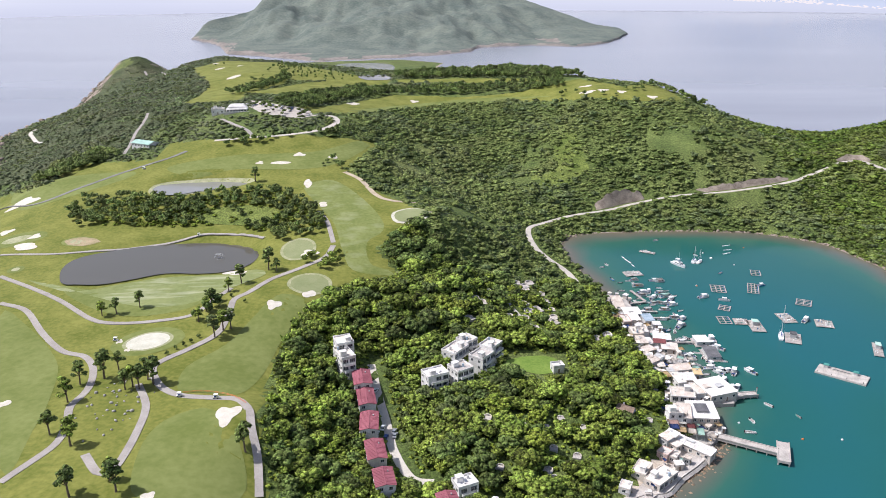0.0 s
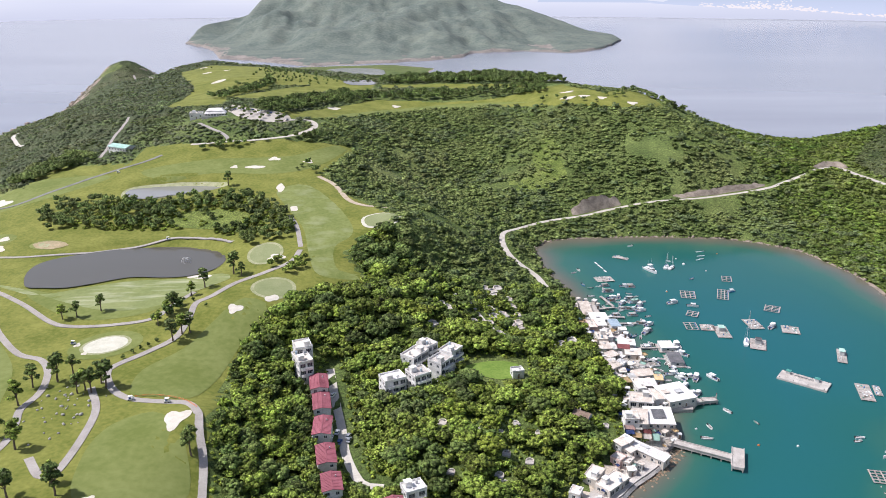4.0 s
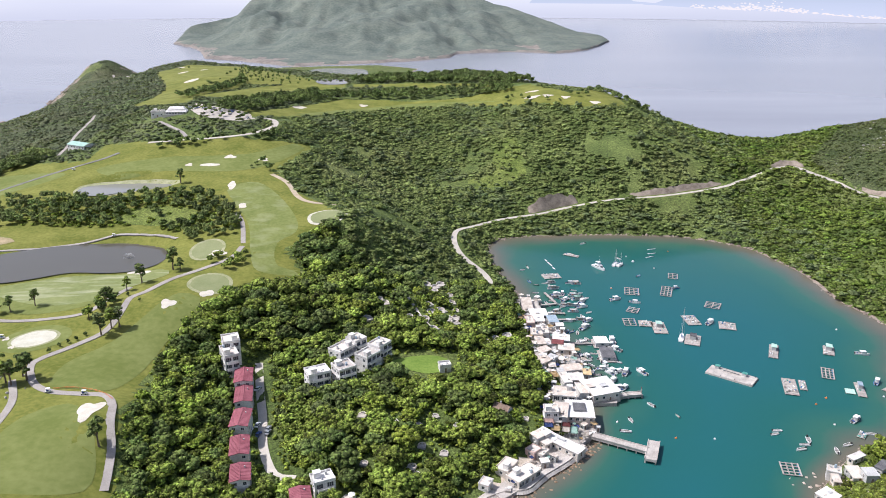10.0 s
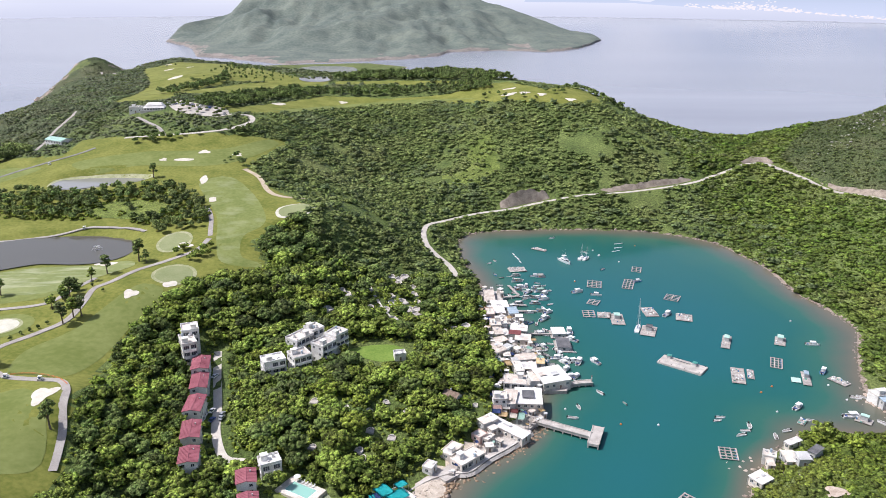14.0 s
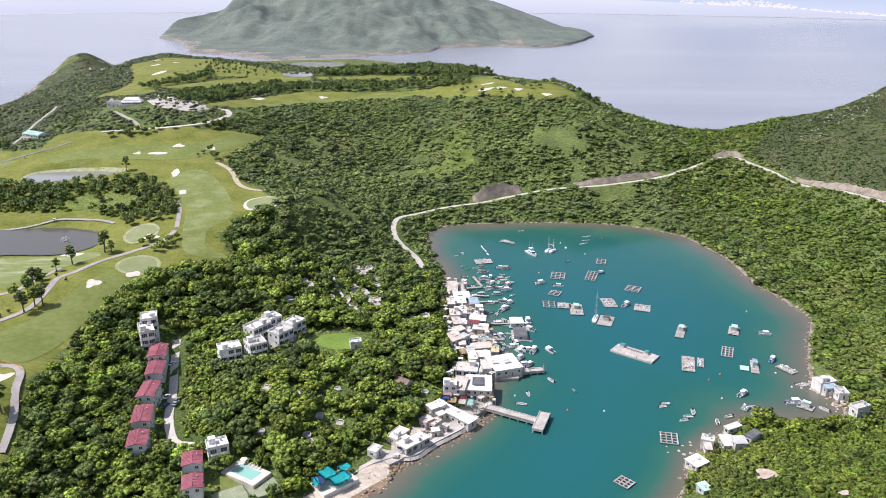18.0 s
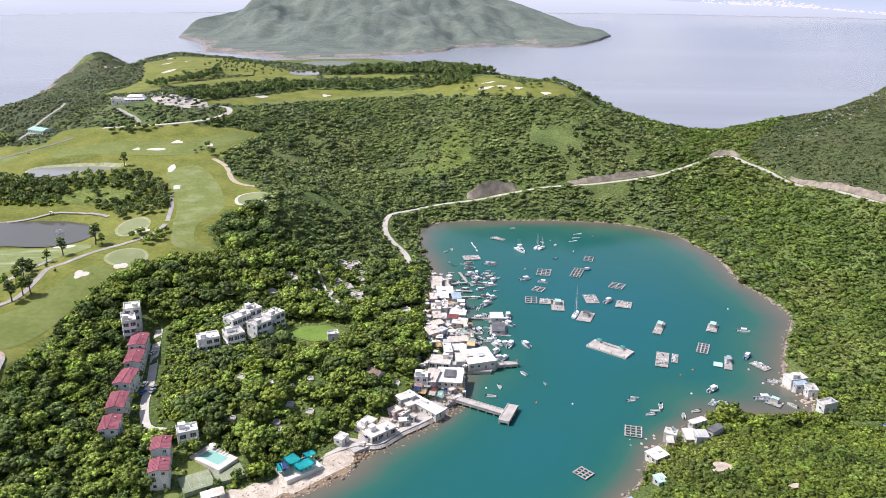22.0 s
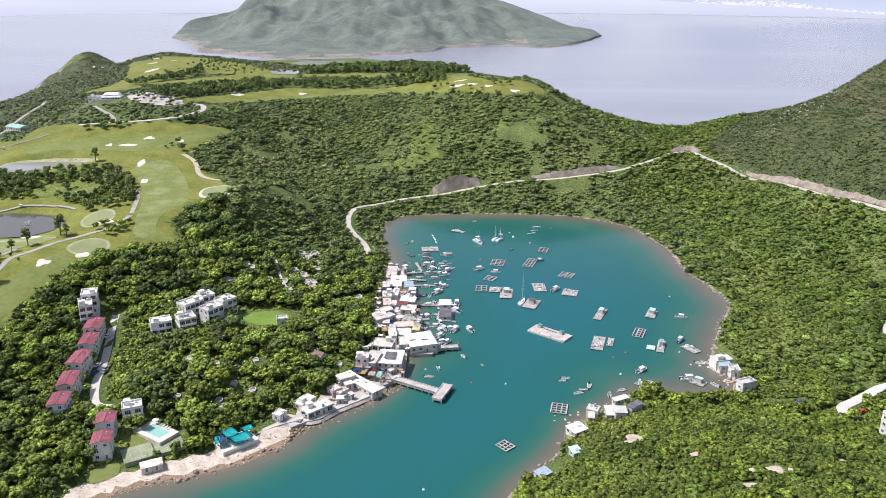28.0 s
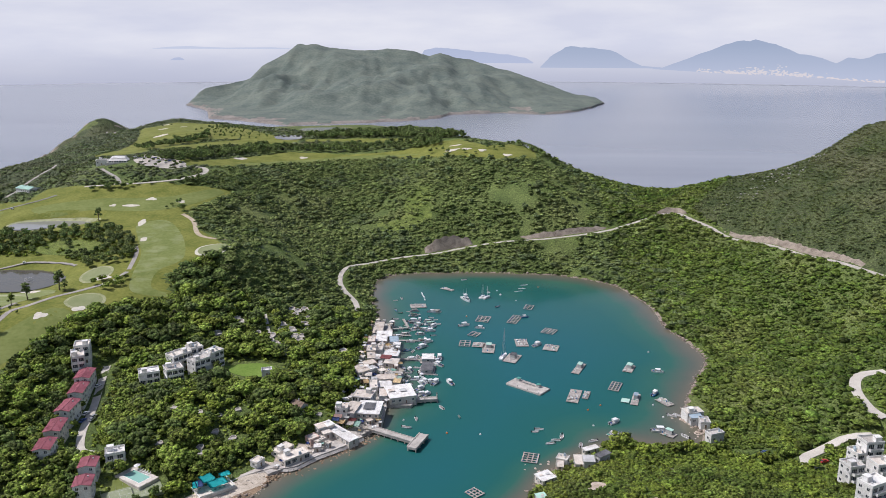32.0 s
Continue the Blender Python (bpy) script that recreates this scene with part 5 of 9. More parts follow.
octa_v = np.array([(1, 0, 0), (0, 1, 0), (-1, 0, 0), (0, -1, 0), (0, 0, 1), (.7, .7, .5), (-.7, .7, .5), (-.7, -.7, .5), (.7, -.7, .5)], float)
octa_f = np.array([(0, 5, 8), (5, 4, 8), (5, 1, 6), (5, 6, 4), (6, 2, 7), (6, 7, 4), (7, 3, 8), (7, 8, 4), (0, 1, 5), (1, 2, 6), (2, 3, 7), (3, 0, 8)])
OCTA = (octa_v, octa_f)


def canopy_crown(cards, lobes, size):
    """A broad crown of unit radius: a dome of many small leafy heads with dark gaps between them."""
    t = np.arange(lobes) * 2.39996 + prng.uniform(0, 6)
    reach = np.sqrt((np.arange(lobes) + 0.4) / lobes) * 0.86 * prng.uniform(0.82, 1.1, lobes)
    cent = np.c_[np.cos(t) * reach, np.sin(t) * reach, 0.62 * np.sqrt(np.clip(1.05 - reach ** 2, 0, 1)) - 0.12 + prng.uniform(-0.16, 0.16, lobes)]
    rad = prng.uniform(0.17, 0.34, lobes)
    heart = octa_v * (0.8, 0.8, 0.52)
    v, f, k = [heart], [octa_f], len(heart)
    for c, r in zip(cent, rad):
        q = octa_v @ Matrix.Rotation(prng.uniform(0, 6), 3, "Z").transposed()
        v.append(q * (0.8 + 0.4 * prng.rand(len(octa_v), 1)) * r * (1, 1, 0.9) + c)
        f.append(octa_f + k)
        k += len(octa_v)
    which = prng.randint(0, lobes, cards)
    d = prng.normal(size=(cards, 3))
    d[:, 2] = np.abs(d[:, 2]) * 1.1 - 0.25
    d /= np.linalg.norm(d, axis=1)[:, None]
    c = cent[which] + d * rad[which][:, None] * prng.uniform(0.9, 1.25, (cards, 1))
    nrm = d + prng.normal(size=(cards, 3)) * 0.45 + (0, 0, 0.3)
    nrm /= np.linalg.norm(nrm, axis=1)[:, None]
    a = np.cross(nrm, prng.normal(size=(cards, 3)))
    a /= np.linalg.norm(a, axis=1)[:, None]
    b = np.cross(nrm, a)
    s = size * prng.uniform(0.55, 1.3, (cards, 1))
    quad = np.stack([c - a * s, c - b * s * 0.8 + nrm * s * 0.25, c + a * s - nrm * s * 0.25, c + b * s * 0.8 + nrm * s * 0.1], 1)
    v.append(quad.reshape(-1, 3))
    i = k + np.arange(cards)[:, None] * 4
    f += [np.c_[i, i + 1, i + 2], np.c_[i, i + 2, i + 3]]
    return np.concatenate(v), np.concatenate(f)


def mini_crown(cards, size):
    """A small bush of unit radius: an uneven heart with a few leafy tufts."""
    v = octa_v * (0.74, 0.74, 0.62) * (0.72 + 0.5 * prng.rand(len(octa_v), 1))
    d = prng.normal(size=(cards, 3))
    d[:, 2] = np.abs(d[:, 2]) * 0.9
    d /= np.linalg.norm(d, axis=1)[:, None]
    c = d * (0.8, 0.8, 0.66) * prng.uniform(0.75, 1.15, (cards, 1))
    nrm = d + prng.normal(size=(cards, 3)) * 0.5 + (0, 0, 0.4)
    nrm /= np.linalg.norm(nrm, axis=1)[:, None]
    a = np.cross(nrm, prng.normal(size=(cards, 3)))
    a /= np.linalg.norm(a, axis=1)[:, None]
    b = np.cross(nrm, a)
    s = size * prng.uniform(0.6, 1.3, (cards, 1))
    quad = np.stack([c - a * s, c - b * s * 0.8 + nrm * s * 0.3, c + a * s - nrm * s * 0.3, c + b * s * 0.8 + nrm * s * 0.1], 1)
    i = len(v) + np.arange(cards)[:, None] * 4
    return np.concatenate([v, quad.reshape(-1, 3)]), np.concatenate([octa_f, np.c_[i, i + 1, i + 2], np.c_[i, i + 2, i + 3]])


CANOPY_CROWNS = [canopy_crown(190, 20, 0.078) for _ in range(9)]
WOOD_CROWNS = [canopy_crown(90, 11, 0.115) for _ in range(7)]
LOW_CROWNS = [canopy_crown(22, 5, 0.17) for _ in range(8)]
BUSH_CROWNS = [canopy_crown(40, 8, 0.15) for _ in range(8)]
TINY_CROWNS = [mini_crown(5, 0.36) for _ in range(10)]
FAR_CROWNS = [mini_crown(5, 0.36) for _ in range(8)]
HILL_CROWNS = [mini_crown(10, 0.27) for _ in range(14)]


def plant(name, crowns, places, radius, height, material, label, category="bushes", rise=0.25):
    """Joins crowns at places into one growth of plants; radius and height per plant."""
    places = np.asarray(places, float)
    n = len(places)
    if not n:
        return None
    z = HH(places[:, 0], places[:, 1])
    yaw = prng.uniform(0, math.tau, n)
    pick = prng.randint(0, len(crowns), n)
    vs, fs, ts, k = [], [], [], 0
    own = prng.normal(size=n) * 0.5
    for c, (cv, cf) in enumerate(crowns):
        m = np.where(pick == c)[0]
        if not len(m):
            continue
        co, si = np.cos(yaw[m])[:, None], np.sin(yaw[m])[:, None]
        r, hh = radius[m][:, None], height[m][:, None]
        x = (cv[:, 0] * co - cv[:, 1] * si) * r + places[m, 0:1]
        y = (cv[:, 0] * si + cv[:, 1] * co) * r + places[m, 1:2]
        zz = cv[:, 2] * hh + z[m][:, None] + hh * rise
        vs.append(np.stack([x, y, zz], 2).reshape(-1, 3))
        fs.append((cf[None] + (np.arange(len(m)) * len(cv))[:, None, None]).reshape(-1, 3) + k)
        ts.append(np.repeat(own[m], len(cv)))
        k += len(m) * len(cv)
    return fast_mesh(name, np.concatenate(vs), np.concatenate(fs), material, label, category, tone=np.concatenate(ts))


# where plants may stand
FX, FY = np.arange(-760, 720, 2.0), np.arange(100, 1640, 2.0)
RX, RY = np.meshgrid(FX, FY)
free = ground_field(RX, RY).reshape(RX.shape) > 0.25
for area in (GOLF_LOW, GOLF_STRIP, GOLF_FAR, GOLF_MID, GOLF_YOUNG, GOLF_GAP, CARPARK, LAWN, COURT, LAWN_POOL, LAWN_SOUTH):
    free &= ~inside(area, RX, RY)
free &= ~(inside(BEACH, RX, RY) & (ground_field(RX, RY).reshape(RX.shape) < 3.0))


def clear(x, y, w, d, yaw, margin=1.5):
    """Keeps a plot free of plants."""
    global free
    c, s = math.cos(radians(yaw)), math.sin(radians(yaw))
    near = (abs(RX - x) < w + d + margin) & (abs(RY - y) < w + d + margin)
    u, v = (RX - x) * c + (RY - y) * s, -(RX - x) * s + (RY - y) * c
    free &= ~(near & (abs(u) < w / 2 + margin) & (abs(v) < d / 2 + margin))


def clear_line(line, half):
    global free
    line = np.asarray(line)
    lo, hi = line.min(0) - half - 2, line.max(0) + half + 2
    near = (RX > lo[0]) & (RX < hi[0]) & (RY > lo[1]) & (RY < hi[1])
    r, _ = gap(line, RX[near], RY[near])
    free[near] &= r > half


for line, z, half in ROADS.values():
    clear_line(line, half + 1.6)
clear_line(beside(bay_line[::-1], 0.43, 0.56, 7.0), 4.0)
clear_line(beside(bay_line[::-1], 0.64, 0.88, 6.0), 2.5)
clear_line(beside(hill_line, 0.28, 0.97, 6.5), 2.8)
for table in (RED, BLOCK, FLAT, SHED, SHED_B, TINT, AWNING, POOL, PLOTS):
    for x, y, w, d, yaw, h in table:
        clear(x, y, w, d, yaw, 0.7)
clear_line(smooth_line(LANE_GRAVES, 3), 1.4)
for line in (TRACK_COAST, TRACK_CLUB, TRACK_GULLY, TRACK_HEAD):
    clear_line(smooth_line(line, 3), 3.6)
clear_line(LAWN + LAWN[:1], 4.0)
clear_line(LAWN_SOUTH + LAWN_SOUTH[:1], 2.0)
clear(46, 324, 20, 5, 0, 0)
clear(-185, 682, 52, 22, 8, 0)
for x, y in GRAVES:
    clear(x, y - 1.6, 4.4, 5.6, 0, 0.4)
clear_line([(104, 440), (108, 400), (107, 350), (112, 325), (108, 300), (98, 284)], 6.0)
clear_line([(98, 284), (86, 266), (70, 248), (56, 236)], 4.5)
clear_line([(196, 248), (212, 262), (226, 272)], 5.0)
clear_line([(182, 214), (190, 222)], 5.0)
clear_line([(280, 300), (286, 286)], 5.0)
clear_line([(294, 271), (300, 270), (309, 262)], 3.0)
OUTCROPS = [(220.8, 228.5, 4.6, 4.2), (238.3, 207, 2.4, 1.5), (250.8, 200, 1.3, 0.8), (261.5, 191.4, 4.8, 2.2), (250.5, 183, 2.2, 1.3), (284, 215.4, 1.7, 1.0), (290.3, 199.7, 1.3, 0.8), (253.8, 242.5, 1.3, 1.2)]
for x, y, a, b in OUTCROPS:
    clear(x, y, a * 1.8, b * 1.8, 0, 0.8)


def spread_out(x0, x1, y0, y1, step, area=None, chance=1.0, keep_off=None, margin=0):
    """Uneven planting, about step metres apart, on the free ground of a stretch."""
    gx, gy = np.meshgrid(np.arange(x0, x1, step), np.arange(y0, y1, step * 0.87))
    gx = gx + (np.arange(gx.shape[0]) % 2)[:, None] * step / 2 + prng.uniform(-0.42, 0.42, gx.shape) * step
    gy = gy + prng.uniform(-0.42, 0.42, gy.shape) * step
    x, y = gx.ravel(), gy.ravel()
    i, j = np.clip(((x + 760) / 2).astype(int), 0, len(FX) - 1), np.clip(((y - 100) / 2).astype(int), 0, len(FY) - 1)
    ok = free[j, i] & (prng.rand(len(x)) < chance)
    for di, dj in ((margin, 0), (-margin, 0), (0, margin), (0, -margin)) if margin else ():
        ok &= free[np.clip(j + dj, 0, len(FY) - 1), np.clip(i + di, 0, len(FX) - 1)]
    if area is not None:
        ok &= inside(area, x, y)
    if keep_off is not None:
        ok &= ~inside(keep_off, x, y)
    return np.c_[x, y][ok]


WOOD_AREA = [(-90, 130), (-72, 250), (-80, 312), (-76, 350), (-58, 384), (-22, 405), (-42, 430), (-28, 455), (-16, 468), (0, 448), (22, 438), (50, 440), (76, 450), (92, 458), (118, 420), (124, 330), (118, 300), (60, 220), (20, 190), (-10, 120)]
q = spread_out(-90, 125, 170, 505, 3.0, WOOD_AREA, 0.9)
rq = prng.uniform(0.9, 1.7, len(q))
plant("undergrowth", FAR_CROWNS, q, rq, rq * 0.9, L_FRESH, "low fresh green growth in the woodland gaps")
WOOD_KINDS = ((0.0, 0.62, L_WOOD, "dense broad-leaved woodland above the village"), (0.62, 0.82, L_DARK, "dark evergreen trees in the woodland"),
              (0.82, 0.992, L_FRESH, "fresh green trees in the woodland"), (0.992, 1.0, L_RUST, "russet leaves of a few bare-topped trees"))
big = spread_out(-90, 125, 150, 505, 6.3, WOOD_AREA, 0.9, None, 2)
small = spread_out(-90, 125, 150, 505, 4.3, WOOD_AREA, 0.95, None, 1)
apart = np.array([np.hypot(*(big - q).T).min() for q in small])
small = small[apart > 2.6]
for crowns, p, rad, flat in ((CANOPY_CROWNS, big, np.clip(prng.gamma(14.0, 0.29, len(big)), 2.7, 6.2), 0.82), (WOOD_CROWNS, small, prng.uniform(1.5, 2.9, len(small)), 0.95)):
    third = prng.rand(len(p)) * 0.75 + 0.25 * np.array([0.5 + 0.9 * noise.noise(Vector((x / 26, y / 26, 8.2))) for x, y in p])
    third = np.where((p[:, 1] > 415) & (prng.rand(len(p)) < 0.55), 0.7, third)
    top = rad * prng.uniform(0.8, 1.2, len(p)) * flat + 0.6
    for lo, hi, m, label in WOOD_KINDS:
        s = (third >= lo) & (third < hi)
        plant("woodland", crowns, p[s], rad[s], top[s], m, label, "trees", 0.62)
# taller trees close to the houses of the wood
near_house = []
for i, (x, y, w, d, yaw, h) in enumerate(RED):
    near_house += [(x - w / 2 - 4.5, y + v) for v in (-6, 0, 5)] + [(x - 2.5, y - d / 2 - 2.2), (x + w / 2 + 2.0, y - d / 2 - 1.0)]
for x, y, w, d, yaw, h in BLOCK[:9]:
    near_house += [(x + u, y - d / 2 - 5.5) for u in (-5, 0, 5)]
p = np.array(near_house) + prng.normal(size=(len(near_house), 2)) * 0.6
i, j = ((p[:, 0] + 760) / 2).astype(int), ((p[:, 1] - 100) / 2).astype(int)
p = p[free[j, i]]
rad = prng.uniform(2.0, 3.1, len(p))
half = prng.rand(len(p)) < 0.65
for s, m, label in ((half, L_WOOD, "tall green trees between the village houses"), (~half, L_DARK, "dark trees between the village houses")):
    plant("village_trees", WOOD_CROWNS, p[s], rad[s], rad[s] * 1.15, m, label, "trees", 1.25)
free &= ~(inside(GRASS_A, RX, RY) & (prng.rand(*RX.shape) < 0.6))
p = spread_out(-100, 330, 425, 860, 2.9, None, 0.98, WOOD_AREA)
open_ground = np.array([noise.fractal(Vector((x / 30, y / 30, 4.4)), 1.0, 2.0, 3) for x, y in p])
p = p[open_ground < 0.46]
rad = np.clip(prng.gamma(3.6, 0.50, len(p)), 0.8, 4.6)
third = np.array([noise.noise(Vector((x / 45, y / 45, 1.5))) + (0.36 if y < 690 - 0.9 * x else 0.0) for x, y in p]) + prng.normal(size=len(p)) * 0.16
for lo, hi, m, label in ((-9, -0.24, L_HILLDARK, "dark scrub in the gullies of the hillside"), (-0.24, 0.27, L_HILL, "green scrub over the hillside"),
                         (0.27, 9, L_HILLPALE, "light green shrubs on the hillside")):
    s = (third >= lo) & (third < hi)
    plant("hill_scrub", HILL_CROWNS, p[s], rad[s], rad[s] * prng.uniform(0.45, 0.72, s.sum()), m, label)
p = spread_out(-80, 320, 425, 800, 9.5, None, 0.85, WOOD_AREA, 1)
p = p[np.array([noise.noise(Vector((x / 34, y / 34, 9.3))) for x, y in p]) + np.where(p[:, 1] < 560, 0.25, 0.0) > -0.05]
rad = np.clip(prng.gamma(9.0, 0.31, len(p)), 1.8, 4.4)
half = prng.rand(len(p)) < 0.5
for s, m, label in ((half, L_HILLDARK, "dark trees scattered over the hillside"), (~half, L_HILL, "green trees scattered over the hillside")):
    plant("hill_trees", LOW_CROWNS, p[s], rad[s], rad[s] * prng.uniform(0.7, 1.0, s.sum()), m, label, "trees", 0.5)
p = np.concatenate([spread_out(326, 700, 215, 900, 2.9, None, 0.98), spread_out(294, 326, 300, 900, 2.9, None, 0.98)])
p = p[(p[:, 0] < 0.54 * p[:, 1] + 222) & (p[:, 1] < 800)]
rad = np.clip(prng.gamma(3.8, 0.50, len(p)), 0.8, 4.8)
upper = above_road(p[:, 0], p[:, 1])
stays = ~upper | (prng.rand(len(p)) < 0.92)
p, rad, upper = p[stays], rad[stays], upper[stays]
rad = np.where(upper, np.clip(rad * 0.72, 0.6, 2.6), rad)
third = np.array([noise.noise(Vector((x / 40, y / 40, 7.5))) for x, y in p]) - 2.5 * upper + prng.normal(size=len(p)) * 0.16
for lo, hi, m, label in ((-9, -1.2, L_DRY, "dry olive bushes on the eastern hill"), (-1.2, 0.24, L_SLOPE, "dense green scrub on the eastern slope"), (0.24, 9, L_SCRUB, "fresh bushes on the eastern slope")):
    s = (third >= lo) & (third < hi)
    plant("slope_scrub", HILL_CROWNS, p[s], rad[s], rad[s] * prng.uniform(0.5, 0.8, s.sum()), m, label)
p = np.concatenate([spread_out(160, 326, 165, 300, 2.5, None, 0.98), spread_out(326, 360, 170, 215, 2.8, None, 0.97)])
rad = np.clip(prng.gamma(4.5, 0.42, len(p)), 0.8, 4.4)
third = np.array([noise.noise(Vector((x / 22, y / 22, 3.5))) for x, y in p]) + prng.normal(size=len(p)) * 0.2
for lo, hi, m, label in ((-9, -0.22, L_SCRUB, "darker scrub on the near hillock"), (-0.22, 9, L_HILLOCK, "bright green scrub on the near hillock")):
    s = (third >= lo) & (third < hi)
    plant("hillock_scrub", LOW_CROWNS, p[s], rad[s], rad[s] * prng.uniform(0.42, 0.8, s.sum()), m, label)
p = np.concatenate([spread_out(-620, -100, 560, 1000, 4.3, None, 0.97), spread_out(-680, 150, 1000, 1500, 6.6, None, 0.95), spread_out(-100, 240, 900, 1000, 5.0)])
p = p[p[:, 0] > -0.60 * p[:, 1] - 20]
p = p[~inside(HEADTOP, p[:, 0], p[:, 1])]
rad = np.clip(prng.gamma(4.0, 0.48, len(p)), 0.9, 4.2) * np.where(p[:, 1] > 1000, 1.2, 1.0)
knoll = (p[:, 0] < -470) & (p[:, 1] > 1150)
rad = np.where(knoll, rad * 0.75, rad)
third = np.array([noise.noise(Vector((x / 50, y / 50, 6.1))) for x, y in p]) + prng.normal(size=len(p)) * 0.14
for lo, hi, m, label in ((-9, -0.32, L_HILLDARK, "dark scrub in the folds of the far headland"), (-0.32, 0.2, L_HEAD, "green scrub over the far headland"), (0.2, 9, L_DRY, "olive scrub over the far headland")):
    s = (third >= lo) & (third < hi)
    plant("headland_scrub", TINY_CROWNS, p[s], rad[s], rad[s] * prng.uniform(0.45, 0.75, s.sum()) * np.where(knoll[s], 0.6, 1.0), m, label)
# taller trees round the hillock and its clearing
p = np.array([(240, 277), (235, 272.5), (243.5, 273.5), (286.6, 276), (272, 277), (281, 272.5), (297, 291), (290, 296), (327.8, 254), (329, 244), (248, 266), (292, 262), (308, 256), (300, 255), (316, 244), (265, 272)])
rad = prng.uniform(2.8, 4.4, len(p))
rad[0] = 6.0
for s, m, label in ((np.arange(16) % 3 != 1, L_WOOD, "round green trees at the foot of the hillock"), (np.arange(16) % 3 == 1, L_FRESH, "light green trees at the foot of the hillock")):
    plant("shore_trees", WOOD_CROWNS, p[s], rad[s], rad[s] * 0.95, m, label, "trees", 0.6)
# belts of taller trees on the golf course
free[:] = ~inside(MEADOW, RX, RY) | (prng.rand(*RX.shape) < 0.15)
for line, z, half in ROADS.values():
    clear_line(line, half + 3)
for line in (PATH_NORTH, PATH_MAIN, PATH_LAKE):
    clear_line(smooth_line(line, 4), 3.0)
for belt, step, lo, hi, m, label in ((BELT_ISLAND, 9.0, 2.2, 3.6, L_DARK, "belt of dark trees between two fairways"), (BELT_ISLAND, 7.0, 1.8, 3.2, L_HILL, "green trees between two fairways"), (BELT_RIDGE, 6.5, 2.6, 4.2, L_DARK, "dark pine belt along the ridge"),
                                     (BELT_PATH, 4.6, 2.0, 3.4, L_DARK, "clump of trees beside the cart path"), (BELT_GREEN, 4.0, 1.8, 2.8, L_WOOD, "clipped green bushes beside the putting green"),
                                     (BELT_FAR, 7.0, 2.6, 4.2, L_DARK, "dark trees between the far fairways"),
                                     (BELT_REAR, 6.2, 3.0, 4.8, L_DARK, "dark trees behind the ridge fairway"), (BELT_EDGE, 5.0, 2.8, 4.6, L_HILL, "dense green trees at the edge of the fairway"),
                                     (BELT_RIM, 6.0, 2.2, 3.8, L_DARK, "dark trees at the rim of the hill"),
                                     (BELT_CLUB, 6.0, 2.2, 3.6, L_DARK, "dark trees below the clubhouse")):
    b = np.array(belt)
    p = spread_out(*(b[:, 0].min(), b[:, 0].max()), *(b[:, 1].min(), b[:, 1].max()), step, belt, 0.92)
    rad = prng.uniform(lo, hi, len(p))
    plant("tree_belt", BUSH_CROWNS, p, rad, rad * prng.uniform(1.0, 1.5, len(p)), m, label, "trees", 0.7)
p = spread_out(-220, -60, 460, 545, 4.0, BELT_ISLAND, 0.8)
rad = prng.uniform(1.4, 2.4, len(p))
plant("undergrowth", BUSH_CROWNS, p, rad, rad * 0.7, L_FRESH, "light green undergrowth below the tree belt")


p = spread_out(-262, -100, 968, 1240, 11.0, GOLF_YOUNG, 0.85)
rad = prng.uniform(1.0, 2.0, len(p))
plant("young_trees", BUSH_CROWNS, p, rad, rad * prng.uniform(1.4, 2.2, len(p)), L_DARK, "rows of young trees on brown turf", "trees", 0.9)
p = spread_out(-190, -116, 670, 758, 7.0, CARPARK, 0.5)
p = p[np.hypot(p[:, 0] + 181, p[:, 1] - 686) > 16]
rad = prng.uniform(1.4, 2.6, len(p))
plant("car_park_trees", BUSH_CROWNS, p, rad, rad * 1.1, L_DARK, "dark trees planted between the parked cars", "trees", 0.9)
p = np.array([(126, 812), (134, 795), (140, 780), (158, 776), (170, 772), (183, 790), (190, 785), (196, 800), (200, 790), (120, 800), (182, 806), (207, 818), (-345, 1250), (-352, 1230), (-300, 1290), (-88, 575), (-84, 580), (-80, 572), (-76, 566), (-72, 560), (-90, 568), (-246, 1150), (-238, 1090), (-232, 1050), (-228, 1000), (-236, 975), (-230, 965)])
rad = prng.uniform(1.6, 3.6, len(p))
plant("fairway_trees", BUSH_CROWNS, p, rad, rad * prng.uniform(0.9, 1.4, len(p)), L_DARK, "scattered dark trees round the far greens", "trees", 0.7)


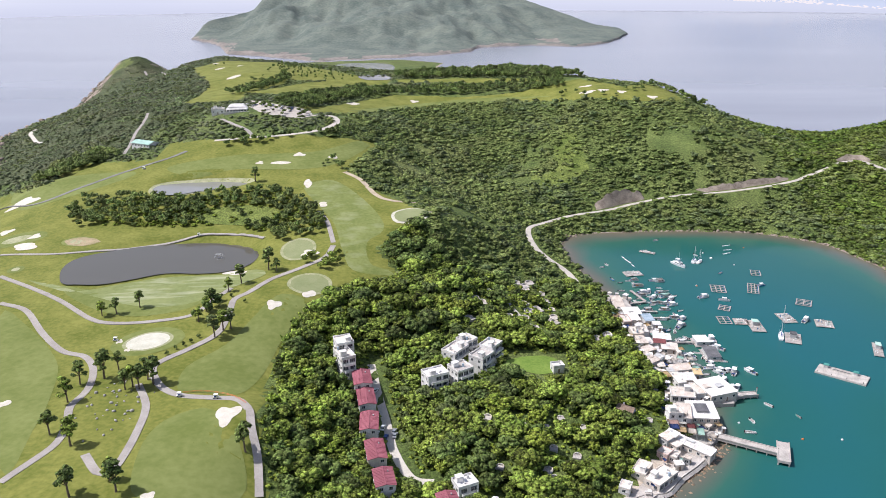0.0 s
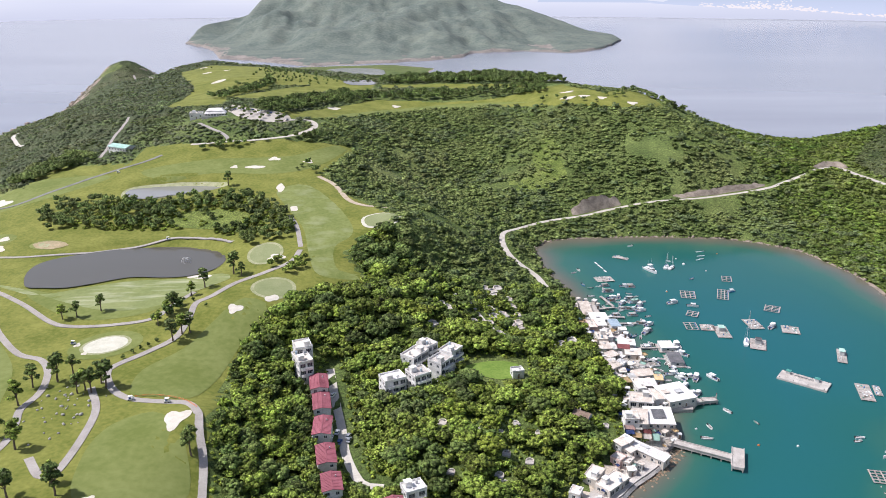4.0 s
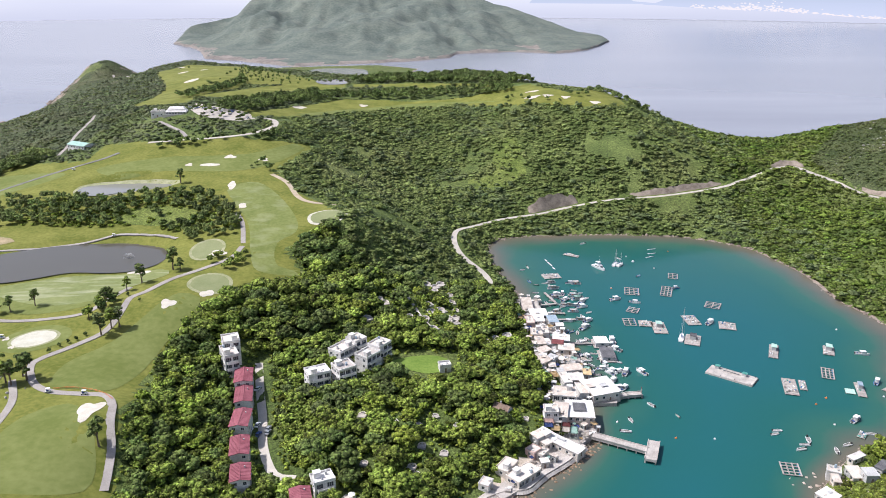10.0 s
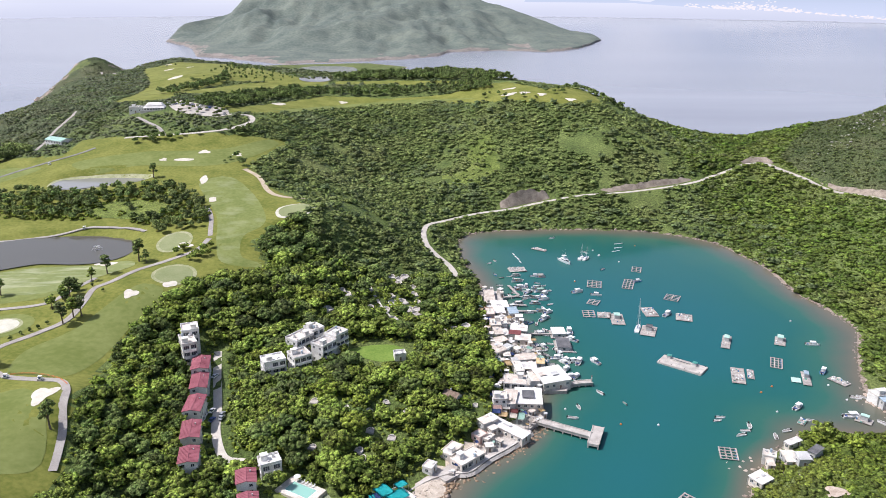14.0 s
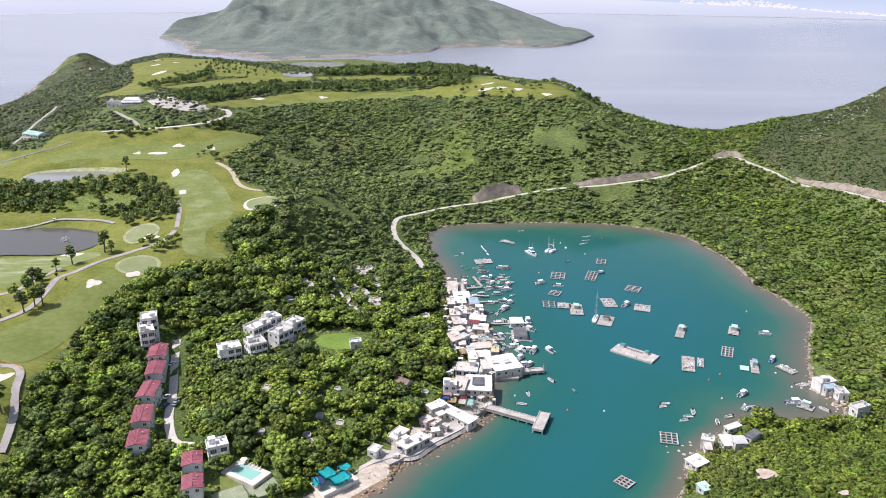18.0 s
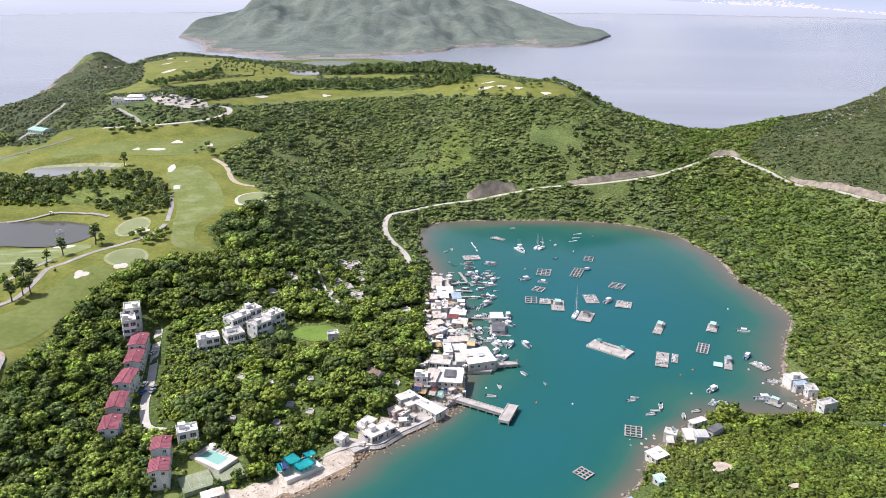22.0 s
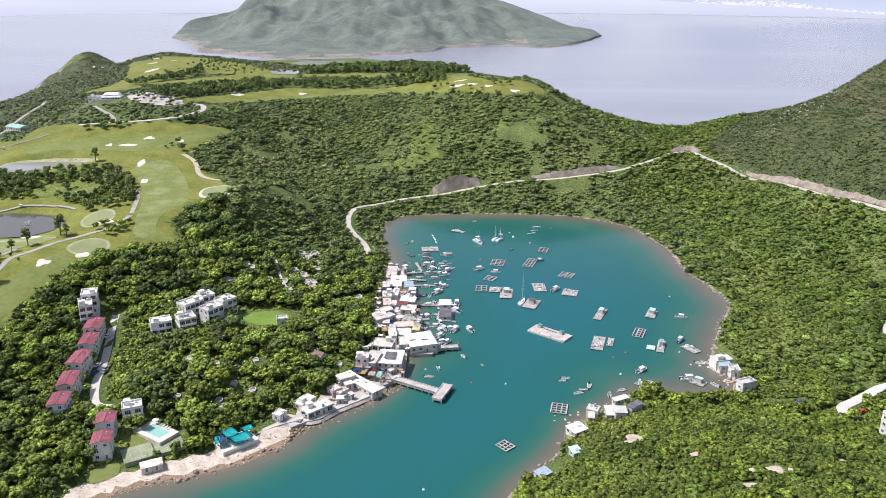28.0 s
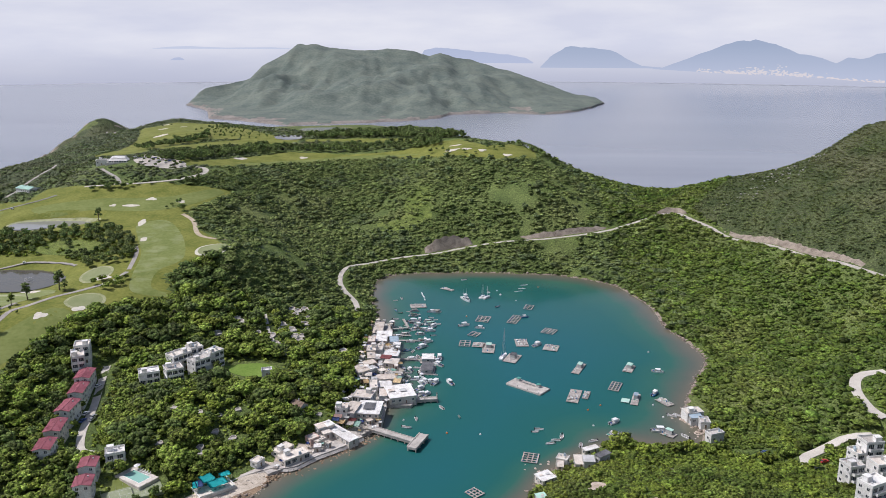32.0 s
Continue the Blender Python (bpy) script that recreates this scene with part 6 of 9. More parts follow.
def lone_tree(seed, leaves):
    """A free-standing tree: tapered leaning trunk, limbs and a gappy crown, 7 m high."""
    r = random.Random(seed)
    root = new("tree")

    def limb(name, a, b, r0, r1, k=6):
        a, b = Vector(a), Vector(b)
        ax = (b - a).normalized()
        s = ax.orthogonal().normalized()
        q = ax.cross(s)
        v = [p + (s * math.cos(i * math.tau / k) + q * math.sin(i * math.tau / k)) * rr for p, rr in ((a, r0), ((a + b) / 2 + s * 0.12, (r0 + r1) / 2), (b, r1)) for i in range(k)]
        f = [(j * k + i, j * k + (i + 1) % k, (j + 1) * k + (i + 1) % k, (j + 1) * k + i) for j in range(2) for i in range(k)]
        mesh_object(name, v, f, M_BARK, True, None, root)

    fork = (r.uniform(-0.4, 0.4), r.uniform(-0.4, 0.4), 3.0)
    limb("trunk", (0, 0, -0.6), fork, 0.30, 0.20)
    v, f, k = [], [], 0
    for i in range(8):
        t, out = i * 2.4 + r.uniform(-0.3, 0.3), r.uniform(0.9, 2.1) * (1 - 0.09 * i)
        tip = (fork[0] + math.cos(t) * out, fork[1] + math.sin(t) * out, 3.5 + 0.5 * i + r.uniform(-0.5, 0.5))
        limb("limb", fork, tip, 0.13, 0.05, 5)
        cv, cf = crown(44, 3, 0.30, -0.6, OCTA)
        v.append(cv * r.uniform(0.95, 1.5) * (1, 1, 0.85) + np.array(tip))
        f.append(cf + k)
        k += len(cv)
    me = fast_mesh("crown", np.concatenate(v), np.concatenate(f), leaves, "", "", "")
    me.parent = root
    return tagged(root, "free-standing dark green tree on the golf turf", "tree", "golf course trees")


tree_kinds = [lone_tree(3, L_DARK), lone_tree(5, L_DARK), lone_tree(9, L_WOOD)]
for i, (x, y) in enumerate(LONE_TREES):
    k = rng.uniform(0.85, 1.45)
    m = Matrix.Translation((x, y, H(x, y))) @ Matrix.Rotation(rng.uniform(0, 6), 4, "Z") @ Matrix.Scale(k, 4)
    if i < 3:
        tree_kinds[i].matrix_basis = m
    else:
        copy_thing(tree_kinds[i % 3], m)
for x, y in SHRUBS:
    cv, cf = crown(40, 3, 0.3, -0.5)
    ob = fast_mesh("shrub", cv * (0.9, 0.9, 1.3) + np.array((x, y, H(x, y) + 1.0)), cf, L_DARK, "small clipped dark green shrub in a row on the turf", "shrub", "")
    tagged(ob, group="row of shrubs")


# ---- building kit ----
def part(name, bm, material, parent, label="", smooth=False):
    me = bpy.data.meshes.new(name)
    bm.normal_update()
    bm.to_mesh(me)
    bm.free()
    for m in material if isinstance(material, (list, tuple)) else [material]:
        me.materials.append(m)
    if smooth:
        me.polygons.foreach_set("use_smooth", np.ones(len(me.polygons), bool))
    ob = new(name, me)
    ob.parent = parent
    if label:
        ob["label"] = label
    return ob


def box(bm, x0, y0, z0, x1, y1, z1, mi=0):
    v = [bm.verts.new(p) for p in ((x0, y0, z0), (x1, y0, z0), (x1, y1, z0), (x0, y1, z0), (x0, y0, z1), (x1, y0, z1), (x1, y1, z1), (x0, y1, z1))]
    for q in ((3, 2, 1, 0), (4, 5, 6, 7), (0, 1, 5, 4), (1, 2, 6, 5), (2, 3, 7, 6), (3, 0, 4, 7)):
        bm.faces.new([v[i] for i in q]).material_index = mi
    return bm


def boxes(*rows):
    bm = bmesh.new()
    for r in rows:
        box(bm, *r)
    return bm


def tube(bm, x, y, z0, z1, r, k=8, r1=None, mi=0):
    r1 = r if r1 is None else r1
    a = [bm.verts.new((x + r * math.cos(i * math.tau / k), y + r * math.sin(i * math.tau / k), z0)) for i in range(k)]
    b = [bm.verts.new((x + r1 * math.cos(i * math.tau / k), y + r1 * math.sin(i * math.tau / k), z1)) for i in range(k)]
    for i in range(k):
        bm.faces.new((a[i], a[(i + 1) % k], b[(i + 1) % k], b[i])).material_index = mi
    bm.faces.new(b).material_index = mi
    bm.faces.new(a[::-1]).material_index = mi
    return bm


def beam(bm, a, b, r):
    """A square bar between two points."""
    a, b = Vector(a), Vector(b)
    ax = (b - a).normalized()
    s = ax.orthogonal().normalized() * r
    q = ax.cross(s)
    v = [bm.verts.new(p + i) for p in (a, b) for i in (s + q, q - s, -s - q, s - q)]
    for f in ((0, 1, 2, 3), (7, 6, 5, 4), (0, 4, 5, 1), (1, 5, 6, 2), (2, 6, 7, 3), (3, 7, 4, 0)):
        bm.faces.new([v[i] for i in f])
    return bm


def share(ob, parent, m):
    """Another piece on the same mesh."""
    o = bpy.data.objects.new(ob.name.split(".")[0], ob.data)
    scene.collection.objects.link(o)
    o.parent, o.matrix_basis = parent, m
    return o


def place(x, y, z, yaw):
    return Matrix.Translation((x, y, z)) @ Matrix.Rotation(radians(yaw), 4, "Z")


def glass_mat(name, col):
    m = bpy.data.materials.new(name)
    m.use_nodes = True
    b = m.node_tree.nodes["Principled BSDF"]
    b.inputs["Base Color"].default_value = (*col, 1)
    b.inputs["Roughness"].default_value, b.inputs["Specular IOR Level"].default_value = 0.08, 0.7
    return m


M_WHITE = mat("white_render", (0.56, 0.54, 0.50), (0.83, 0.82, 0.79), 4.0, 0.85, 0.5, 0.05, random_tint=0.07)
M_CREAM = mat("cream_render", (0.55, 0.49, 0.42), (0.76, 0.70, 0.62), 4.0, 0.85, 0.5, 0.05, random_tint=0.08)
M_GREY = mat("grey_render", (0.40, 0.40, 0.39), (0.60, 0.60, 0.58), 4.0, 0.88, 0.4, 0.08, random_tint=0.1)
M_PINK = mat("pink_render", (0.46, 0.31, 0.27), (0.60, 0.44, 0.39), 4.0, 0.85, 0.4, random_tint=0.08)
M_REDROOF = mat("red_roof_tiles", (0.235, 0.070, 0.088), (0.35, 0.125, 0.148), 4.0, 0.75, 0.35, 0.3, random_tint=0.1)
M_METAL = mat("white_sheet_roof", (0.52, 0.49, 0.45), (0.85, 0.84, 0.81), 3.0, 0.6, 0.35, 0.05, random_tint=0.09)
M_RUSTY = mat("stained_sheet_roof", (0.46, 0.38, 0.31), (0.74, 0.68, 0.60), 2.5, 0.7, 0.3, 0.08, random_tint=0.1)
M_DARKROOF = mat("grey_roof_felt", (0.085, 0.085, 0.09), (0.17, 0.17, 0.175), 3.0, 0.85, 0.4, random_tint=0.15)
M_MAROON = mat("maroon_roof", (0.16, 0.05, 0.05), (0.26, 0.09, 0.085), 3.0, 0.75, 0.4)
M_BROWNROOF = mat("brown_roof", (0.17, 0.12, 0.09), (0.32, 0.24, 0.18), 2.0, 0.85, 0.3)
M_TURQ = mat("turquoise_canvas", (0.02, 0.42, 0.44), (0.05, 0.58, 0.58), 2.0, 0.7, 0.3)
M_NAVY = mat("blue_canvas", (0.04, 0.07, 0.19), (0.08, 0.12, 0.30), 2.0, 0.75, 0.3)
M_MINT = mat("mint_roof", (0.36, 0.56, 0.47), (0.52, 0.70, 0.61), 2.0, 0.7, 0.3)
M_YELLOW = mat("tan_canvas", (0.52, 0.38, 0.19), (0.70, 0.54, 0.32), 2.0, 0.75, 0.3)
M_CONC = mat("weathered_concrete", (0.34, 0.31, 0.28), (0.58, 0.54, 0.49), 4.0, 0.92, 0.4, 0.2, random_tint=0.08)
M_PLANK = mat("grey_planks", (0.26, 0.235, 0.21), (0.48, 0.44, 0.40), 1.5, 0.85, 0.2, 0.2, random_tint=0.15)
M_BLUEGREY = mat("blue_grey_roof", (0.24, 0.32, 0.38), (0.40, 0.48, 0.54), 2.0, 0.7, 0.3)
M_GLASS = glass_mat("window_glass", (0.035, 0.045, 0.055))
M_STEEL = mat("steel", (0.42, 0.43, 0.44), (0.6, 0.6, 0.6), 0.5, 0.4, 0.1, metal=0.7)
M_RUBBER = mat("black_rubber", (0.02, 0.02, 0.02), (0.045, 0.045, 0.045), 0.4, 0.8)
M_GEL = mat("white_gelcoat", (0.72, 0.72, 0.70), (0.86, 0.86, 0.85), 1.5, 0.35, 0.2, spec=0.5, random_tint=0.08)
M_GELBLUE = mat("blue_gelcoat", (0.03, 0.16, 0.34), (0.06, 0.26, 0.48), 1.5, 0.4, 0.2, spec=0.5, random_tint=0.2)
M_GELGREEN = mat("green_gelcoat", (0.05, 0.22, 0.18), (0.10, 0.34, 0.28), 1.5, 0.4, 0.2, spec=0.5)
M_BOATFLOOR = mat("boat_floor", (0.28, 0.27, 0.26), (0.50, 0.48, 0.45), 0.8, 0.8, 0.15)
M_BARREL = mat("blue_plastic", (0.02, 0.10, 0.26), (0.04, 0.17, 0.38), 0.6, 0.5, 0.1)
M_FOAM = mat("white_float", (0.66, 0.66, 0.63), (0.82, 0.82, 0.80), 0.6, 0.7, 0.1)
M_ORANGE = mat("orange_plastic", (0.50, 0.13, 0.03), (0.66, 0.22, 0.06), 0.6, 0.5, 0.1)

# ---- shared window and door pieces ----
stock = new("stock")
def frame_mesh(xs, zs, y0, y1):
    """A window frame in one piece: cuts across and up; every second cell is an opening."""
    bm = bmesh.new()
    vs = {(i, j, k): bm.verts.new((x, y, z)) for i, x in enumerate(xs) for j, z in enumerate(zs) for k, y in enumerate((y0, y1))}
    solid = lambda i, j: 0 <= i < len(xs) - 1 and 0 <= j < len(zs) - 1 and not (i % 2 and j % 2)
    for i in range(len(xs) - 1):
        for j in range(len(zs) - 1):
            if not solid(i, j):
                continue
            bm.faces.new([vs[q] for q in ((i, j, 0), (i + 1, j, 0), (i + 1, j + 1, 0), (i, j + 1, 0))])
            bm.faces.new([vs[q] for q in ((i, j, 1), (i, j + 1, 1), (i + 1, j + 1, 1), (i + 1, j, 1))])
            for di, dj, a, b in ((-1, 0, (i, j + 1), (i, j)), (1, 0, (i + 1, j), (i + 1, j + 1)), (0, -1, (i, j), (i + 1, j)), (0, 1, (i + 1, j + 1), (i, j + 1))):
                if not solid(i + di, j + dj):
                    bm.faces.new([vs[q] for q in ((*b, 0), (*a, 0), (*a, 1), (*b, 1))])
    bmesh.ops.recalc_face_normals(bm, faces=bm.faces[:])
    return bm


WINDOW = part("window", frame_mesh((-0.72, -0.6, -0.04, 0.04, 0.6, 0.72), (-0.72, -0.6, 0.6, 0.72), -0.07, 0.02), M_WHITE, stock)
PANE = part("pane", boxes((-0.6, -0.02, -0.6, 0.6, 0.01, 0.6)), M_GLASS, stock)
WIDE = part("window", frame_mesh((-1.25, -1.15, -0.4, -0.32, 0.32, 0.4, 1.15, 1.25), (-1.0, -0.9, 0.9, 1.0), -0.07, 0.02), M_GREY, stock)
WIDE_PANE = part("pane", boxes((-1.15, -0.02, -0.9, 1.15, 0.01, 0.9)), M_GLASS, stock)
DOOR = part("door", boxes((-0.55, -0.07, 0, 0.55, 0.07, 2.15, 0), (-0.45, -0.09, 0.05, 0.45, -0.05, 2.05, 1)), [M_WHITE, M_BROWNROOF], stock)
AIRCON = part("air_conditioner", boxes((-0.4, -0.38, -0.28, 0.4, 0.0, 0.28), (-0.28, -0.4, -0.2, 0.28, -0.38, 0.2)), M_GREY, stock)


def facade(root, w, d, h, floors, r, wide=False, sides=(0, 1, 2, 3)):
    """Windows and a door on the four sides of a block, storey by storey."""
    for side in sides:
        span = w if side in (0, 2) else d
        k = max(1, int(span / 2.9))
        for fl in range(floors):
            z = h * (fl + 0.55) / floors
            for i in range(k):
                u = (i + 0.5) / k * span - span / 2
                m = Matrix.Rotation(side * math.pi / 2, 4, "Z") @ Matrix.Translation((u, -(d if side in (0, 2) else w) / 2 - 0.03, z))
                if fl == 0 and i == k // 2 and side == 0:
                    share(DOOR, root, m @ Matrix.Translation((0, 0, 0.05 - z)))
                    continue
                if r.random() < 0.12:
                    continue
                broad = wide and side == 0
                share(WIDE_PANE if broad else PANE, share(WIDE if broad else WINDOW, root, m), Matrix.Identity(4))
                if r.random() < 0.25:
                    share(AIRCON, root, m @ Matrix.Translation((1.05 if u < span / 2 - 1.6 else -1.05, -0.02, -0.45)))


def base_z(x, y, w, d, yaw, low=1.7):
    c, s = math.cos(radians(yaw)), math.sin(radians(yaw))
    z = [H(x + c * a - s * b, y + s * a + c * b) for a in (-w / 2, w / 2) for b in (-d / 2, d / 2)]
    return max(sum(z) / 4, low)


def parapet(bm, w, d, z, t=0.22, h=0.85):
    box(bm, -w / 2, -d / 2, z, w / 2, -d / 2 + t, z + h)
    box(bm, -w / 2, d / 2 - t, z, w / 2, d / 2, z + h)
    box(bm, -w / 2, -d / 2 + t, z, -w / 2 + t, d / 2 - t, z + h)
    box(bm, w / 2 - t, -d / 2 + t, z, w / 2, d / 2 - t, z + h)


def roof_clutter(root, w, d, z, r, rich=True):
    """Stair head, water tanks and cooling units on a flat roof."""
    sx, sy = r.choice((-1, 1)) * w * 0.22, r.choice((-1, 1)) * d * 0.2
    if min(w, d) > 5:
        part("stair_head", boxes((sx - 1.3, sy - 1.1, z, sx + 1.3, sy + 1.1, z + 2.2), (sx - 1.5, sy - 1.3, z + 2.2, sx + 1.5, sy + 1.3, z + 2.38)), M_WHITE, root)
    for _ in range(r.randint(1, 3) if rich else 1):
        x, y = r.uniform(-0.36, 0.36) * w, r.uniform(-0.36, 0.36) * d
        if abs(x - sx) < 2 and abs(y - sy) < 2:
            continue
        bm = bmesh.new()
        tube(bm, x, y, z + 0.35, z + 1.45, 0.5, 10)
        tube(bm, x, y, z + 1.45, z + 1.62, 0.5, 10, 0.16)
        box(bm, x - 0.45, y - 0.45, z, x + 0.45, y + 0.45, z + 0.35)
        part("water_tank", bm, r.choice((M_STEEL, M_GREY, M_BLUEGREY)), root)
    for _ in range(r.randint(1, 3)):
        x, y = r.uniform(-0.38, 0.38) * w, r.uniform(-0.38, 0.38) * d
        share(AIRCON, root, Matrix.Translation((x, y, z + 0.32)) @ Matrix.Rotation(r.uniform(0, 6), 4, "Z"))


def flat_house(x, y, w, d, yaw, h, seed, wall=None, label="", group="", balconies=False, rich=True):
    r = random.Random(seed)
    w, d = max(w, 3.0), max(d, 3.0)
    z = base_z(x, y, w, d, yaw)
    root = new("house")
    root.matrix_basis = place(x, y, z, yaw)
    wall = wall or r.choice((M_WHITE, M_WHITE, M_CREAM))
    floors = max(1, round(h / 3.1))
    bm = boxes((-w / 2, -d / 2, -2.5, w / 2, d / 2, h - 0.25))
    for fl in range(1, floors):
        zz = h * fl / floors
        box(bm, -w / 2 - 0.08, -d / 2 - 0.08, zz - 0.12, w / 2 + 0.08, d / 2 + 0.08, zz + 0.12)
    part("wall", bm, wall, root)
    bm = boxes((-w / 2 - 0.12, -d / 2 - 0.12, h - 0.25, w / 2 + 0.12, d / 2 + 0.12, h))
    part("roof_slab", bm, r.choice((M_CONC, M_CREAM, M_METAL)) if group != "waterfront houses" else r.choice((M_RUSTY, M_CREAM)), root)
    bm = bmesh.new()
    parapet(bm, w + 0.2, d + 0.2, h, 0.22, 0.32 if group == "waterfront houses" else 0.85)
    part("parapet", bm, wall, root)
    facade(root, w, d, h, floors, r, balconies)
    if balconies:
        for fl in range(1, floors):
            zz = h * fl / floors
            part("balcony", boxes((-w * 0.38, -d / 2 - 1.5, zz - 0.1, w * 0.38, -d / 2 - 0.09, zz + 0.08), (-w * 0.38, -d / 2 - 1.5, zz + 0.08, w * 0.38, -d / 2 - 1.38, zz + 1.0),
                                   (-w * 0.38, -d / 2 - 1.38, zz + 0.08, -w * 0.38 + 0.12, -d / 2 - 0.09, zz + 1.0), (w * 0.38 - 0.12, -d / 2 - 1.38, zz + 0.08, w * 0.38, -d / 2 - 0.09, zz + 1.0)), wall, root)
    roof_clutter(root, w, d, h, r, rich)
    return tagged(root, label, "house", group)


def ribbed(span, a, b, along_y):
    """One sheet of roofing with upstanding ribs, sloping from a to b (offset, height), span wide."""
    k = max(3, int(span / 0.85))
    prof = []
    for i in range(k):
        u = -span / 2 + span * i / k
        prof += [(u, 0.09), (u + 0.09, 0.09), (u + 0.1, 0.0), (u + span / k - 0.01, 0.0)]
    prof.append((span / 2, 0.09))
    bm = bmesh.new()
    rows = []
    for o, z in (a, b):
        for lift in (0.12, None):
            rows.append([bm.verts.new((o, u, z + (lift + q if lift is not None else 0)) if along_y else (u, o, z + (lift + q if lift is not None else 0))) for u, q in prof])
    ta, la, tb, lb = rows
    n = len(prof)
    for i in range(n - 1):
        bm.faces.new((ta[i], ta[i + 1], tb[i + 1], tb[i]))
        bm.faces.new((la[i], lb[i], lb[i + 1], la[i + 1]))
        bm.faces.new((la[i], la[i + 1], ta[i + 1], ta[i]))
        bm.faces.new((lb[i + 1], lb[i], tb[i], tb[i + 1]))
    bm.faces.new((la[0], ta[0], tb[0], lb[0]))
    bm.faces.new((la[-1], lb[-1], tb[-1], ta[-1]))
    bmesh.ops.recalc_face_normals(bm, faces=bm.faces[:])
    return bm


def gable_house(x, y, w, d, yaw, h, seed, roof, wall, label, group="", pitch=0.20, low=1.7):
    """A house under a ridged roof that runs along its depth, with ribs down the slopes."""
    r = random.Random(seed)
    z = base_z(x, y, w, d, yaw, low)
    root = new("house")
    root.matrix_basis = place(x, y, z, yaw)
    rise, eave, e = w * pitch / 2, h - w * pitch / 2, 0.45
    bm = boxes((-w / 2, -d / 2, -2.5, w / 2, d / 2, eave))
    for yy in (-d / 2, d / 2):
        v = [bm.verts.new(p) for p in ((-w / 2, yy, eave), (w / 2, yy, eave), (0, yy, h - 0.02))]
        bm.faces.new(v if yy < 0 else v[::-1])
    part("wall", bm, wall, root)
    for s in (-1, 1):
        a, b = (0, h + 0.12), (s * (w / 2 + e), eave - e * pitch + 0.12)
        bm = ribbed(d + 2 * e, (a[0], a[1]), (b[0], b[1]), True)
        part("roof", bm, roof, root)
    part("ridge_cap", boxes((-0.22, -d / 2 - e, h + 0.2, 0.22, d / 2 + e, h + 0.36)), roof, root)
    facade(root, w, d, eave, max(1, round(eave / 3.0)), r)
    part("chimney_vent", boxes((w * 0.2, d * 0.2, eave, w * 0.2 + 0.5, d * 0.2 + 0.5, h + 0.55)), M_GREY, root)
    return tagged(root, label, "house", group)


def shed(x, y, w, d, yaw, h, seed, roof, wall, label, group="", low=1.7, over_water=False):
    """A low building under a gently sloping sheet roof with upstanding ribs, open or walled below."""
    r = random.Random(seed)
    z = base_z(x, y, w, d, yaw, low)
    root = new("shed")
    root.matrix_basis = place(x, y, z, yaw)
    drop = min(0.9, d * 0.07)
    bm = ribbed(w, (-d / 2, h - drop), (d / 2, h), False)
    part("roof", bm, roof, root)
    for i in range(r.randint(0, 2)):
        xx, yy = r.uniform(-0.35, 0.35) * w, r.uniform(-0.35, 0.35) * d
        part("patch_sheet", boxes((xx - w * 0.12, yy - d * 0.12, h + 0.16, xx + w * 0.12, yy + d * 0.1, h + 0.22)), r.choice((M_RUSTY, M_GREY, M_METAL)), root)
    part("wall", boxes((-w / 2 + 0.35, -d / 2 + 0.35, -2.5 if not over_water else -0.3, w / 2 - 0.35, d / 2 - 0.35, h - drop - 0.05)), wall, root)
    facade(root, w - 0.7, d - 0.7, h - drop - 0.1, max(1, round(h / 3.4)), r)
    for sx in (-1, 1):
        for sy in (-1, 1):
            bm = bmesh.new()
            tube(bm, sx * (w / 2 - 0.15), sy * (d / 2 - 0.15), -2.5, h - drop - 0.02, 0.08, 6)
            part("post", bm, M_STEEL, root)
    return tagged(root, label, "building", group)


def awning(x, y, w, d, yaw, h, cloth, label, group="canvas awnings"):
    """A taut canvas roof that sags a little between four poles."""
    z = base_z(x, y, w, d, yaw, 1.8)
    root = new("awning")
    root.matrix_basis = place(x, y, z, yaw)
    bm = bmesh.new()
    n = 7
    grid = [[bm.verts.new(((i / (n - 1) - 0.5) * w, (j / (n - 1) - 0.5) * d, h - 0.25 * math.sin(i / (n - 1) * math.pi) * math.sin(j / (n - 1) * math.pi) + 0.35 * (j / (n - 1)))) for i in range(n)] for j in range(n)]
    for j in range(n - 1):
        for i in range(n - 1):
            bm.faces.new((grid[j][i], grid[j][i + 1], grid[j + 1][i + 1], grid[j + 1][i]))
    bmesh.ops.solidify(bm, geom=bm.faces[:], thickness=0.05)
    part("canopy", bm, cloth, root, "", True)
    for sx in (-1, 1):
        for sy in (-1, 1):
            bm = bmesh.new()
            tube(bm, sx * (w / 2 - 0.1), sy * (d / 2 - 0.1), -1.5, h + (0.32 if sy > 0 else -0.03), 0.06, 6)
            part("pole", bm, M_STEEL, root)
    for i in range(max(1, int(w / 2))):
        xx = (i + 0.5) / max(1, int(w / 2)) * w - w / 2
        bm = boxes((xx - 0.5, -0.5, 0.66, xx + 0.5, 0.5, 0.74))
        tube(bm, xx, 0, 0, 0.66, 0.08, 6)
        part("table", bm, M_PLANK, root)
    return tagged(root, label, "awning", group)


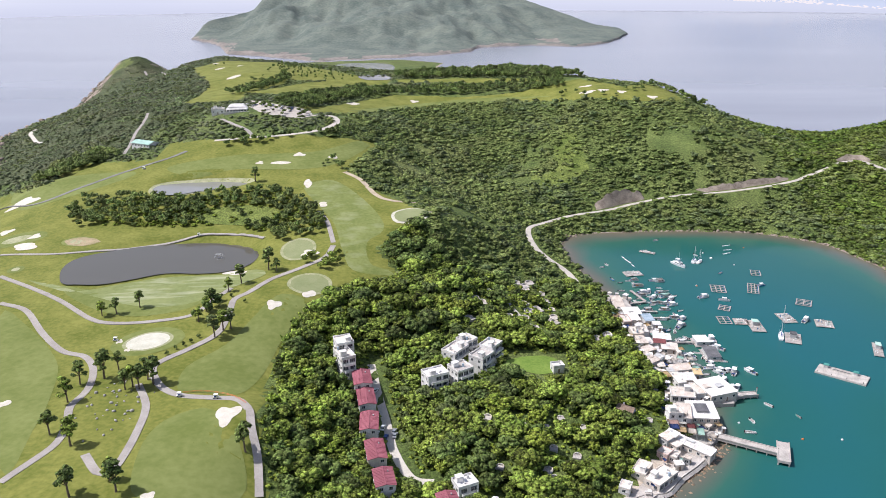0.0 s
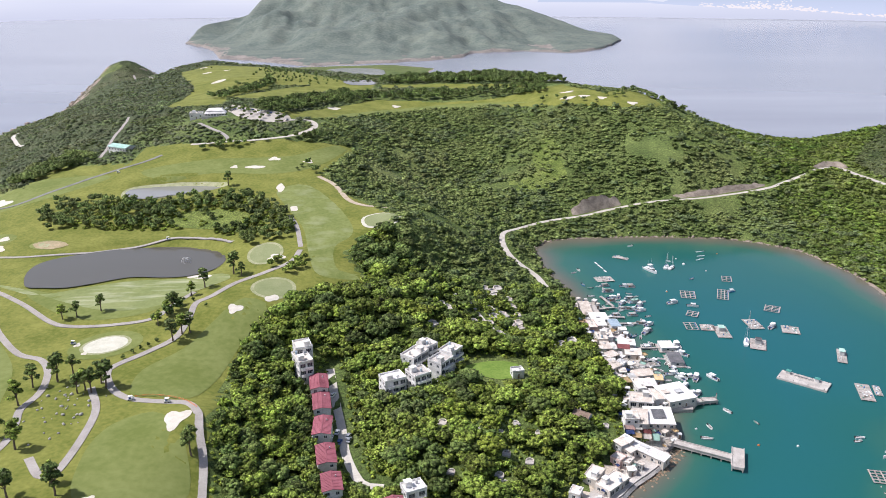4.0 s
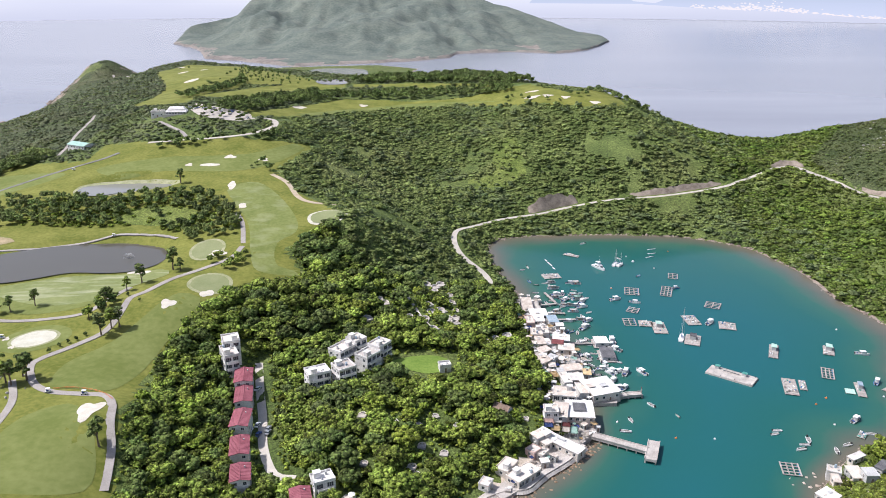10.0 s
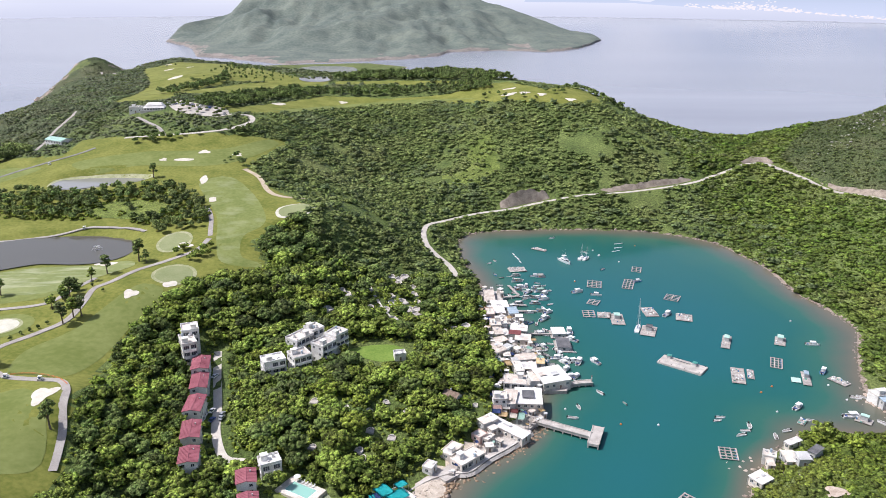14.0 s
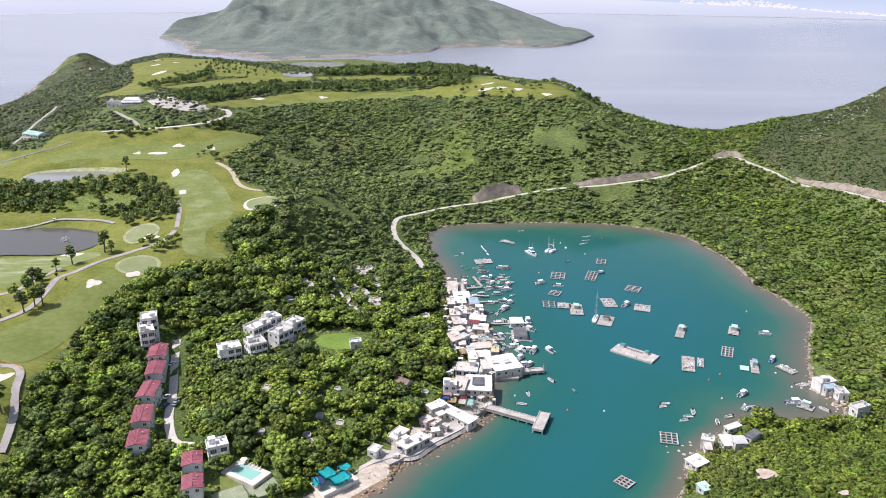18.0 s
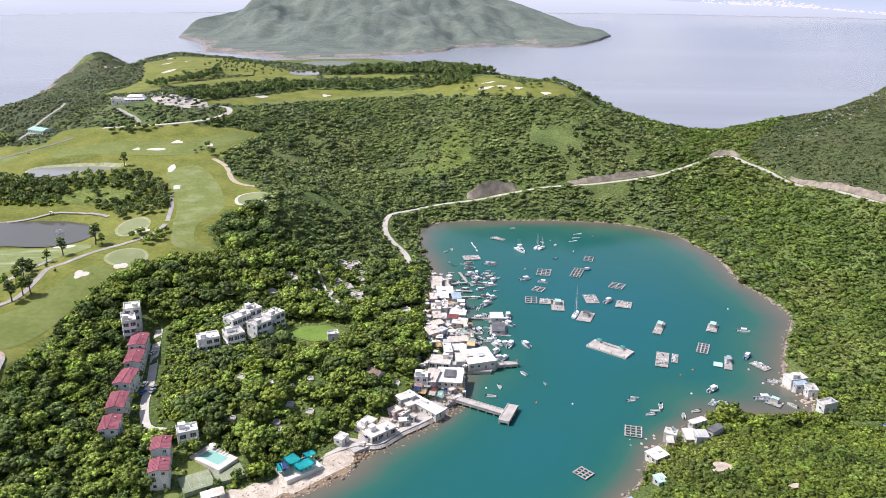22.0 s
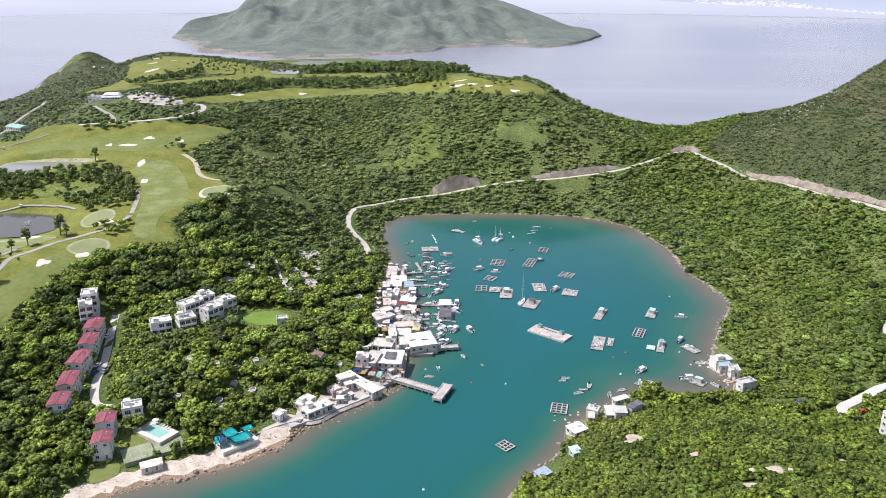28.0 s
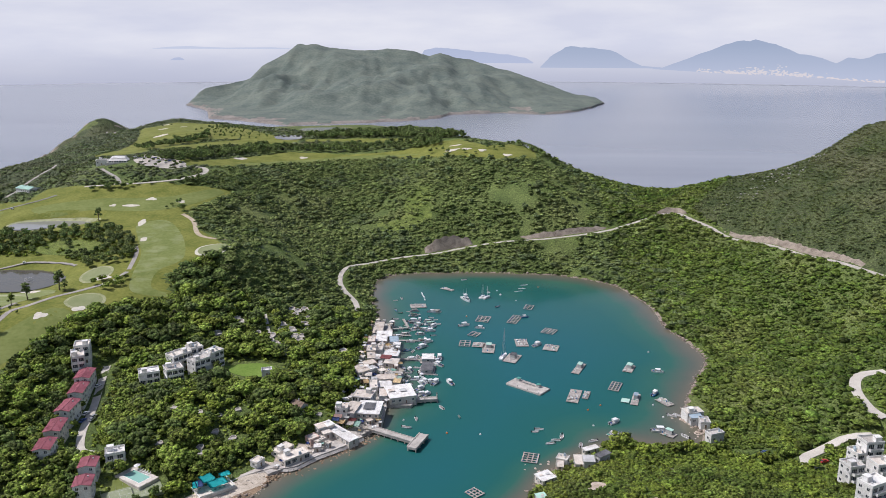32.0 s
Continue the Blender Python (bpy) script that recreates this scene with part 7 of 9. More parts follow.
# ---- houses of the wood ----
for i, (x, y, w, d, yaw, h) in enumerate(RED):
    gable_house(x, y, max(w, 7.0), max(d, 9.0) if i < 5 else 8.4, yaw, h, i, M_REDROOF, M_WHITE if i != 3 else M_CREAM, "pale two-storey house with a dark red roof among trees", "row of red-roofed houses")
for i, (x, y, w, d, yaw, h) in enumerate(BLOCK):
    h = {2: 9, 3: 9, 4: 9, 5: 9, 6: 9, 7: 9, 8: 6.2, 14: 4.6, 15: 2.8}.get(i, h)
    w, d = (w * 0.8, d * 0.7) if i == 15 else (w, d)
    label = "white three-storey villa with roof terrace in the wood" if i < 9 else "white stepped apartment house beside the eastern road" if i < 14 else "white house on the eastern shore"
    flat_house(x, y, max(w, 6.5 if i != 15 else 4), max(d, 6.5 if i < 14 else 4.5), yaw, h, 40 + i, M_WHITE, label, "white villas" if i < 9 else "eastern white houses", i < 14)
# ---- the waterfront ----
QUAY = [(97, 446), (112, 446), (114, 420), (121, 408), (122, 380), (126, 365), (127, 345), (124, 334), (139, 331), (135, 318), (122, 318), (122, 294), (113, 284), (104, 272), (92, 264), (83, 252), (76, 246), (72, 250), (80, 262), (90, 274), (98, 290), (98, 330), (100, 360), (98, 400)]
bm = bmesh.new()
top = [bm.verts.new((x, y, 1.7)) for x, y in QUAY]
low = [bm.verts.new((x, y, -3.0)) for x, y in QUAY]
bm.faces.new(top[::-1])
for i in range(len(QUAY)):
    bm.faces.new((top[i], top[(i + 1) % len(QUAY)], low[(i + 1) % len(QUAY)], low[i]))
bmesh.ops.recalc_face_normals(bm, faces=bm.faces[:])
tagged(part("quay", bm, M_CONC, None), "weathered concrete village quay on the bay", "quay", kind="structure")
for i, (x, y, w, d, yaw, h) in enumerate(FLAT):
    h = {0: 2.8, 1: 3.2, 3: 3.0, 4: 3.0, 5: 6.2, 6: 6.0, 12: 3.6, 13: 2.8}.get(i, h * 0.85)
    w, d = (w * 0.75, d * 0.75) if i == 12 else (w, d)
    flat_house(x, y, max(w, 3.6), max(d, 3.6), yaw, h, 80 + i, [M_CREAM, M_CREAM, M_WHITE, M_PINK, M_CREAM, M_WHITE, M_WHITE, M_WHITE, M_WHITE, M_WHITE, M_CREAM, M_PINK, M_WHITE, M_WHITE][i],
               "weathered flat-roofed village house on the quay" if i < 12 else "flat-roofed house on the eastern rocks", "waterfront houses", i in (1, 6), i in (1, 6))
for i, (x, y, w, d, yaw, h) in enumerate(SHED + SHED_B):
    far = x > 170
    h = 2.5 if far else 3.4 if i == 0 else h if i in (4, 5, 6) else h * 0.82
    w, d = (w, d) if far else (w + 0.8, d + 0.8)
    shed(x, y, max(w, 3.2), max(d, 3.2), yaw, h, 120 + i, {22: M_MINT, 23: M_BLUEGREY}.get(i, (M_METAL, M_RUSTY, M_METAL, M_CREAM, M_RUSTY, M_METAL, M_METAL, M_RUSTY)[i % 8]), (M_CREAM, M_GREY, M_RUSTY)[i % 3],
         ("pale mint-roofed hut above the eastern rocks" if i == 22 else "blue-roofed boat hut on the eastern rocks" if i == 23 else "white sheet-roofed hut on the eastern rocks") if far else "large white sheet-roofed seafood hall on the quay" if i in (5, 6) else "white sheet-roofed building on the village quay", "sheet-roofed buildings", 1.7 if not far else 1.5)
TINT_ROOFS = (M_MAROON, M_GREY, M_BLUEGREY, M_YELLOW, M_BLUEGREY, M_DARKROOF, M_GREY, M_BROWNROOF)
for i, (x, y, w, d, yaw, h) in enumerate(TINT):
    if i == 7:
        gable_house(x, y, 6.0, 7.0, yaw, 4.6, 7, M_BROWNROOF, M_GREY, "old brown-roofed cottage in the wood", "", 0.6)
    else:
        shed(x, y, w, d, yaw, h, 160 + i, TINT_ROOFS[i], M_GREY, "village shed with a " + ("maroon", "grey", "blue-grey", "tan", "blue-grey", "dark", "grey")[i] + " sheet roof", "sheet-roofed buildings", 1.5)
CLOTHS = (M_PINK, M_NAVY, M_METAL, M_METAL, M_MAROON, M_YELLOW, M_CREAM, M_MINT, M_YELLOW, M_TURQ, M_TURQ, M_TURQ, M_NAVY, M_TURQ)
CLOTH_WORDS = ("pink", "blue", "white", "white", "maroon", "tan", "cream", "mint green", "yellow", "turquoise", "turquoise", "turquoise", "navy", "turquoise")
terrace = new("beach_terrace")
terrace.matrix_basis = place(55, 233.5, 0, 41)
part("floor", boxes((-8, -5.5, -2, 8, 4.5, 2.3)), M_CREAM, terrace)
bm = bmesh.new()
parapet(bm, 16, 10, 2.3, 0.25, 0.7)
part("low_wall", bm, M_WHITE, terrace)
terrace.children[1].location = (0, -0.5, 0)
tagged(terrace, "pale walled terrace above the beach under awnings", "terrace")
for i, (x, y, w, d, yaw, h) in enumerate(AWNING):
    w, d = (w * 1.2, d * 1.2) if i > 8 else (w, d)
    awning(x, y, w, d, yaw, h, CLOTHS[i], CLOTH_WORDS[i] + " awning on poles beside the waterfront")
# dark panel and blue side sheet of the restaurant
x, y, w, d, yaw, h = SHED[5]
panel = new("roof_panel")
panel.matrix_basis = place(x, y, base_z(x, y, w, d, yaw), yaw)
part("panel", boxes((-w * 0.24, -d * 0.22, h + 0.1, w * 0.22, d * 0.32, h + 0.3)), M_DARKROOF, panel)
part("frame", boxes((-w * 0.26, -d * 0.24, h + 0.02, w * 0.24, d * 0.34, h + 0.1)), M_STEEL, panel)
tagged(panel, "dark flat panel on the white restaurant roof", "roof panel")


# small lean-tos and clutter that fill the quay
taken = [(x, y, max(w, d) / 2 + 0.4) for table in (FLAT, SHED, SHED_B, TINT, AWNING) for x, y, w, d, yaw, hh in table]
frng = random.Random(33)
made = 0
for _ in range(2600):
    x, y = frng.uniform(78, 127), frng.uniform(250, 445)
    s = frng.uniform(0.9, 2.4)
    if not inside(QUAY, np.array([x]), np.array([y]))[0] or any(math.hypot(x - a, y - b) < (c + s) * 0.86 for a, b, c in taken):
        continue
    taken.append((x, y, s))
    made += 1
    kind_pick = frng.random()
    if made <= 62 and kind_pick < 0.6:
        shed(x, y, s * frng.uniform(1.5, 2.0), s * frng.uniform(1.4, 1.9), frng.choice((5, 35, -10, 50)) + frng.uniform(-8, 8), frng.uniform(2.5, 3.6), 500 + made,
             frng.choice((M_METAL, M_METAL, M_METAL, M_RUSTY, M_GREY, M_CREAM)), frng.choice((M_WHITE, M_GREY, M_CREAM)), "small sheet-roofed lean-to crowded on the quay", "small quay sheds")
    elif kind_pick < 0.75:
        awning(x, y, s * 1.5, s * 1.5, frng.uniform(0, 90), 2.5, frng.choice((M_METAL, M_METAL, M_CREAM, M_NAVY, M_YELLOW, M_MINT)), "small canvas sun-shade on the village quay")
    else:
        pile = new("crate_pile")
        pile.matrix_basis = place(x, y, max(H(x, y), 1.7), frng.uniform(0, 90))
        for q in range(frng.randint(3, 6)):
            a, b, c = frng.uniform(-1, 1), frng.uniform(-1, 1), frng.uniform(0.4, 0.7)
            part("crate", boxes((a - c, b - c, 0, a + c, b + c, c * frng.uniform(1, 1.8))), frng.choice((M_FOAM, M_FOAM, M_PLANK, M_BARREL, M_CREAM, M_GREY)), pile)
        tagged(pile, "pile of fish crates and boxes on the quay", "crates", "crate piles")


promenade = smooth_line([(61, 240), (68, 247), (77, 252), (85, 253), (93, 262), (104, 272), (113, 283)], 2.0)
ribbon("pavement", promenade, np.full(len(promenade), 2.0), 1.3, M_CONC, 0.0, "pale concrete promenade along the shore", "pavement")
wall_line = promenade + np.array((1.2, -1.2))
bm = bmesh.new()
for a, b in zip(wall_line[:-1], wall_line[1:]):
    beam(bm, (a[0], a[1], 0.6), (b[0], b[1], 0.6), 0.7)
tagged(part("seawall", bm, M_CONC, None), "low pale concrete seawall above the stony beach", "seawall", kind="structure")


# ---- piers ----
def pier(line, half, z, label, stone=False):
    root = new("pier")
    a = np.array(line, float)
    root.location = (*a[0], 0)
    a = a - a[0]
    for p, q in zip(a[:-1], a[1:]):
        L = np.linalg.norm(q - p)
        m = place(p[0], p[1], 0, math.degrees(math.atan2(*(q - p)[::-1])))
        o = part("deck", boxes((-0.3, -half, z - (1.2 if stone else 0.25), L + 0.3, half, z)), M_CONC if stone else M_PLANK, root)
        o.matrix_basis = m
        if stone:
            for s in (-1, 1):
                o = part("kerb", boxes((-0.3, s * half - 0.18, z, L + 0.3, s * half + 0.18, z + 0.35)), M_CONC, root)
                o.matrix_basis = m
        k = max(2, int(L / 4))
        for i in range(k + 1):
            for s in (-1, 1):
                bm = bmesh.new()
                tube(bm, L * i / k, s * (half - 0.3), -4, z - 0.2, 0.28 if stone else 0.12, 8)
                o = part("pier_post", bm, M_CONC if stone else M_PLANK, root)
                o.matrix_basis = m
    return tagged(root, label, "pier", "village piers")


pier(JETTY, 1.9, 2.3, "long pale concrete jetty with a broad head", True)
pier(JETTY_HEAD, 2.4, 2.34, "broad concrete head of the jetty", True)
pier(HALL_PIER, 1.6, 1.9, "low stone pier beside the seafood hall", True)
for line in (PIER_A, PIER_B, PIER_C, PIER_D, PIER_E):
    pier(line, 0.9, 1.2, "narrow plank pier on wooden piles")
lamp_x, lamp_y = HALL_PIER[-1]
post = new("beacon")
post.location = (lamp_x, lamp_y, 1.9)
bm = bmesh.new()
tube(bm, 0, 0, 0, 2.6, 0.35, 8, 0.28)
part("column", bm, M_CONC, post)
bm = bmesh.new()
tube(bm, 0, 0, 2.6, 3.3, 0.22, 8)
part("lantern", bm, M_MAROON, post)
tagged(post, "small beacon at the end of the pier", "beacon")


# ---- boats ----
def hull_mesh(L, W, F, flare=0.75, transom=0.85, floor=0.4):
    """Outer shell with a pointed bow, a rim and a sunken floor; the bow points along +x."""
    bm = bmesh.new()
    st = [(-0.5, transom), (-0.25, 1.0), (0.05, 1.0), (0.28, 0.78), (0.42, 0.42), (0.5, 0.04)]
    rows = []
    for u, k in st:
        x, sheer = u * L, F * (1 + 0.35 * max(0, u) ** 2 * 4)
        hw = W / 2 * k
        rim = min(0.16, hw * 0.5)
        rows.append([bm.verts.new(p) for p in ((x, 0, -0.35), (x, hw * flare, -0.2), (x, hw, sheer), (x, hw - rim, sheer), (x, hw - rim, sheer - floor), (x, 0, sheer - floor),
                                               (x, -hw + rim, sheer - floor), (x, -hw + rim, sheer), (x, -hw, sheer), (x, -hw * flare, -0.2))])
    n = 10
    for a, b in zip(rows[:-1], rows[1:]):
        for i in range(n):
            f = bm.faces.new((a[i], b[i], b[(i + 1) % n], a[(i + 1) % n]))
            f.material_index = 1 if i in (3, 4, 5, 6) else 0
    bm.faces.new(rows[0])
    bm.faces.new(rows[-1][::-1])
    bmesh.ops.recalc_face_normals(bm, faces=bm.faces[:])
    return bm


def engine(root, x):
    bm = boxes((x - 0.35, -0.22, 0.35, x + 0.1, 0.22, 0.95))
    box(bm, x - 0.22, -0.09, -0.4, x - 0.04, 0.09, 0.35)
    part("outboard_engine", bm, M_RUBBER, root)


def dinghy(paint, label):
    root = new("dinghy")
    part("hull", hull_mesh(4.2, 1.6, 0.5), [paint, M_BOATFLOOR], root)
    for x in (-1.1, 0.1, 1.1):
        part("thwart", boxes((x - 0.15, -0.62, 0.32, x + 0.15, 0.62, 0.38)), M_PLANK, root)
    engine(root, -2.1)
    return tagged(root, label, "boat", "small boats")


def motorboat(paint, label):
    root = new("motorboat")
    part("hull", hull_mesh(6.6, 2.3, 0.8, floor=0.5), [paint, M_BOATFLOOR], root)
    part("cabin", boxes((-0.3, -0.75, 0.3, 1.5, 0.75, 1.5)), M_GEL, root)
    bm = bmesh.new()
    v = [bm.verts.new(p) for p in ((1.5, -0.7, 1.5), (1.5, 0.7, 1.5), (1.98, 0.7, 0.9), (1.98, -0.7, 0.9))]
    bm.faces.new(v)
    bmesh.ops.solidify(bm, geom=bm.faces[:], thickness=0.04)
    part("windscreen", bm, M_GLASS, root)
    part("roof", boxes((-1.3, -0.9, 1.9, 1.5, 0.9, 2.0)), M_GEL, root)
    for sx in (-1.2, 1.4):
        for sy in (-0.8, 0.8):
            bm = bmesh.new()
            tube(bm, sx, sy, 0.5 if sx < 0 else 1.4, 1.9, 0.04, 6)
            part("post", bm, M_STEEL, root)
    part("seat", boxes((-2.3, -0.6, 0.3, -1.8, 0.6, 0.75)), M_NAVY, root)
    part("bow_deck", boxes((1.6, -0.55, 0.78, 2.5, 0.55, 0.86)), M_GEL, root)
    engine(root, -3.3)
    return tagged(root, label, "boat", "motor boats")


def covered_boat(cloth, label):
    root = new("covered_boat")
    part("hull", hull_mesh(9.0, 3.2, 0.9, floor=0.5), [M_GEL, M_BOATFLOOR], root)
    bm = bmesh.new()
    n = 7
    g = [[bm.verts.new((-3.4 + 6.0 * i / (n - 1), (j / (n - 1) - 0.5) * 3.4, 2.7 - 1.6 * (j / (n - 1) - 0.5) ** 2)) for i in range(n)] for j in range(n)]
    for j in range(n - 1):
        for i in range(n - 1):
            bm.faces.new((g[j][i], g[j][i + 1], g[j + 1][i + 1], g[j + 1][i]))
    bmesh.ops.solidify(bm, geom=bm.faces[:], thickness=0.06)
    part("canopy", bm, cloth, root, "", True)
    for x in (-3.2, -0.4, 2.4):
        for s in (-1.3, 1.3):
            bm = bmesh.new()
            tube(bm, x, s, 0.6, 2.4, 0.05, 6)
            part("post", bm, M_STEEL, root)
    part("wheelhouse", boxes((1.4, -0.9, 0.5, 3.0, 0.9, 2.2)), M_GEL, root)
    part("window", boxes((3.0, -0.75, 1.4, 3.04, 0.75, 2.0), (1.6, -0.93, 1.4, 2.8, -0.9, 2.0), (1.6, 0.9, 1.4, 2.8, 0.93, 2.0)), M_GLASS, root)
    for i, (x, s) in enumerate(((-2.6, 0.4), (-1.6, -0.5), (-0.6, 0.5), (0.3, -0.4))):
        part("crate", boxes((x - 0.4, s - 0.35, 0.45, x + 0.4, s + 0.35, 0.95)), (M_BARREL, M_FOAM, M_ORANGE, M_PLANK)[i], root)
    return tagged(root, label, "boat", "covered boats")


def yacht():
    root = new("motor_yacht")
    part("hull", hull_mesh(12.5, 3.9, 1.5, floor=0.35), [M_GEL, M_GEL], root)
    part("cabin", boxes((-2.6, -1.4, 1.1, 2.6, 1.4, 2.5)), M_GEL, root)
    part("window", boxes((2.6, -1.2, 1.7, 2.66, 1.2, 2.3), (-2.2, -1.44, 1.7, 2.3, -1.4, 2.2), (-2.2, 1.4, 1.7, 2.3, 1.44, 2.2)), M_GLASS, root)
    part("flybridge", boxes((-1.9, -1.3, 2.5, 1.4, 1.3, 3.2)), M_GEL, root)
    part("hardtop", boxes((-2.2, -1.5, 4.5, 0.8, 1.5, 4.62)), M_GEL, root)
    for sx in (-1.9, 0.5):
        for sy in (-1.25, 1.25):
            bm = bmesh.new()
            tube(bm, sx, sy, 3.2, 4.5, 0.06, 6)
            part("post", bm, M_STEEL, root)
    for s in (-1.2, 1.2):
        bm = bmesh.new()
        tube(bm, -1.0, s, 2.5, 9.0, 0.05, 6, 0.02)
        part("outrigger", bm, M_GEL, root)
    part("foredeck_hatch", boxes((3.4, -0.4, 1.35, 4.2, 0.4, 1.75)), M_GLASS, root)
    return tagged(root, "white motor yacht with a flying bridge at anchor", "yacht")


def sailboat(mast, label):
    root = new("sailing_boat")
    part("hull", hull_mesh(10.0 if mast > 12 else 7.5, 3.0, 1.0, floor=0.2), [M_GEL, M_GEL], root)
    part("cabin", boxes((-1.6, -0.9, 0.8, 2.0, 0.9, 1.5)), M_GEL, root)
    part("window", boxes((-1.3, -0.94, 1.05, 1.6, -0.9, 1.3), (-1.3, 0.9, 1.05, 1.6, 0.94, 1.3)), M_GLASS, root)
    bm = bmesh.new()
    tube(bm, 0.8, 0, 0.8, mast, 0.14, 8, 0.09)
    part("mast", bm, M_GEL, root)
    bm = bmesh.new()
    beam(bm, (0.7, 0, 2.4), (-3.4, 0, 2.3), 0.16)
    part("boom", bm, M_NAVY, root, "boom with a furled sail")
    for z in (mast * 0.45, mast * 0.72):
        part("spreader", boxes((0.76, -0.9, z - 0.04, 0.84, 0.9, z + 0.04)), M_GEL, root)
    for p in ((4.0 if mast > 12 else 3.2, 0, 1.2), (-4.2 if mast > 12 else -3.3, 0, 1.0), (0.6, 1.35, 1.0), (0.6, -1.35, 1.0)):
        bm = bmesh.new()
        beam(bm, (0.8, 0, mast - 0.1), p, 0.025)
        part("stay", bm, M_STEEL, root)
    return tagged(root, label, "sailing boat")


brng = random.Random(21)
kinds = [dinghy(M_GEL, "small white open boat on a mooring"), dinghy(M_GELBLUE, "small blue open boat on a mooring"), dinghy(M_GELGREEN, "small green open boat on a mooring")]
used = [False] * 3
for i, (x, y) in enumerate(DINGHY):
    k = 1 if i in (0, 1, 3, 22, 24) else 2 if i in (4, 39) else 0
    m = place(x, y, 0.05, brng.uniform(0, 360)) @ Matrix.Scale(brng.uniform(0.85, 1.15), 4)
    if used[k]:
        copy_thing(kinds[k], m)
    else:
        kinds[k].matrix_basis, used[k] = m, True
small = kinds[0]
kinds = [motorboat(M_GEL, "white motor boat with a small cabin roof"), motorboat(M_GELBLUE, "blue motor boat with a white cabin")]
used = [False] * 2
for i, (x, y) in enumerate(MOTOR):
    k = 1 if i in (11, 13) else 0
    m = place(x, y, 0.05, (100 if i in (2, 3, 7, 8, 9) else 20) + brng.uniform(-40, 40)) @ Matrix.Scale(brng.uniform(0.9, 1.2), 4)
    if used[k]:
        copy_thing(kinds[k], m)
    else:
        kinds[k].matrix_basis, used[k] = m, True
launch = kinds[0]
kinds = [covered_boat(M_METAL, "white-canopied fishing boat moored at the piers"), covered_boat(M_MINT, "fishing boat with a green canopy at the piers")]
used = [False] * 2
for i, (x, y) in enumerate(COVERED):
    k = 1 if i == 3 else 0
    m = place(x, y, 0.05, brng.choice((5, -10, 15, 185)) + brng.uniform(-10, 10)) @ Matrix.Scale(brng.uniform(0.8, 1.0), 4)
    if used[k]:
        copy_thing(kinds[k], m)
    else:
        kinds[k].matrix_basis, used[k] = m, True
yacht().matrix_basis = place(*YACHT[0], 0.05, -62)
sailboat(11.5, "small white sailing boat with a bare mast").matrix_basis = place(*YACHT[1], 0.05, 60)
sailboat(9.5, "small white sailing boat with a low mast").matrix_basis = place(*YACHT[2], 0.05, 50)
sailboat(19.0, "white sailing yacht with a tall mast beside a raft").matrix_basis = place(*YACHT[3], 0.05, 68)


# more small craft crowded round the piers
for _ in range(34):
    x, y = brng.uniform(117, 143), brng.uniform(404, 478)
    if x < 117 + (y - 404) * 0.05:
        continue
    copy_thing(brng.choice((kinds[0], small, small, small, launch)), place(x, y, 0.05, brng.choice((0, 8, 90, 180, -12)) + brng.uniform(-15, 15)) @ Matrix.Scale(brng.uniform(0.75, 0.95), 4))
for _ in range(16):
    x, y = brng.uniform(126, 146), brng.uniform(340, 398)
    copy_thing(brng.choice((small, small, launch)), place(x, y, 0.05, brng.uniform(0, 360)) @ Matrix.Scale(brng.uniform(0.75, 0.95), 4))


# ---- rafts and moorings ----
def floats(root, w, d, barrel):
    k = max(2, int(w / 2.2))
    for i in range(k):
        for s in (-1, 1):
            bm = bmesh.new()
            bmesh.ops.create_cone(bm, cap_ends=True, segments=10, radius1=0.32, radius2=0.32, depth=1.1, matrix=Matrix.Translation(((i + 0.5) / k * w - w / 2, s * (d / 2 - 0.4), 0.05)) @ Matrix.Rotation(math.pi / 2, 4, "Y"))
            part("float", bm, barrel, root)


def grid_raft(w, d, cells, label):
    """A fish-farm raft: a lattice of planks on drums with net pens between."""
    root = new("fish_raft")
    nx, ny = cells
    for i in range(nx + 1):
        x = -w / 2 + w * i / nx
        part("walkway_plank", boxes((x - 0.28, -d / 2 - 0.28, 0.42, x + 0.28, d / 2 + 0.28, 0.54)), M_PLANK, root)
    for j in range(ny + 1):
        y = -d / 2 + d * j / ny
        part("walkway_plank", boxes((-w / 2 - 0.28, y - 0.28, 0.55, w / 2 + 0.28, y + 0.28, 0.66)), M_PLANK, root)
    floats(root, w, d, M_BARREL)
    return tagged(root, label, "fish raft", "fish-farm rafts")


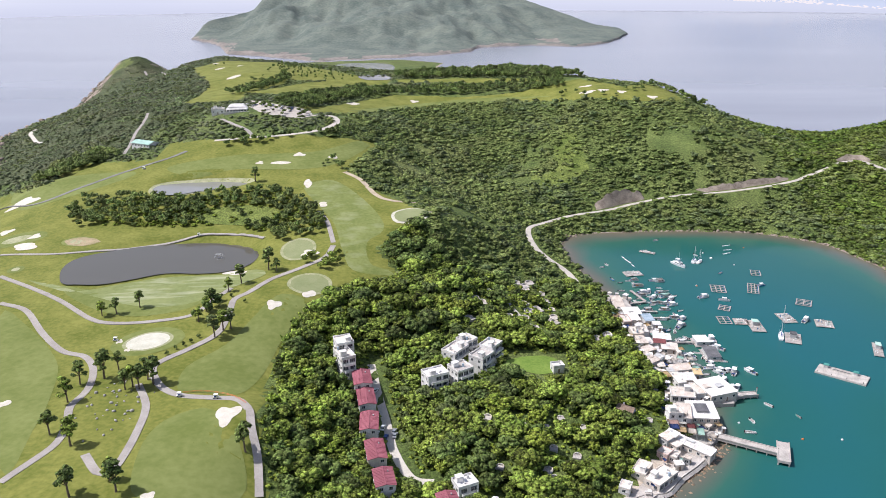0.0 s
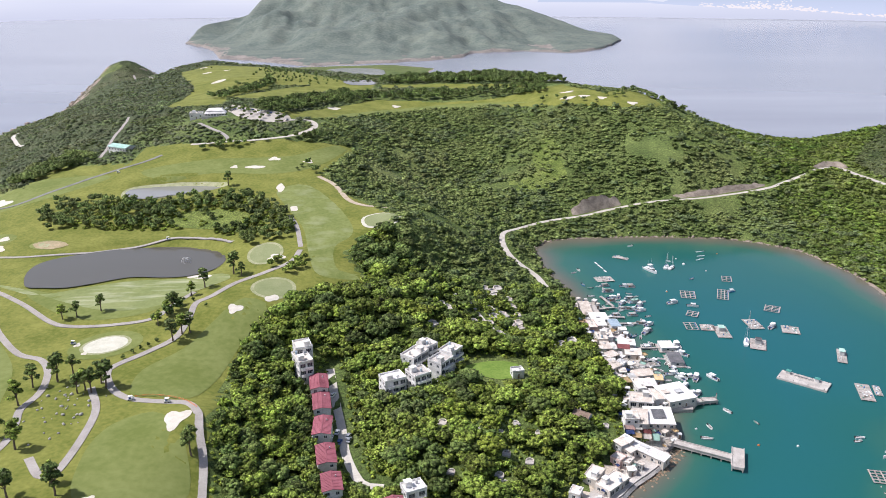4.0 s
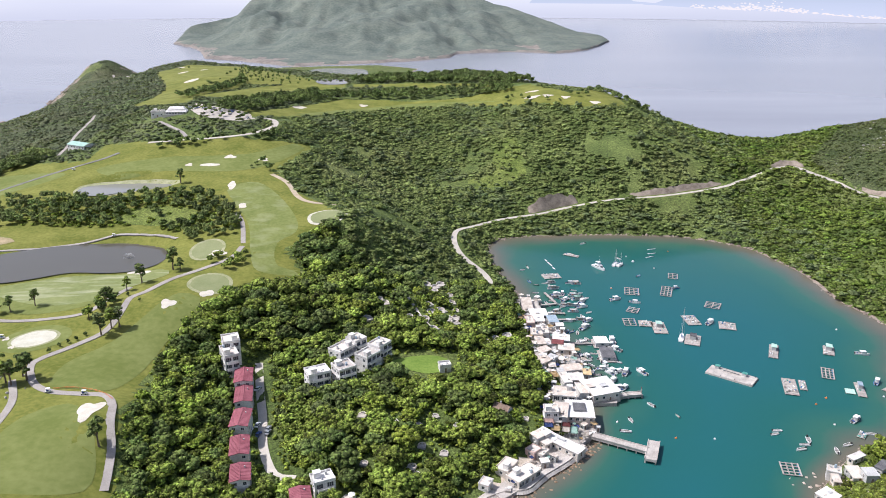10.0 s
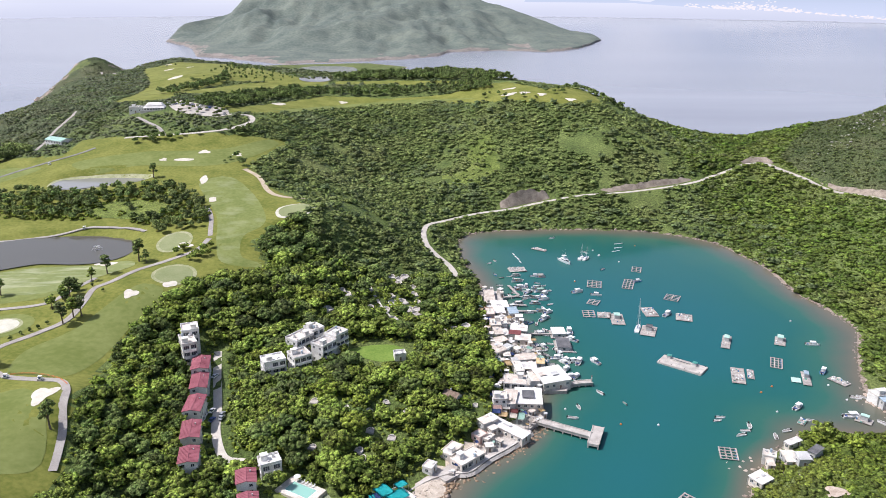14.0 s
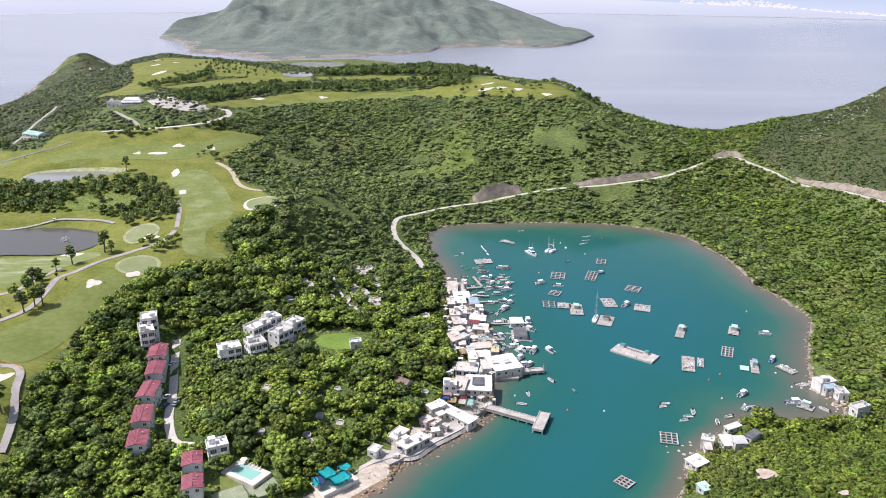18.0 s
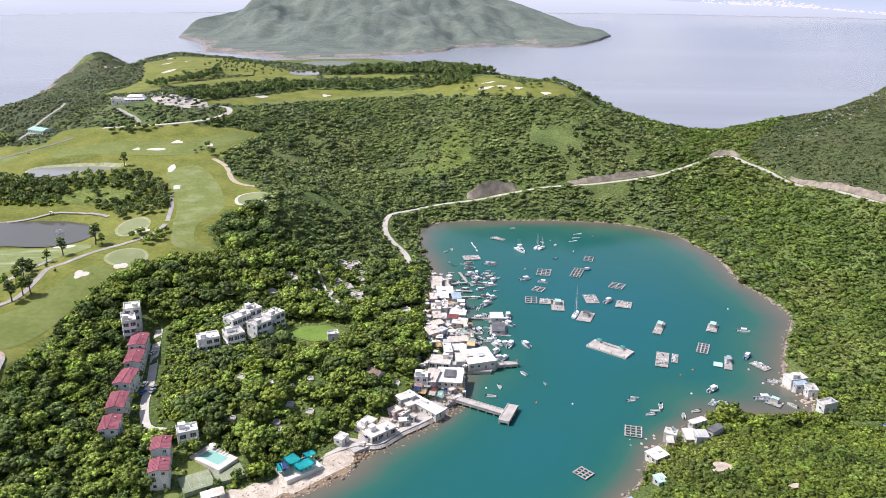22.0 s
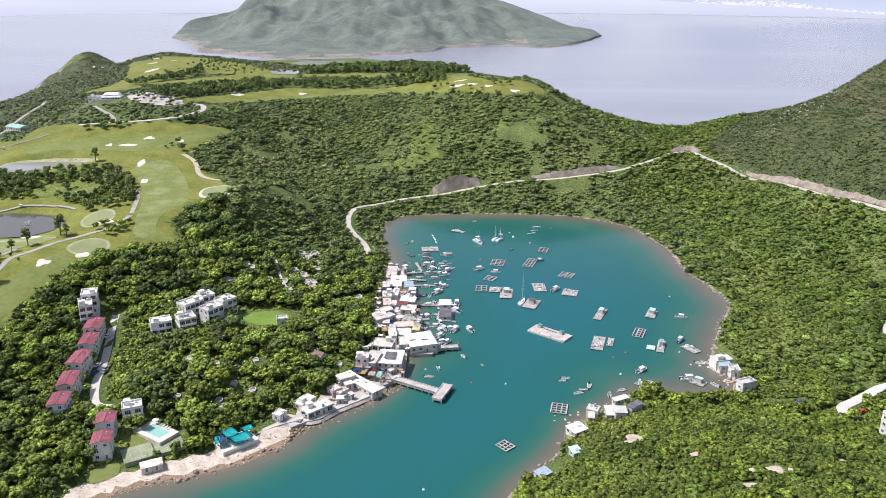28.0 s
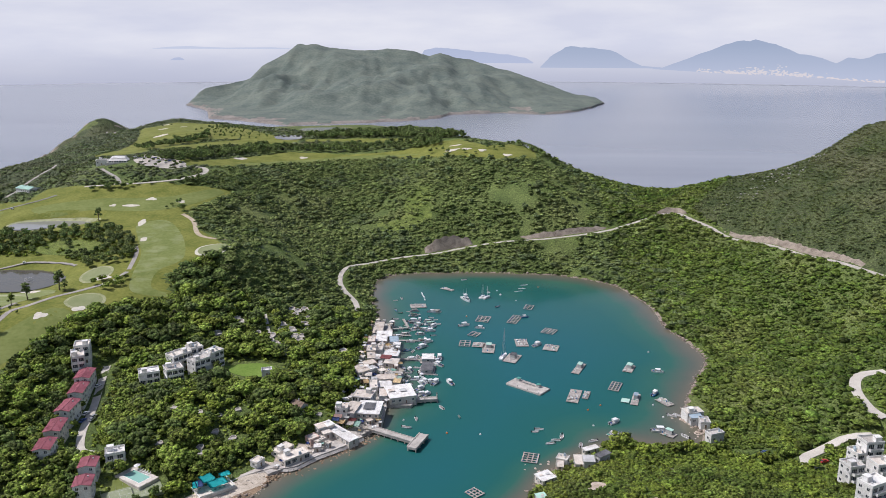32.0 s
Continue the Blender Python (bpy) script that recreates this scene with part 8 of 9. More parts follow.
def deck_raft(w, d, seed, label, hut=None, clutter=11, deck=M_PLANK):
    """A planked working raft with drums, crates and perhaps a hut."""
    r = random.Random(seed)
    root = new("work_raft")
    k = max(3, int(w / 1.4))
    for i in range(k):
        x = -w / 2 + w * i / k
        part("deck_plank", boxes((x + 0.03, -d / 2, 0.42, x + w / k - 0.03, d / 2, 0.56)), deck, root)
    for y in (-d / 2 + 0.15, 0, d / 2 - 0.15):
        part("bearer", boxes((-w / 2, y - 0.15, 0.2, w / 2, y + 0.15, 0.42)), M_PLANK, root)
    floats(root, w, d, M_BARREL if r.random() < 0.6 else M_FOAM)
    if hut:
        roof, hx, hy, hw, hd = hut
        part("hut_wall", boxes((hx - hw / 2 + 0.2, hy - hd / 2 + 0.2, 0.56, hx + hw / 2 - 0.2, hy + hd / 2 - 0.2, 2.6)), M_GREY, root)
        bm = ribbed(hw, (hy - hd / 2, 2.6), (hy + hd / 2, 2.72), False)
        bmesh.ops.translate(bm, vec=(hx, 0, 0), verts=bm.verts[:])
        part("hut_roof", bm, roof, root)
        part("hut_window", boxes((hx - 0.6, hy - hd / 2 + 0.14, 1.3, hx + 0.6, hy - hd / 2 + 0.19, 2.1)), M_GLASS, root)
    for i in range(clutter):
        x, y = r.uniform(-0.42, 0.42) * w, r.uniform(-0.4, 0.4) * d
        if hut and abs(x - hut[1]) < hut[3] / 2 + 0.5 and abs(y - hut[2]) < hut[4] / 2 + 0.5:
            continue
        t = r.random()
        if t < 0.4:
            bm = bmesh.new()
            tube(bm, x, y, 0.56, 1.35, 0.3, 8)
            part("drum", bm, r.choice((M_BARREL, M_FOAM, M_FOAM, M_GREY)), root)
        elif t < 0.8:
            s = r.uniform(0.3, 0.7)
            part("crate", boxes((x - s, y - s * 0.7, 0.56, x + s, y + s * 0.7, 0.56 + s)), r.choice((M_FOAM, M_PLANK, M_GREY, M_CREAM)), root)
        else:
            bm = bmesh.new()
            bmesh.ops.create_icosphere(bm, subdivisions=2, radius=0.6, matrix=Matrix.Translation((x, y, 0.62)) @ Matrix.Diagonal((1, 0.8, 0.6, 1)))
            for v in bm.verts:
                v.co += Vector((r.uniform(-0.1, 0.1), r.uniform(-0.1, 0.1), r.uniform(-0.08, 0.08)))
            part("fishing_net", bm, M_GELGREEN if r.random() < 0.4 else M_GREY, root)
    return tagged(root, label, "raft", "working rafts")


x, y, w, d, yaw, h = RAFT[0]
barge = new("barge")
barge.matrix_basis = place(x, y, 0, yaw)
w, d = 10.0, 23.5
part("pontoon", boxes((-w / 2, -d / 2, -0.6, w / 2, d / 2, 0.95)), M_CONC, barge)
for i in range(12):
    yy = -d / 2 + d * i / 12
    part("deck_slab", boxes((-w / 2 + 0.15, yy + 0.04, 0.95, w / 2 - 0.15, yy + d / 12 - 0.04, 1.02)), M_CONC, barge)
# A flat dark slab imitates the shade inside the well; nothing is cut out.
part("open_well", boxes((1.2, -3.5, 1.02, 2.6, 5.0, 1.1)), M_DARKROOF, barge)
part("well_rim", boxes((1.0, -3.7, 1.02, 1.2, 5.2, 1.4), (2.6, -3.7, 1.02, 2.8, 5.2, 1.4), (1.2, -3.7, 1.02, 2.6, -3.5, 1.4), (1.2, 5.0, 1.02, 2.6, 5.2, 1.4)), M_CONC, barge)
for yy, m in ((8.2, M_GELGREEN), (-5.6, M_GELGREEN)):
    part("deck_hut", boxes((1.6, yy - 1.0, 1.02, 3.6, yy + 1.0, 2.6)), M_GREY, barge)
    part("hut_roof", boxes((1.4, yy - 1.2, 2.6, 3.8, yy + 1.2, 2.75)), m, barge)
for yy in (-10.5, -3, 4, 10.5):
    for s in (-1, 1):
        bm = bmesh.new()
        tube(bm, s * (w / 2 - 0.5), yy, 1.02, 1.6, 0.16, 8)
        part("bollard", bm, M_RUBBER, barge)
tagged(barge, "long grey concrete pontoon barge with two small green huts", "barge")
GRIDS = {3: (5, 3), 4: (3, 2), 5: (4, 3), 6: (3, 2), 7: (3, 2), 16: (4, 3), 24: (4, 3), 25: (3, 3), 13: (4, 2)}
HUTS = {1: M_METAL, 2: M_DARKROOF, 9: M_MINT, 10: M_DARKROOF, 14: M_MINT, 15: M_MINT, 20: M_BLUEGREY, 23: M_MINT}
for i, (x, y, w, d, yaw, h) in enumerate(RAFT):
    if i == 0:
        continue
    w, d = max(w, 3.5), max(d, 3.2)
    if i in GRIDS:
        ob = grid_raft(w, d, GRIDS[i], "weathered fish-farm raft of planks and drums")
    elif i in (1, 2):
        ob = deck_raft(w + 2, d + 2, i, "floating house with a " + ("white" if i == 1 else "dark grey") + " roof on a plank raft", (HUTS[i], 0, 0, w, d), 10)
    elif i in HUTS:
        ob = deck_raft(w, d, i, "plank raft with a " + ("blue-grey" if i == 20 else "dark" if i == 10 else "mint green") + " roofed hut", (HUTS[i], w * 0.15, 0, min(4.5, w * 0.45), min(3.6, d * 0.6)), 8)
    elif i == 19:
        ob = deck_raft(w, d, i, "mint green floating pontoon", None, 0, M_MINT)
    else:
        ob = deck_raft(w, d, i, "cluttered plank raft with drums and crates", None, 24)
    ob.matrix_basis = place(x, y, 0, yaw)
for i, (x, y) in enumerate(BUOY):
    root = new("buoy")
    bm = bmesh.new()
    bmesh.ops.create_uvsphere(bm, u_segments=10, v_segments=7, radius=0.55 if i else 1.0)
    part("ball", bm, M_ORANGE if i % 3 == 1 else M_FOAM, root, "", True)
    bm = bmesh.new()
    tube(bm, 0, 0, 0.45, 0.9 if i else 1.3, 0.07, 6)
    part("eye", bm, M_STEEL, root)
    root.matrix_basis = place(x, y, 0.1, 0)
    tagged(root, ("orange" if i % 3 == 1 else "white") + " mooring buoy floating in the bay", "buoy", "mooring buoys")
for i, (x, y) in enumerate(FLOATS):
    ob = part("canoe", hull_mesh(3.6, 0.8, 0.35, floor=0.12), [M_GEL, M_GEL], None)
    ob.matrix_basis = place(x, y, 0.05, 20 if i > 3 else 110)
    tagged(ob, "slim white canoe on a mooring line", "canoe", "moored canoes")


# ---- pool, court, beach ----
M_POOL = water_mat("pool_water", (0.27, 0.50, 0.42), 0.05, 0.05, 0.8)
px, py, pw, pd, pyaw, _ = POOL[1]
pool = new("swimming_pool")
pz = max(H(px + a, py + b) for a in (-6, 0, 6) for b in (-6, 0, 6)) + 0.2
pool.matrix_basis = place(px, py, pz, pyaw)
part("deck", boxes((-5.0, -8.5, -3, -2.9, 8.5, 0.12), (2.9, -8.5, -3, 5.0, 8.5, 0.12), (-2.9, -8.5, -3, 2.9, -5.6, 0.12), (-2.9, 5.6, -3, 2.9, 8.5, 0.12)), M_CREAM, pool)
part("basin", boxes((-2.9, -5.6, -3, 2.9, 5.6, -1.2)), M_POOL, pool)
part("water", boxes((-2.9, -5.6, -1.2, 2.9, 5.6, -0.02)), M_POOL, pool, "pale turquoise pool water")
for k, (a, b, c, d) in enumerate(((-3.2, -5.9, -2.9, 5.9), (2.9, -5.9, 3.2, 5.9), (-2.9, -5.9, 2.9, -5.6), (-2.9, 5.6, 2.9, 5.9))):
    part("coping", boxes((a, b, 0.12, c, d, 0.2)), M_WHITE, pool)
tagged(pool, "rectangular turquoise swimming pool with a pale deck", "swimming pool")
for i in range(5):
    root = new("sun_lounger")
    part("bed", boxes((-0.35, -0.9, 0.3, 0.35, 0.5, 0.38)), M_WHITE, root)
    bm = bmesh.new()
    beam(bm, (0, 0.5, 0.34), (0, 1.0, 0.75), 0.18)
    part("backrest", bm, M_WHITE, root)
    for sx in (-0.3, 0.3):
        for sy in (-0.8, 0.4):
            part("leg", boxes((sx - 0.03, sy - 0.03, 0, sx + 0.03, sy + 0.03, 0.3)), M_STEEL, root)
    root.matrix_basis = pool.matrix_basis @ Matrix.Translation((4.1, -3 + i * 1.7, 0.12)) @ Matrix.Rotation(-1.57, 4, "Z")
    tagged(root, "white sun lounger beside the swimming pool", "lounger", "pool loungers")
root = new("parasol")
bm = bmesh.new()
tube(bm, 0, 0, 0, 2.3, 0.05, 6)
part("pole", bm, M_STEEL, root)
bm = bmesh.new()
tube(bm, 0, 0, 2.0, 2.7, 1.5, 8, 0.05)
part("canopy", bm, M_FOAM, root)
root.matrix_basis = pool.matrix_basis @ Matrix.Translation((3.9, 4.8, 0.12))
tagged(root, "white parasol on the pool deck", "parasol")
M_COURT = mat("worn_green_court", (0.20, 0.235, 0.135), (0.31, 0.335, 0.215), 6.0, 0.9, 0.6)
cx0, cy0, cw, cd, cyaw, _ = POOL[2]
court = new("tennis_court")
cz0 = max(H(cx0 + a, cy0 + b) for a in (-9, 0, 9) for b in (-4, 0, 4)) + 0.12
court.matrix_basis = place(cx0, cy0, cz0, cyaw)
part("surface", boxes((-12, -5.5, -4, 12, 5.5, 0)), M_COURT, court)
for a in ((-9, -4, 9, -3.9), (-9, 3.9, 9, 4), (-9, -3.9, -8.9, 3.9), (8.9, -3.9, 9, 3.9), (-5, -3.9, -4.9, 3.9), (4.9, -3.9, 5, 3.9), (-4.9, -0.05, 4.9, 0.05)):
    part("line", boxes((a[0], a[1], 0.004, a[2], a[3], 0.02)), M_GREY, court)
part("net", boxes((-0.03, -4.4, 0.02, 0.03, 4.4, 0.95)), M_DARKROOF, court)
for i in range(9):
    for s in (-1, 1):
        bm = bmesh.new()
        tube(bm, -12 + 3 * i, s * 5.5, -1, 2.6, 0.04, 5)
        part("fence_post", bm, M_STEEL, court)
tagged(court, "worn green tennis court with white lines above the beach", "tennis court")


# ---- rocks ----
def rocks(name, places, size, material, label, sink=0.3):
    v, f, k = [], [], 0
    for (x, y), s in zip(places, size):
        cv, cf = ICO1
        q = cv * prng.uniform(0.6, 1.1, (len(cv), 1)) * s * (1.0, prng.uniform(0.6, 1.0), prng.uniform(0.5, 0.85))
        a = prng.uniform(0, 6.28)
        q = np.c_[q[:, 0] * math.cos(a) - q[:, 1] * math.sin(a), q[:, 0] * math.sin(a) + q[:, 1] * math.cos(a), q[:, 2]]
        v.append(q + (x, y, max(H(x, y), -0.6) + s * (0.4 - sink)))
        f.append(cf + k)
        k += len(cv)
    return fast_mesh(name, np.concatenate(v), np.concatenate(f), material, label, "rocks")


shore = smooth_line(BAY_COAST[:38], 1.1)
pick = prng.rand(len(shore)) < 0.95
pts = shore[pick] + prng.normal(size=(pick.sum(), 2)) * 1.1
rocks("shore_rocks", pts, prng.uniform(0.35, 1.0, len(pts)) * np.where(prng.rand(len(pts)) < 0.1, 2.0, 1.0), M_ROCK, "brown boulders along the waterline of the bay")
gx, gy = np.meshgrid(np.arange(-5, 120, 1.3), np.arange(170, 292, 1.3))
gz = ground_field(gx, gy).reshape(gx.shape)
ok = inside(BEACH, gx, gy) & (gz > -0.4) & (gz < 3.0) & (prng.rand(*gx.shape) < 0.55)
pts = np.c_[gx[ok], gy[ok]] + prng.normal(size=(ok.sum(), 2)) * 0.5
rocks("beach_pebbles", pts, prng.uniform(0.15, 0.55, len(pts)), M_BEACH, "pale boulders and stones over the beach")
cliff = smooth_line(SEA_COAST[1:9], 5.0)
pts = cliff + prng.normal(size=cliff.shape) * 4
rocks("sea_rocks", pts, prng.uniform(2, 5, len(pts)), M_ROCK, "brown rocks at the foot of the far headland")
M_PALEROCK = mat("pale_granite", (0.28, 0.262, 0.235), (0.47, 0.45, 0.41), 3.0, 0.9, 0.5)
along = prng.normal(size=180)
pts = np.c_[458 + 34 * along + 6 * prng.normal(size=180), 672 + 16 * along + 11 * prng.normal(size=180)]
rocks("hill_boulders", pts, prng.gamma(3.0, 0.25, 180).clip(0.35, 1.8), M_PALEROCK, "pale granite boulders scattered over the hill", 0.0)
pts = np.c_[prng.normal(-128, 8, 46), prng.normal(268, 10, 46)]
rocks("turf_boulders", pts, prng.uniform(0.3, 1.0, 46), M_PALEROCK, "grey boulders on a rough grassy mound", 0.1)
for x, y, a, b in OUTCROPS:
    drape("rock_outcrop", blob(x, y, a, b, 3), M_OUTCROP, 0.45, max(0.8, a * 0.3), "flat pale rock patch bare between the bushes", "rock outcrop")
pts = np.array([(210.7, 216.5), (211.6, 215.2), (209.8, 217.4), (268, 191), (254, 191)])
rocks("slope_boulders", pts, prng.uniform(0.9, 1.8, len(pts)), M_OUTCROP, "brown boulders in the near scrub", 0.1)



pts = np.concatenate([np.c_[prng.normal(280, 3.5, 60), prng.normal(311, 4.5, 60)], np.c_[prng.normal(284, 3, 40), prng.normal(297, 4, 40)], np.c_[prng.normal(214, 8, 40), prng.normal(258, 7, 40)]])
edge = smooth_line([(122, 294), (114, 283), (104, 271), (92, 263), (82, 251), (75, 245)], 0.7)
rocks("shore_boulders", pts, prng.uniform(0.5, 1.6, len(pts)), M_OUTCROP, "pale boulders under the houses along the shore")
pts = np.concatenate([edge + prng.normal(size=edge.shape) * q + (1.2 + q, -0.8 - q) for q in (0.8, 1.4, 2.0)])
rocks("quay_boulders", pts, prng.uniform(0.5, 1.5, len(pts)), M_WET, "rusty brown boulders at the foot of the quay")


# ---- hillside graves ----
def grave():
    root = new("grave")
    bm = bmesh.new()
    k = 10
    prof = ((1.9, -0.6), (1.9, 0.75), (2.25, 0.75), (2.25, -0.6))
    ring = [[bm.verts.new((r * math.cos(t * math.pi / k), r * math.sin(t * math.pi / k), z * (0.7 + 0.5 * math.sin(t * math.pi / k)))) for r, z in prof] for t in range(k + 1)]
    for a, b in zip(ring[:-1], ring[1:]):
        for i in range(4):
            bm.faces.new((a[i], b[i], b[(i + 1) % 4], a[(i + 1) % 4]))
    bm.faces.new(ring[0])
    bm.faces.new(ring[-1][::-1])
    bmesh.ops.recalc_face_normals(bm, faces=bm.faces[:])
    part("curved_wall", bm, M_CREAM, root)
    part("apron", boxes((-2.2, -2.2, -1.2, 2.2, 0.0, 0.08), (-1.9, 0.0, -1.2, 1.9, 1.2, 0.16)), M_CONC, root)
    part("headstone", boxes((-0.5, 1.25, -0.2, 0.5, 1.6, 1.25)), M_GREY, root)
    return tagged(root, "pale horseshoe-shaped hillside grave with a paved apron", "grave", "hillside graves")


first = None
for i, (x, y) in enumerate(GRAVES):
    m = place(x, y, H(x, y) + 0.3, brng.uniform(-40, 60)) @ Matrix.Scale(brng.uniform(0.75, 1.15) if y > 350 else brng.uniform(0.5, 0.8), 4)
    if first is None:
        first = grave()
        first.matrix_basis = m
    else:
        copy_thing(first, m)
x, y, w, d, yaw, h = POOL[3]
flat_house(x, y, 5.5, 4.5, yaw, 3.2, 300, M_WHITE, "small white garden house on the clearing lawn", "", False, False)


# ---- clubhouse and far buildings ----
flat_house(-199, 689, 11, 8, 8, 4.6, 301, M_WHITE, "white flat-roofed clubhouse wing on the hill", "", False, True)
club = new("clubhouse")
club.matrix_basis = place(-181.5, 686, H(-181, 682), 8) @ Matrix.Scale(0.74, 4)
part("wall", boxes((-12, -6, -4, 12, 7, 3.2)), M_WHITE, club)
bm = bmesh.new()
for z0, z1, a0, a1 in ((3.2, 5.6, 12.6, 10.4), (5.75, 8.0, 10.0, 8.0)):
    lo = [bm.verts.new(p) for p in ((-a0, -6.6 + (12.6 - a0), z0), (a0, -6.6 + (12.6 - a0), z0), (a0, 7.4, z0), (-a0, 7.4, z0))]
    hi = [bm.verts.new(p) for p in ((-a1, -6.6 + (12.6 - a1) * 1.6, z1), (a1, -6.6 + (12.6 - a1) * 1.6, z1), (a1, 7.0, z1), (-a1, 7.0, z1))]
    for i in range(4):
        bm.faces.new((lo[i], lo[(i + 1) % 4], hi[(i + 1) % 4], hi[i]))
    bm.faces.new(hi)
part("stepped_roof", bm, M_METAL, club, "stepped white sloping roof")
part("terrace", boxes((-15, -9.5, -4, 15, -6, 0.3)), M_CONC, club)
part("balustrade", boxes((-15, -9.5, 0.3, 15, -9.3, 1.2)), M_WHITE, club)
for i in range(7):
    share(WIDE_PANE, share(WIDE, club, Matrix.Translation((-9.6 + 3.2 * i, -6.03, 1.6))), Matrix.Identity(4))
tagged(club, "white clubhouse with a stepped sloping roof on the hill", "clubhouse")
gable_house(-246, 634, 11, 20, 62, 5.0, 303, M_MINT, M_WHITE, "building with a pale green roof beside the fairway", "", 0.3)


# ---- cars and carts ----
def car(paint, label):
    root = new("car")
    bm = bmesh.new()
    prof = ((-2.1, 0.35), (-2.1, 0.85), (-1.3, 0.95), (1.2, 0.95), (2.1, 0.78), (2.15, 0.35))
    sides = [[bm.verts.new((x, s, z)) for x, z in prof] for s in (-0.85, 0.85)]
    bm.faces.new(sides[0][::-1])
    bm.faces.new(sides[1])
    for i in range(6):
        bm.faces.new((sides[0][i], sides[0][(i + 1) % 6], sides[1][(i + 1) % 6], sides[1][i]))
    bmesh.ops.recalc_face_normals(bm, faces=bm.faces[:])
    bmesh.ops.bevel(bm, geom=bm.edges[:], offset=0.06, segments=1, affect="EDGES")
    part("body", bm, paint, root)
    for name, m, grow, top in (("cabin_glass", M_GLASS, 0, 1.38), ("roof", paint, 0.02, 1.45)):
        bm = bmesh.new()
        z0 = 0.93 if name == "cabin_glass" else 1.37
        a = [bm.verts.new(p) for p in ((-1.5 if z0 < 1 else -1.15, -0.78 if z0 < 1 else -0.66, z0), (0.9 if z0 < 1 else 0.4, -0.78 if z0 < 1 else -0.66, z0), (0.9 if z0 < 1 else 0.4, 0.78 if z0 < 1 else 0.66, z0), (-1.5 if z0 < 1 else -1.15, 0.78 if z0 < 1 else 0.66, z0))]
        b = [bm.verts.new(p) for p in ((-1.1, -0.62, top), (0.35, -0.62, top), (0.35, 0.62, top), (-1.1, 0.62, top))]
        for i in range(4):
            bm.faces.new((a[i], a[(i + 1) % 4], b[(i + 1) % 4], b[i]))
        bm.faces.new(b)
        part(name, bm, m, root)
    for x in (-1.35, 1.35):
        for s in (-0.82, 0.82):
            bm = bmesh.new()
            bmesh.ops.create_cone(bm, cap_ends=True, segments=12, radius1=0.33, radius2=0.33, depth=0.2, matrix=Matrix.Translation((x, s, 0.33)) @ Matrix.Rotation(math.pi / 2, 4, "X"))
            wheel = part("wheel", bm, M_RUBBER, root)
            bm = bmesh.new()
            bmesh.ops.create_cone(bm, cap_ends=True, segments=10, radius1=0.2, radius2=0.2, depth=0.22, matrix=Matrix.Translation((x, s, 0.33)) @ Matrix.Rotation(math.pi / 2, 4, "X"))
            part("rim", bm, M_STEEL, wheel)
    for s in (-0.6, 0.6):
        part("headlight", boxes((2.1, s - 0.15, 0.6, 2.17, s + 0.15, 0.72)), M_FOAM, root)
    return tagged(root, label, "car", "parked cars")


M_REDPAINT = mat("red_paint", (0.35, 0.02, 0.02), (0.45, 0.04, 0.035), 2.0, 0.35, 0.2, spec=0.6)
M_BLUEPAINT = mat("blue_paint", (0.02, 0.06, 0.24), (0.04, 0.10, 0.32), 2.0, 0.35, 0.2, spec=0.6)
cars = {"white": car(M_GEL, "white parked car beside the village road"), "red": car(M_REDPAINT, "red parked car beside the road"), "blue": car(M_BLUEPAINT, "dark blue parked car beside the road"), "grey": car(M_STEEL, "silver grey parked car on the asphalt")}
spots = [("white", *CARS[0], 70), ("white", *CARS[1], 80), ("blue", *CARS[2], 78), ("white", *CARS[3], 78), ("grey", *CARS[4], 80), ("grey", *CARS[5], 80), ("red", *CARS[6], 20), ("blue", *CARS[7], 30)]
for i in range(14):
    q = Vector((-182, 725)).lerp(Vector((-122, 690)), i / 13)
    spots.append((("white", "grey", "blue", "white")[i % 4], q.x + (i % 2) * 5, q.y - (i % 2) * 12, 62))
seen = set()
for c, x, y, yaw in spots:
    m = place(x, y, H(x, y) + 0.3, yaw)
    if c in seen:
        copy_thing(cars[c], m)
    else:
        cars[c].matrix_basis = m
        seen.add(c)


def golf_cart():
    root = new("golf_cart")
    part("body", boxes((-1.1, -0.55, 0.3, 1.1, 0.55, 0.7), (0.6, -0.55, 0.7, 1.1, 0.55, 1.0)), M_FOAM, root)
    part("seat", boxes((-0.5, -0.5, 0.7, 0.1, 0.5, 0.9), (-0.65, -0.5, 0.7, -0.5, 0.5, 1.3)), M_NAVY, root)
    part("roof", boxes((-0.9, -0.6, 1.8, 0.8, 0.6, 1.88)), M_FOAM, root)
    for x in (-0.8, 0.7):
        for s in (-0.5, 0.5):
            bm = bmesh.new()
            tube(bm, x, s, 0.7, 1.8, 0.03, 5)
            part("post", bm, M_STEEL, root)
            bm = bmesh.new()
            bmesh.ops.create_cone(bm, cap_ends=True, segments=10, radius1=0.24, radius2=0.24, depth=0.16, matrix=Matrix.Translation((x, s * 1.08, 0.24)) @ Matrix.Rotation(math.pi / 2, 4, "X"))
            part("wheel", bm, M_RUBBER, root)
    return tagged(root, "white golf cart parked on the cart path", "golf cart", "golf carts")


first = None
for x, y, yaw in ((CARTS[0][0], CARTS[0][1], 5), (CARTS[1][0], CARTS[1][1], 15), (CARTS[2][0], CARTS[2][1], 30), (CARTS[3][0], CARTS[3][1], 40), (CARTS[4][0], CARTS[4][1], 0)):
    m = place(x, y, H(x, y) + 0.25, yaw)
    if first is None:
        first = golf_cart()
        first.matrix_basis = m
    else:
        copy_thing(first, m)
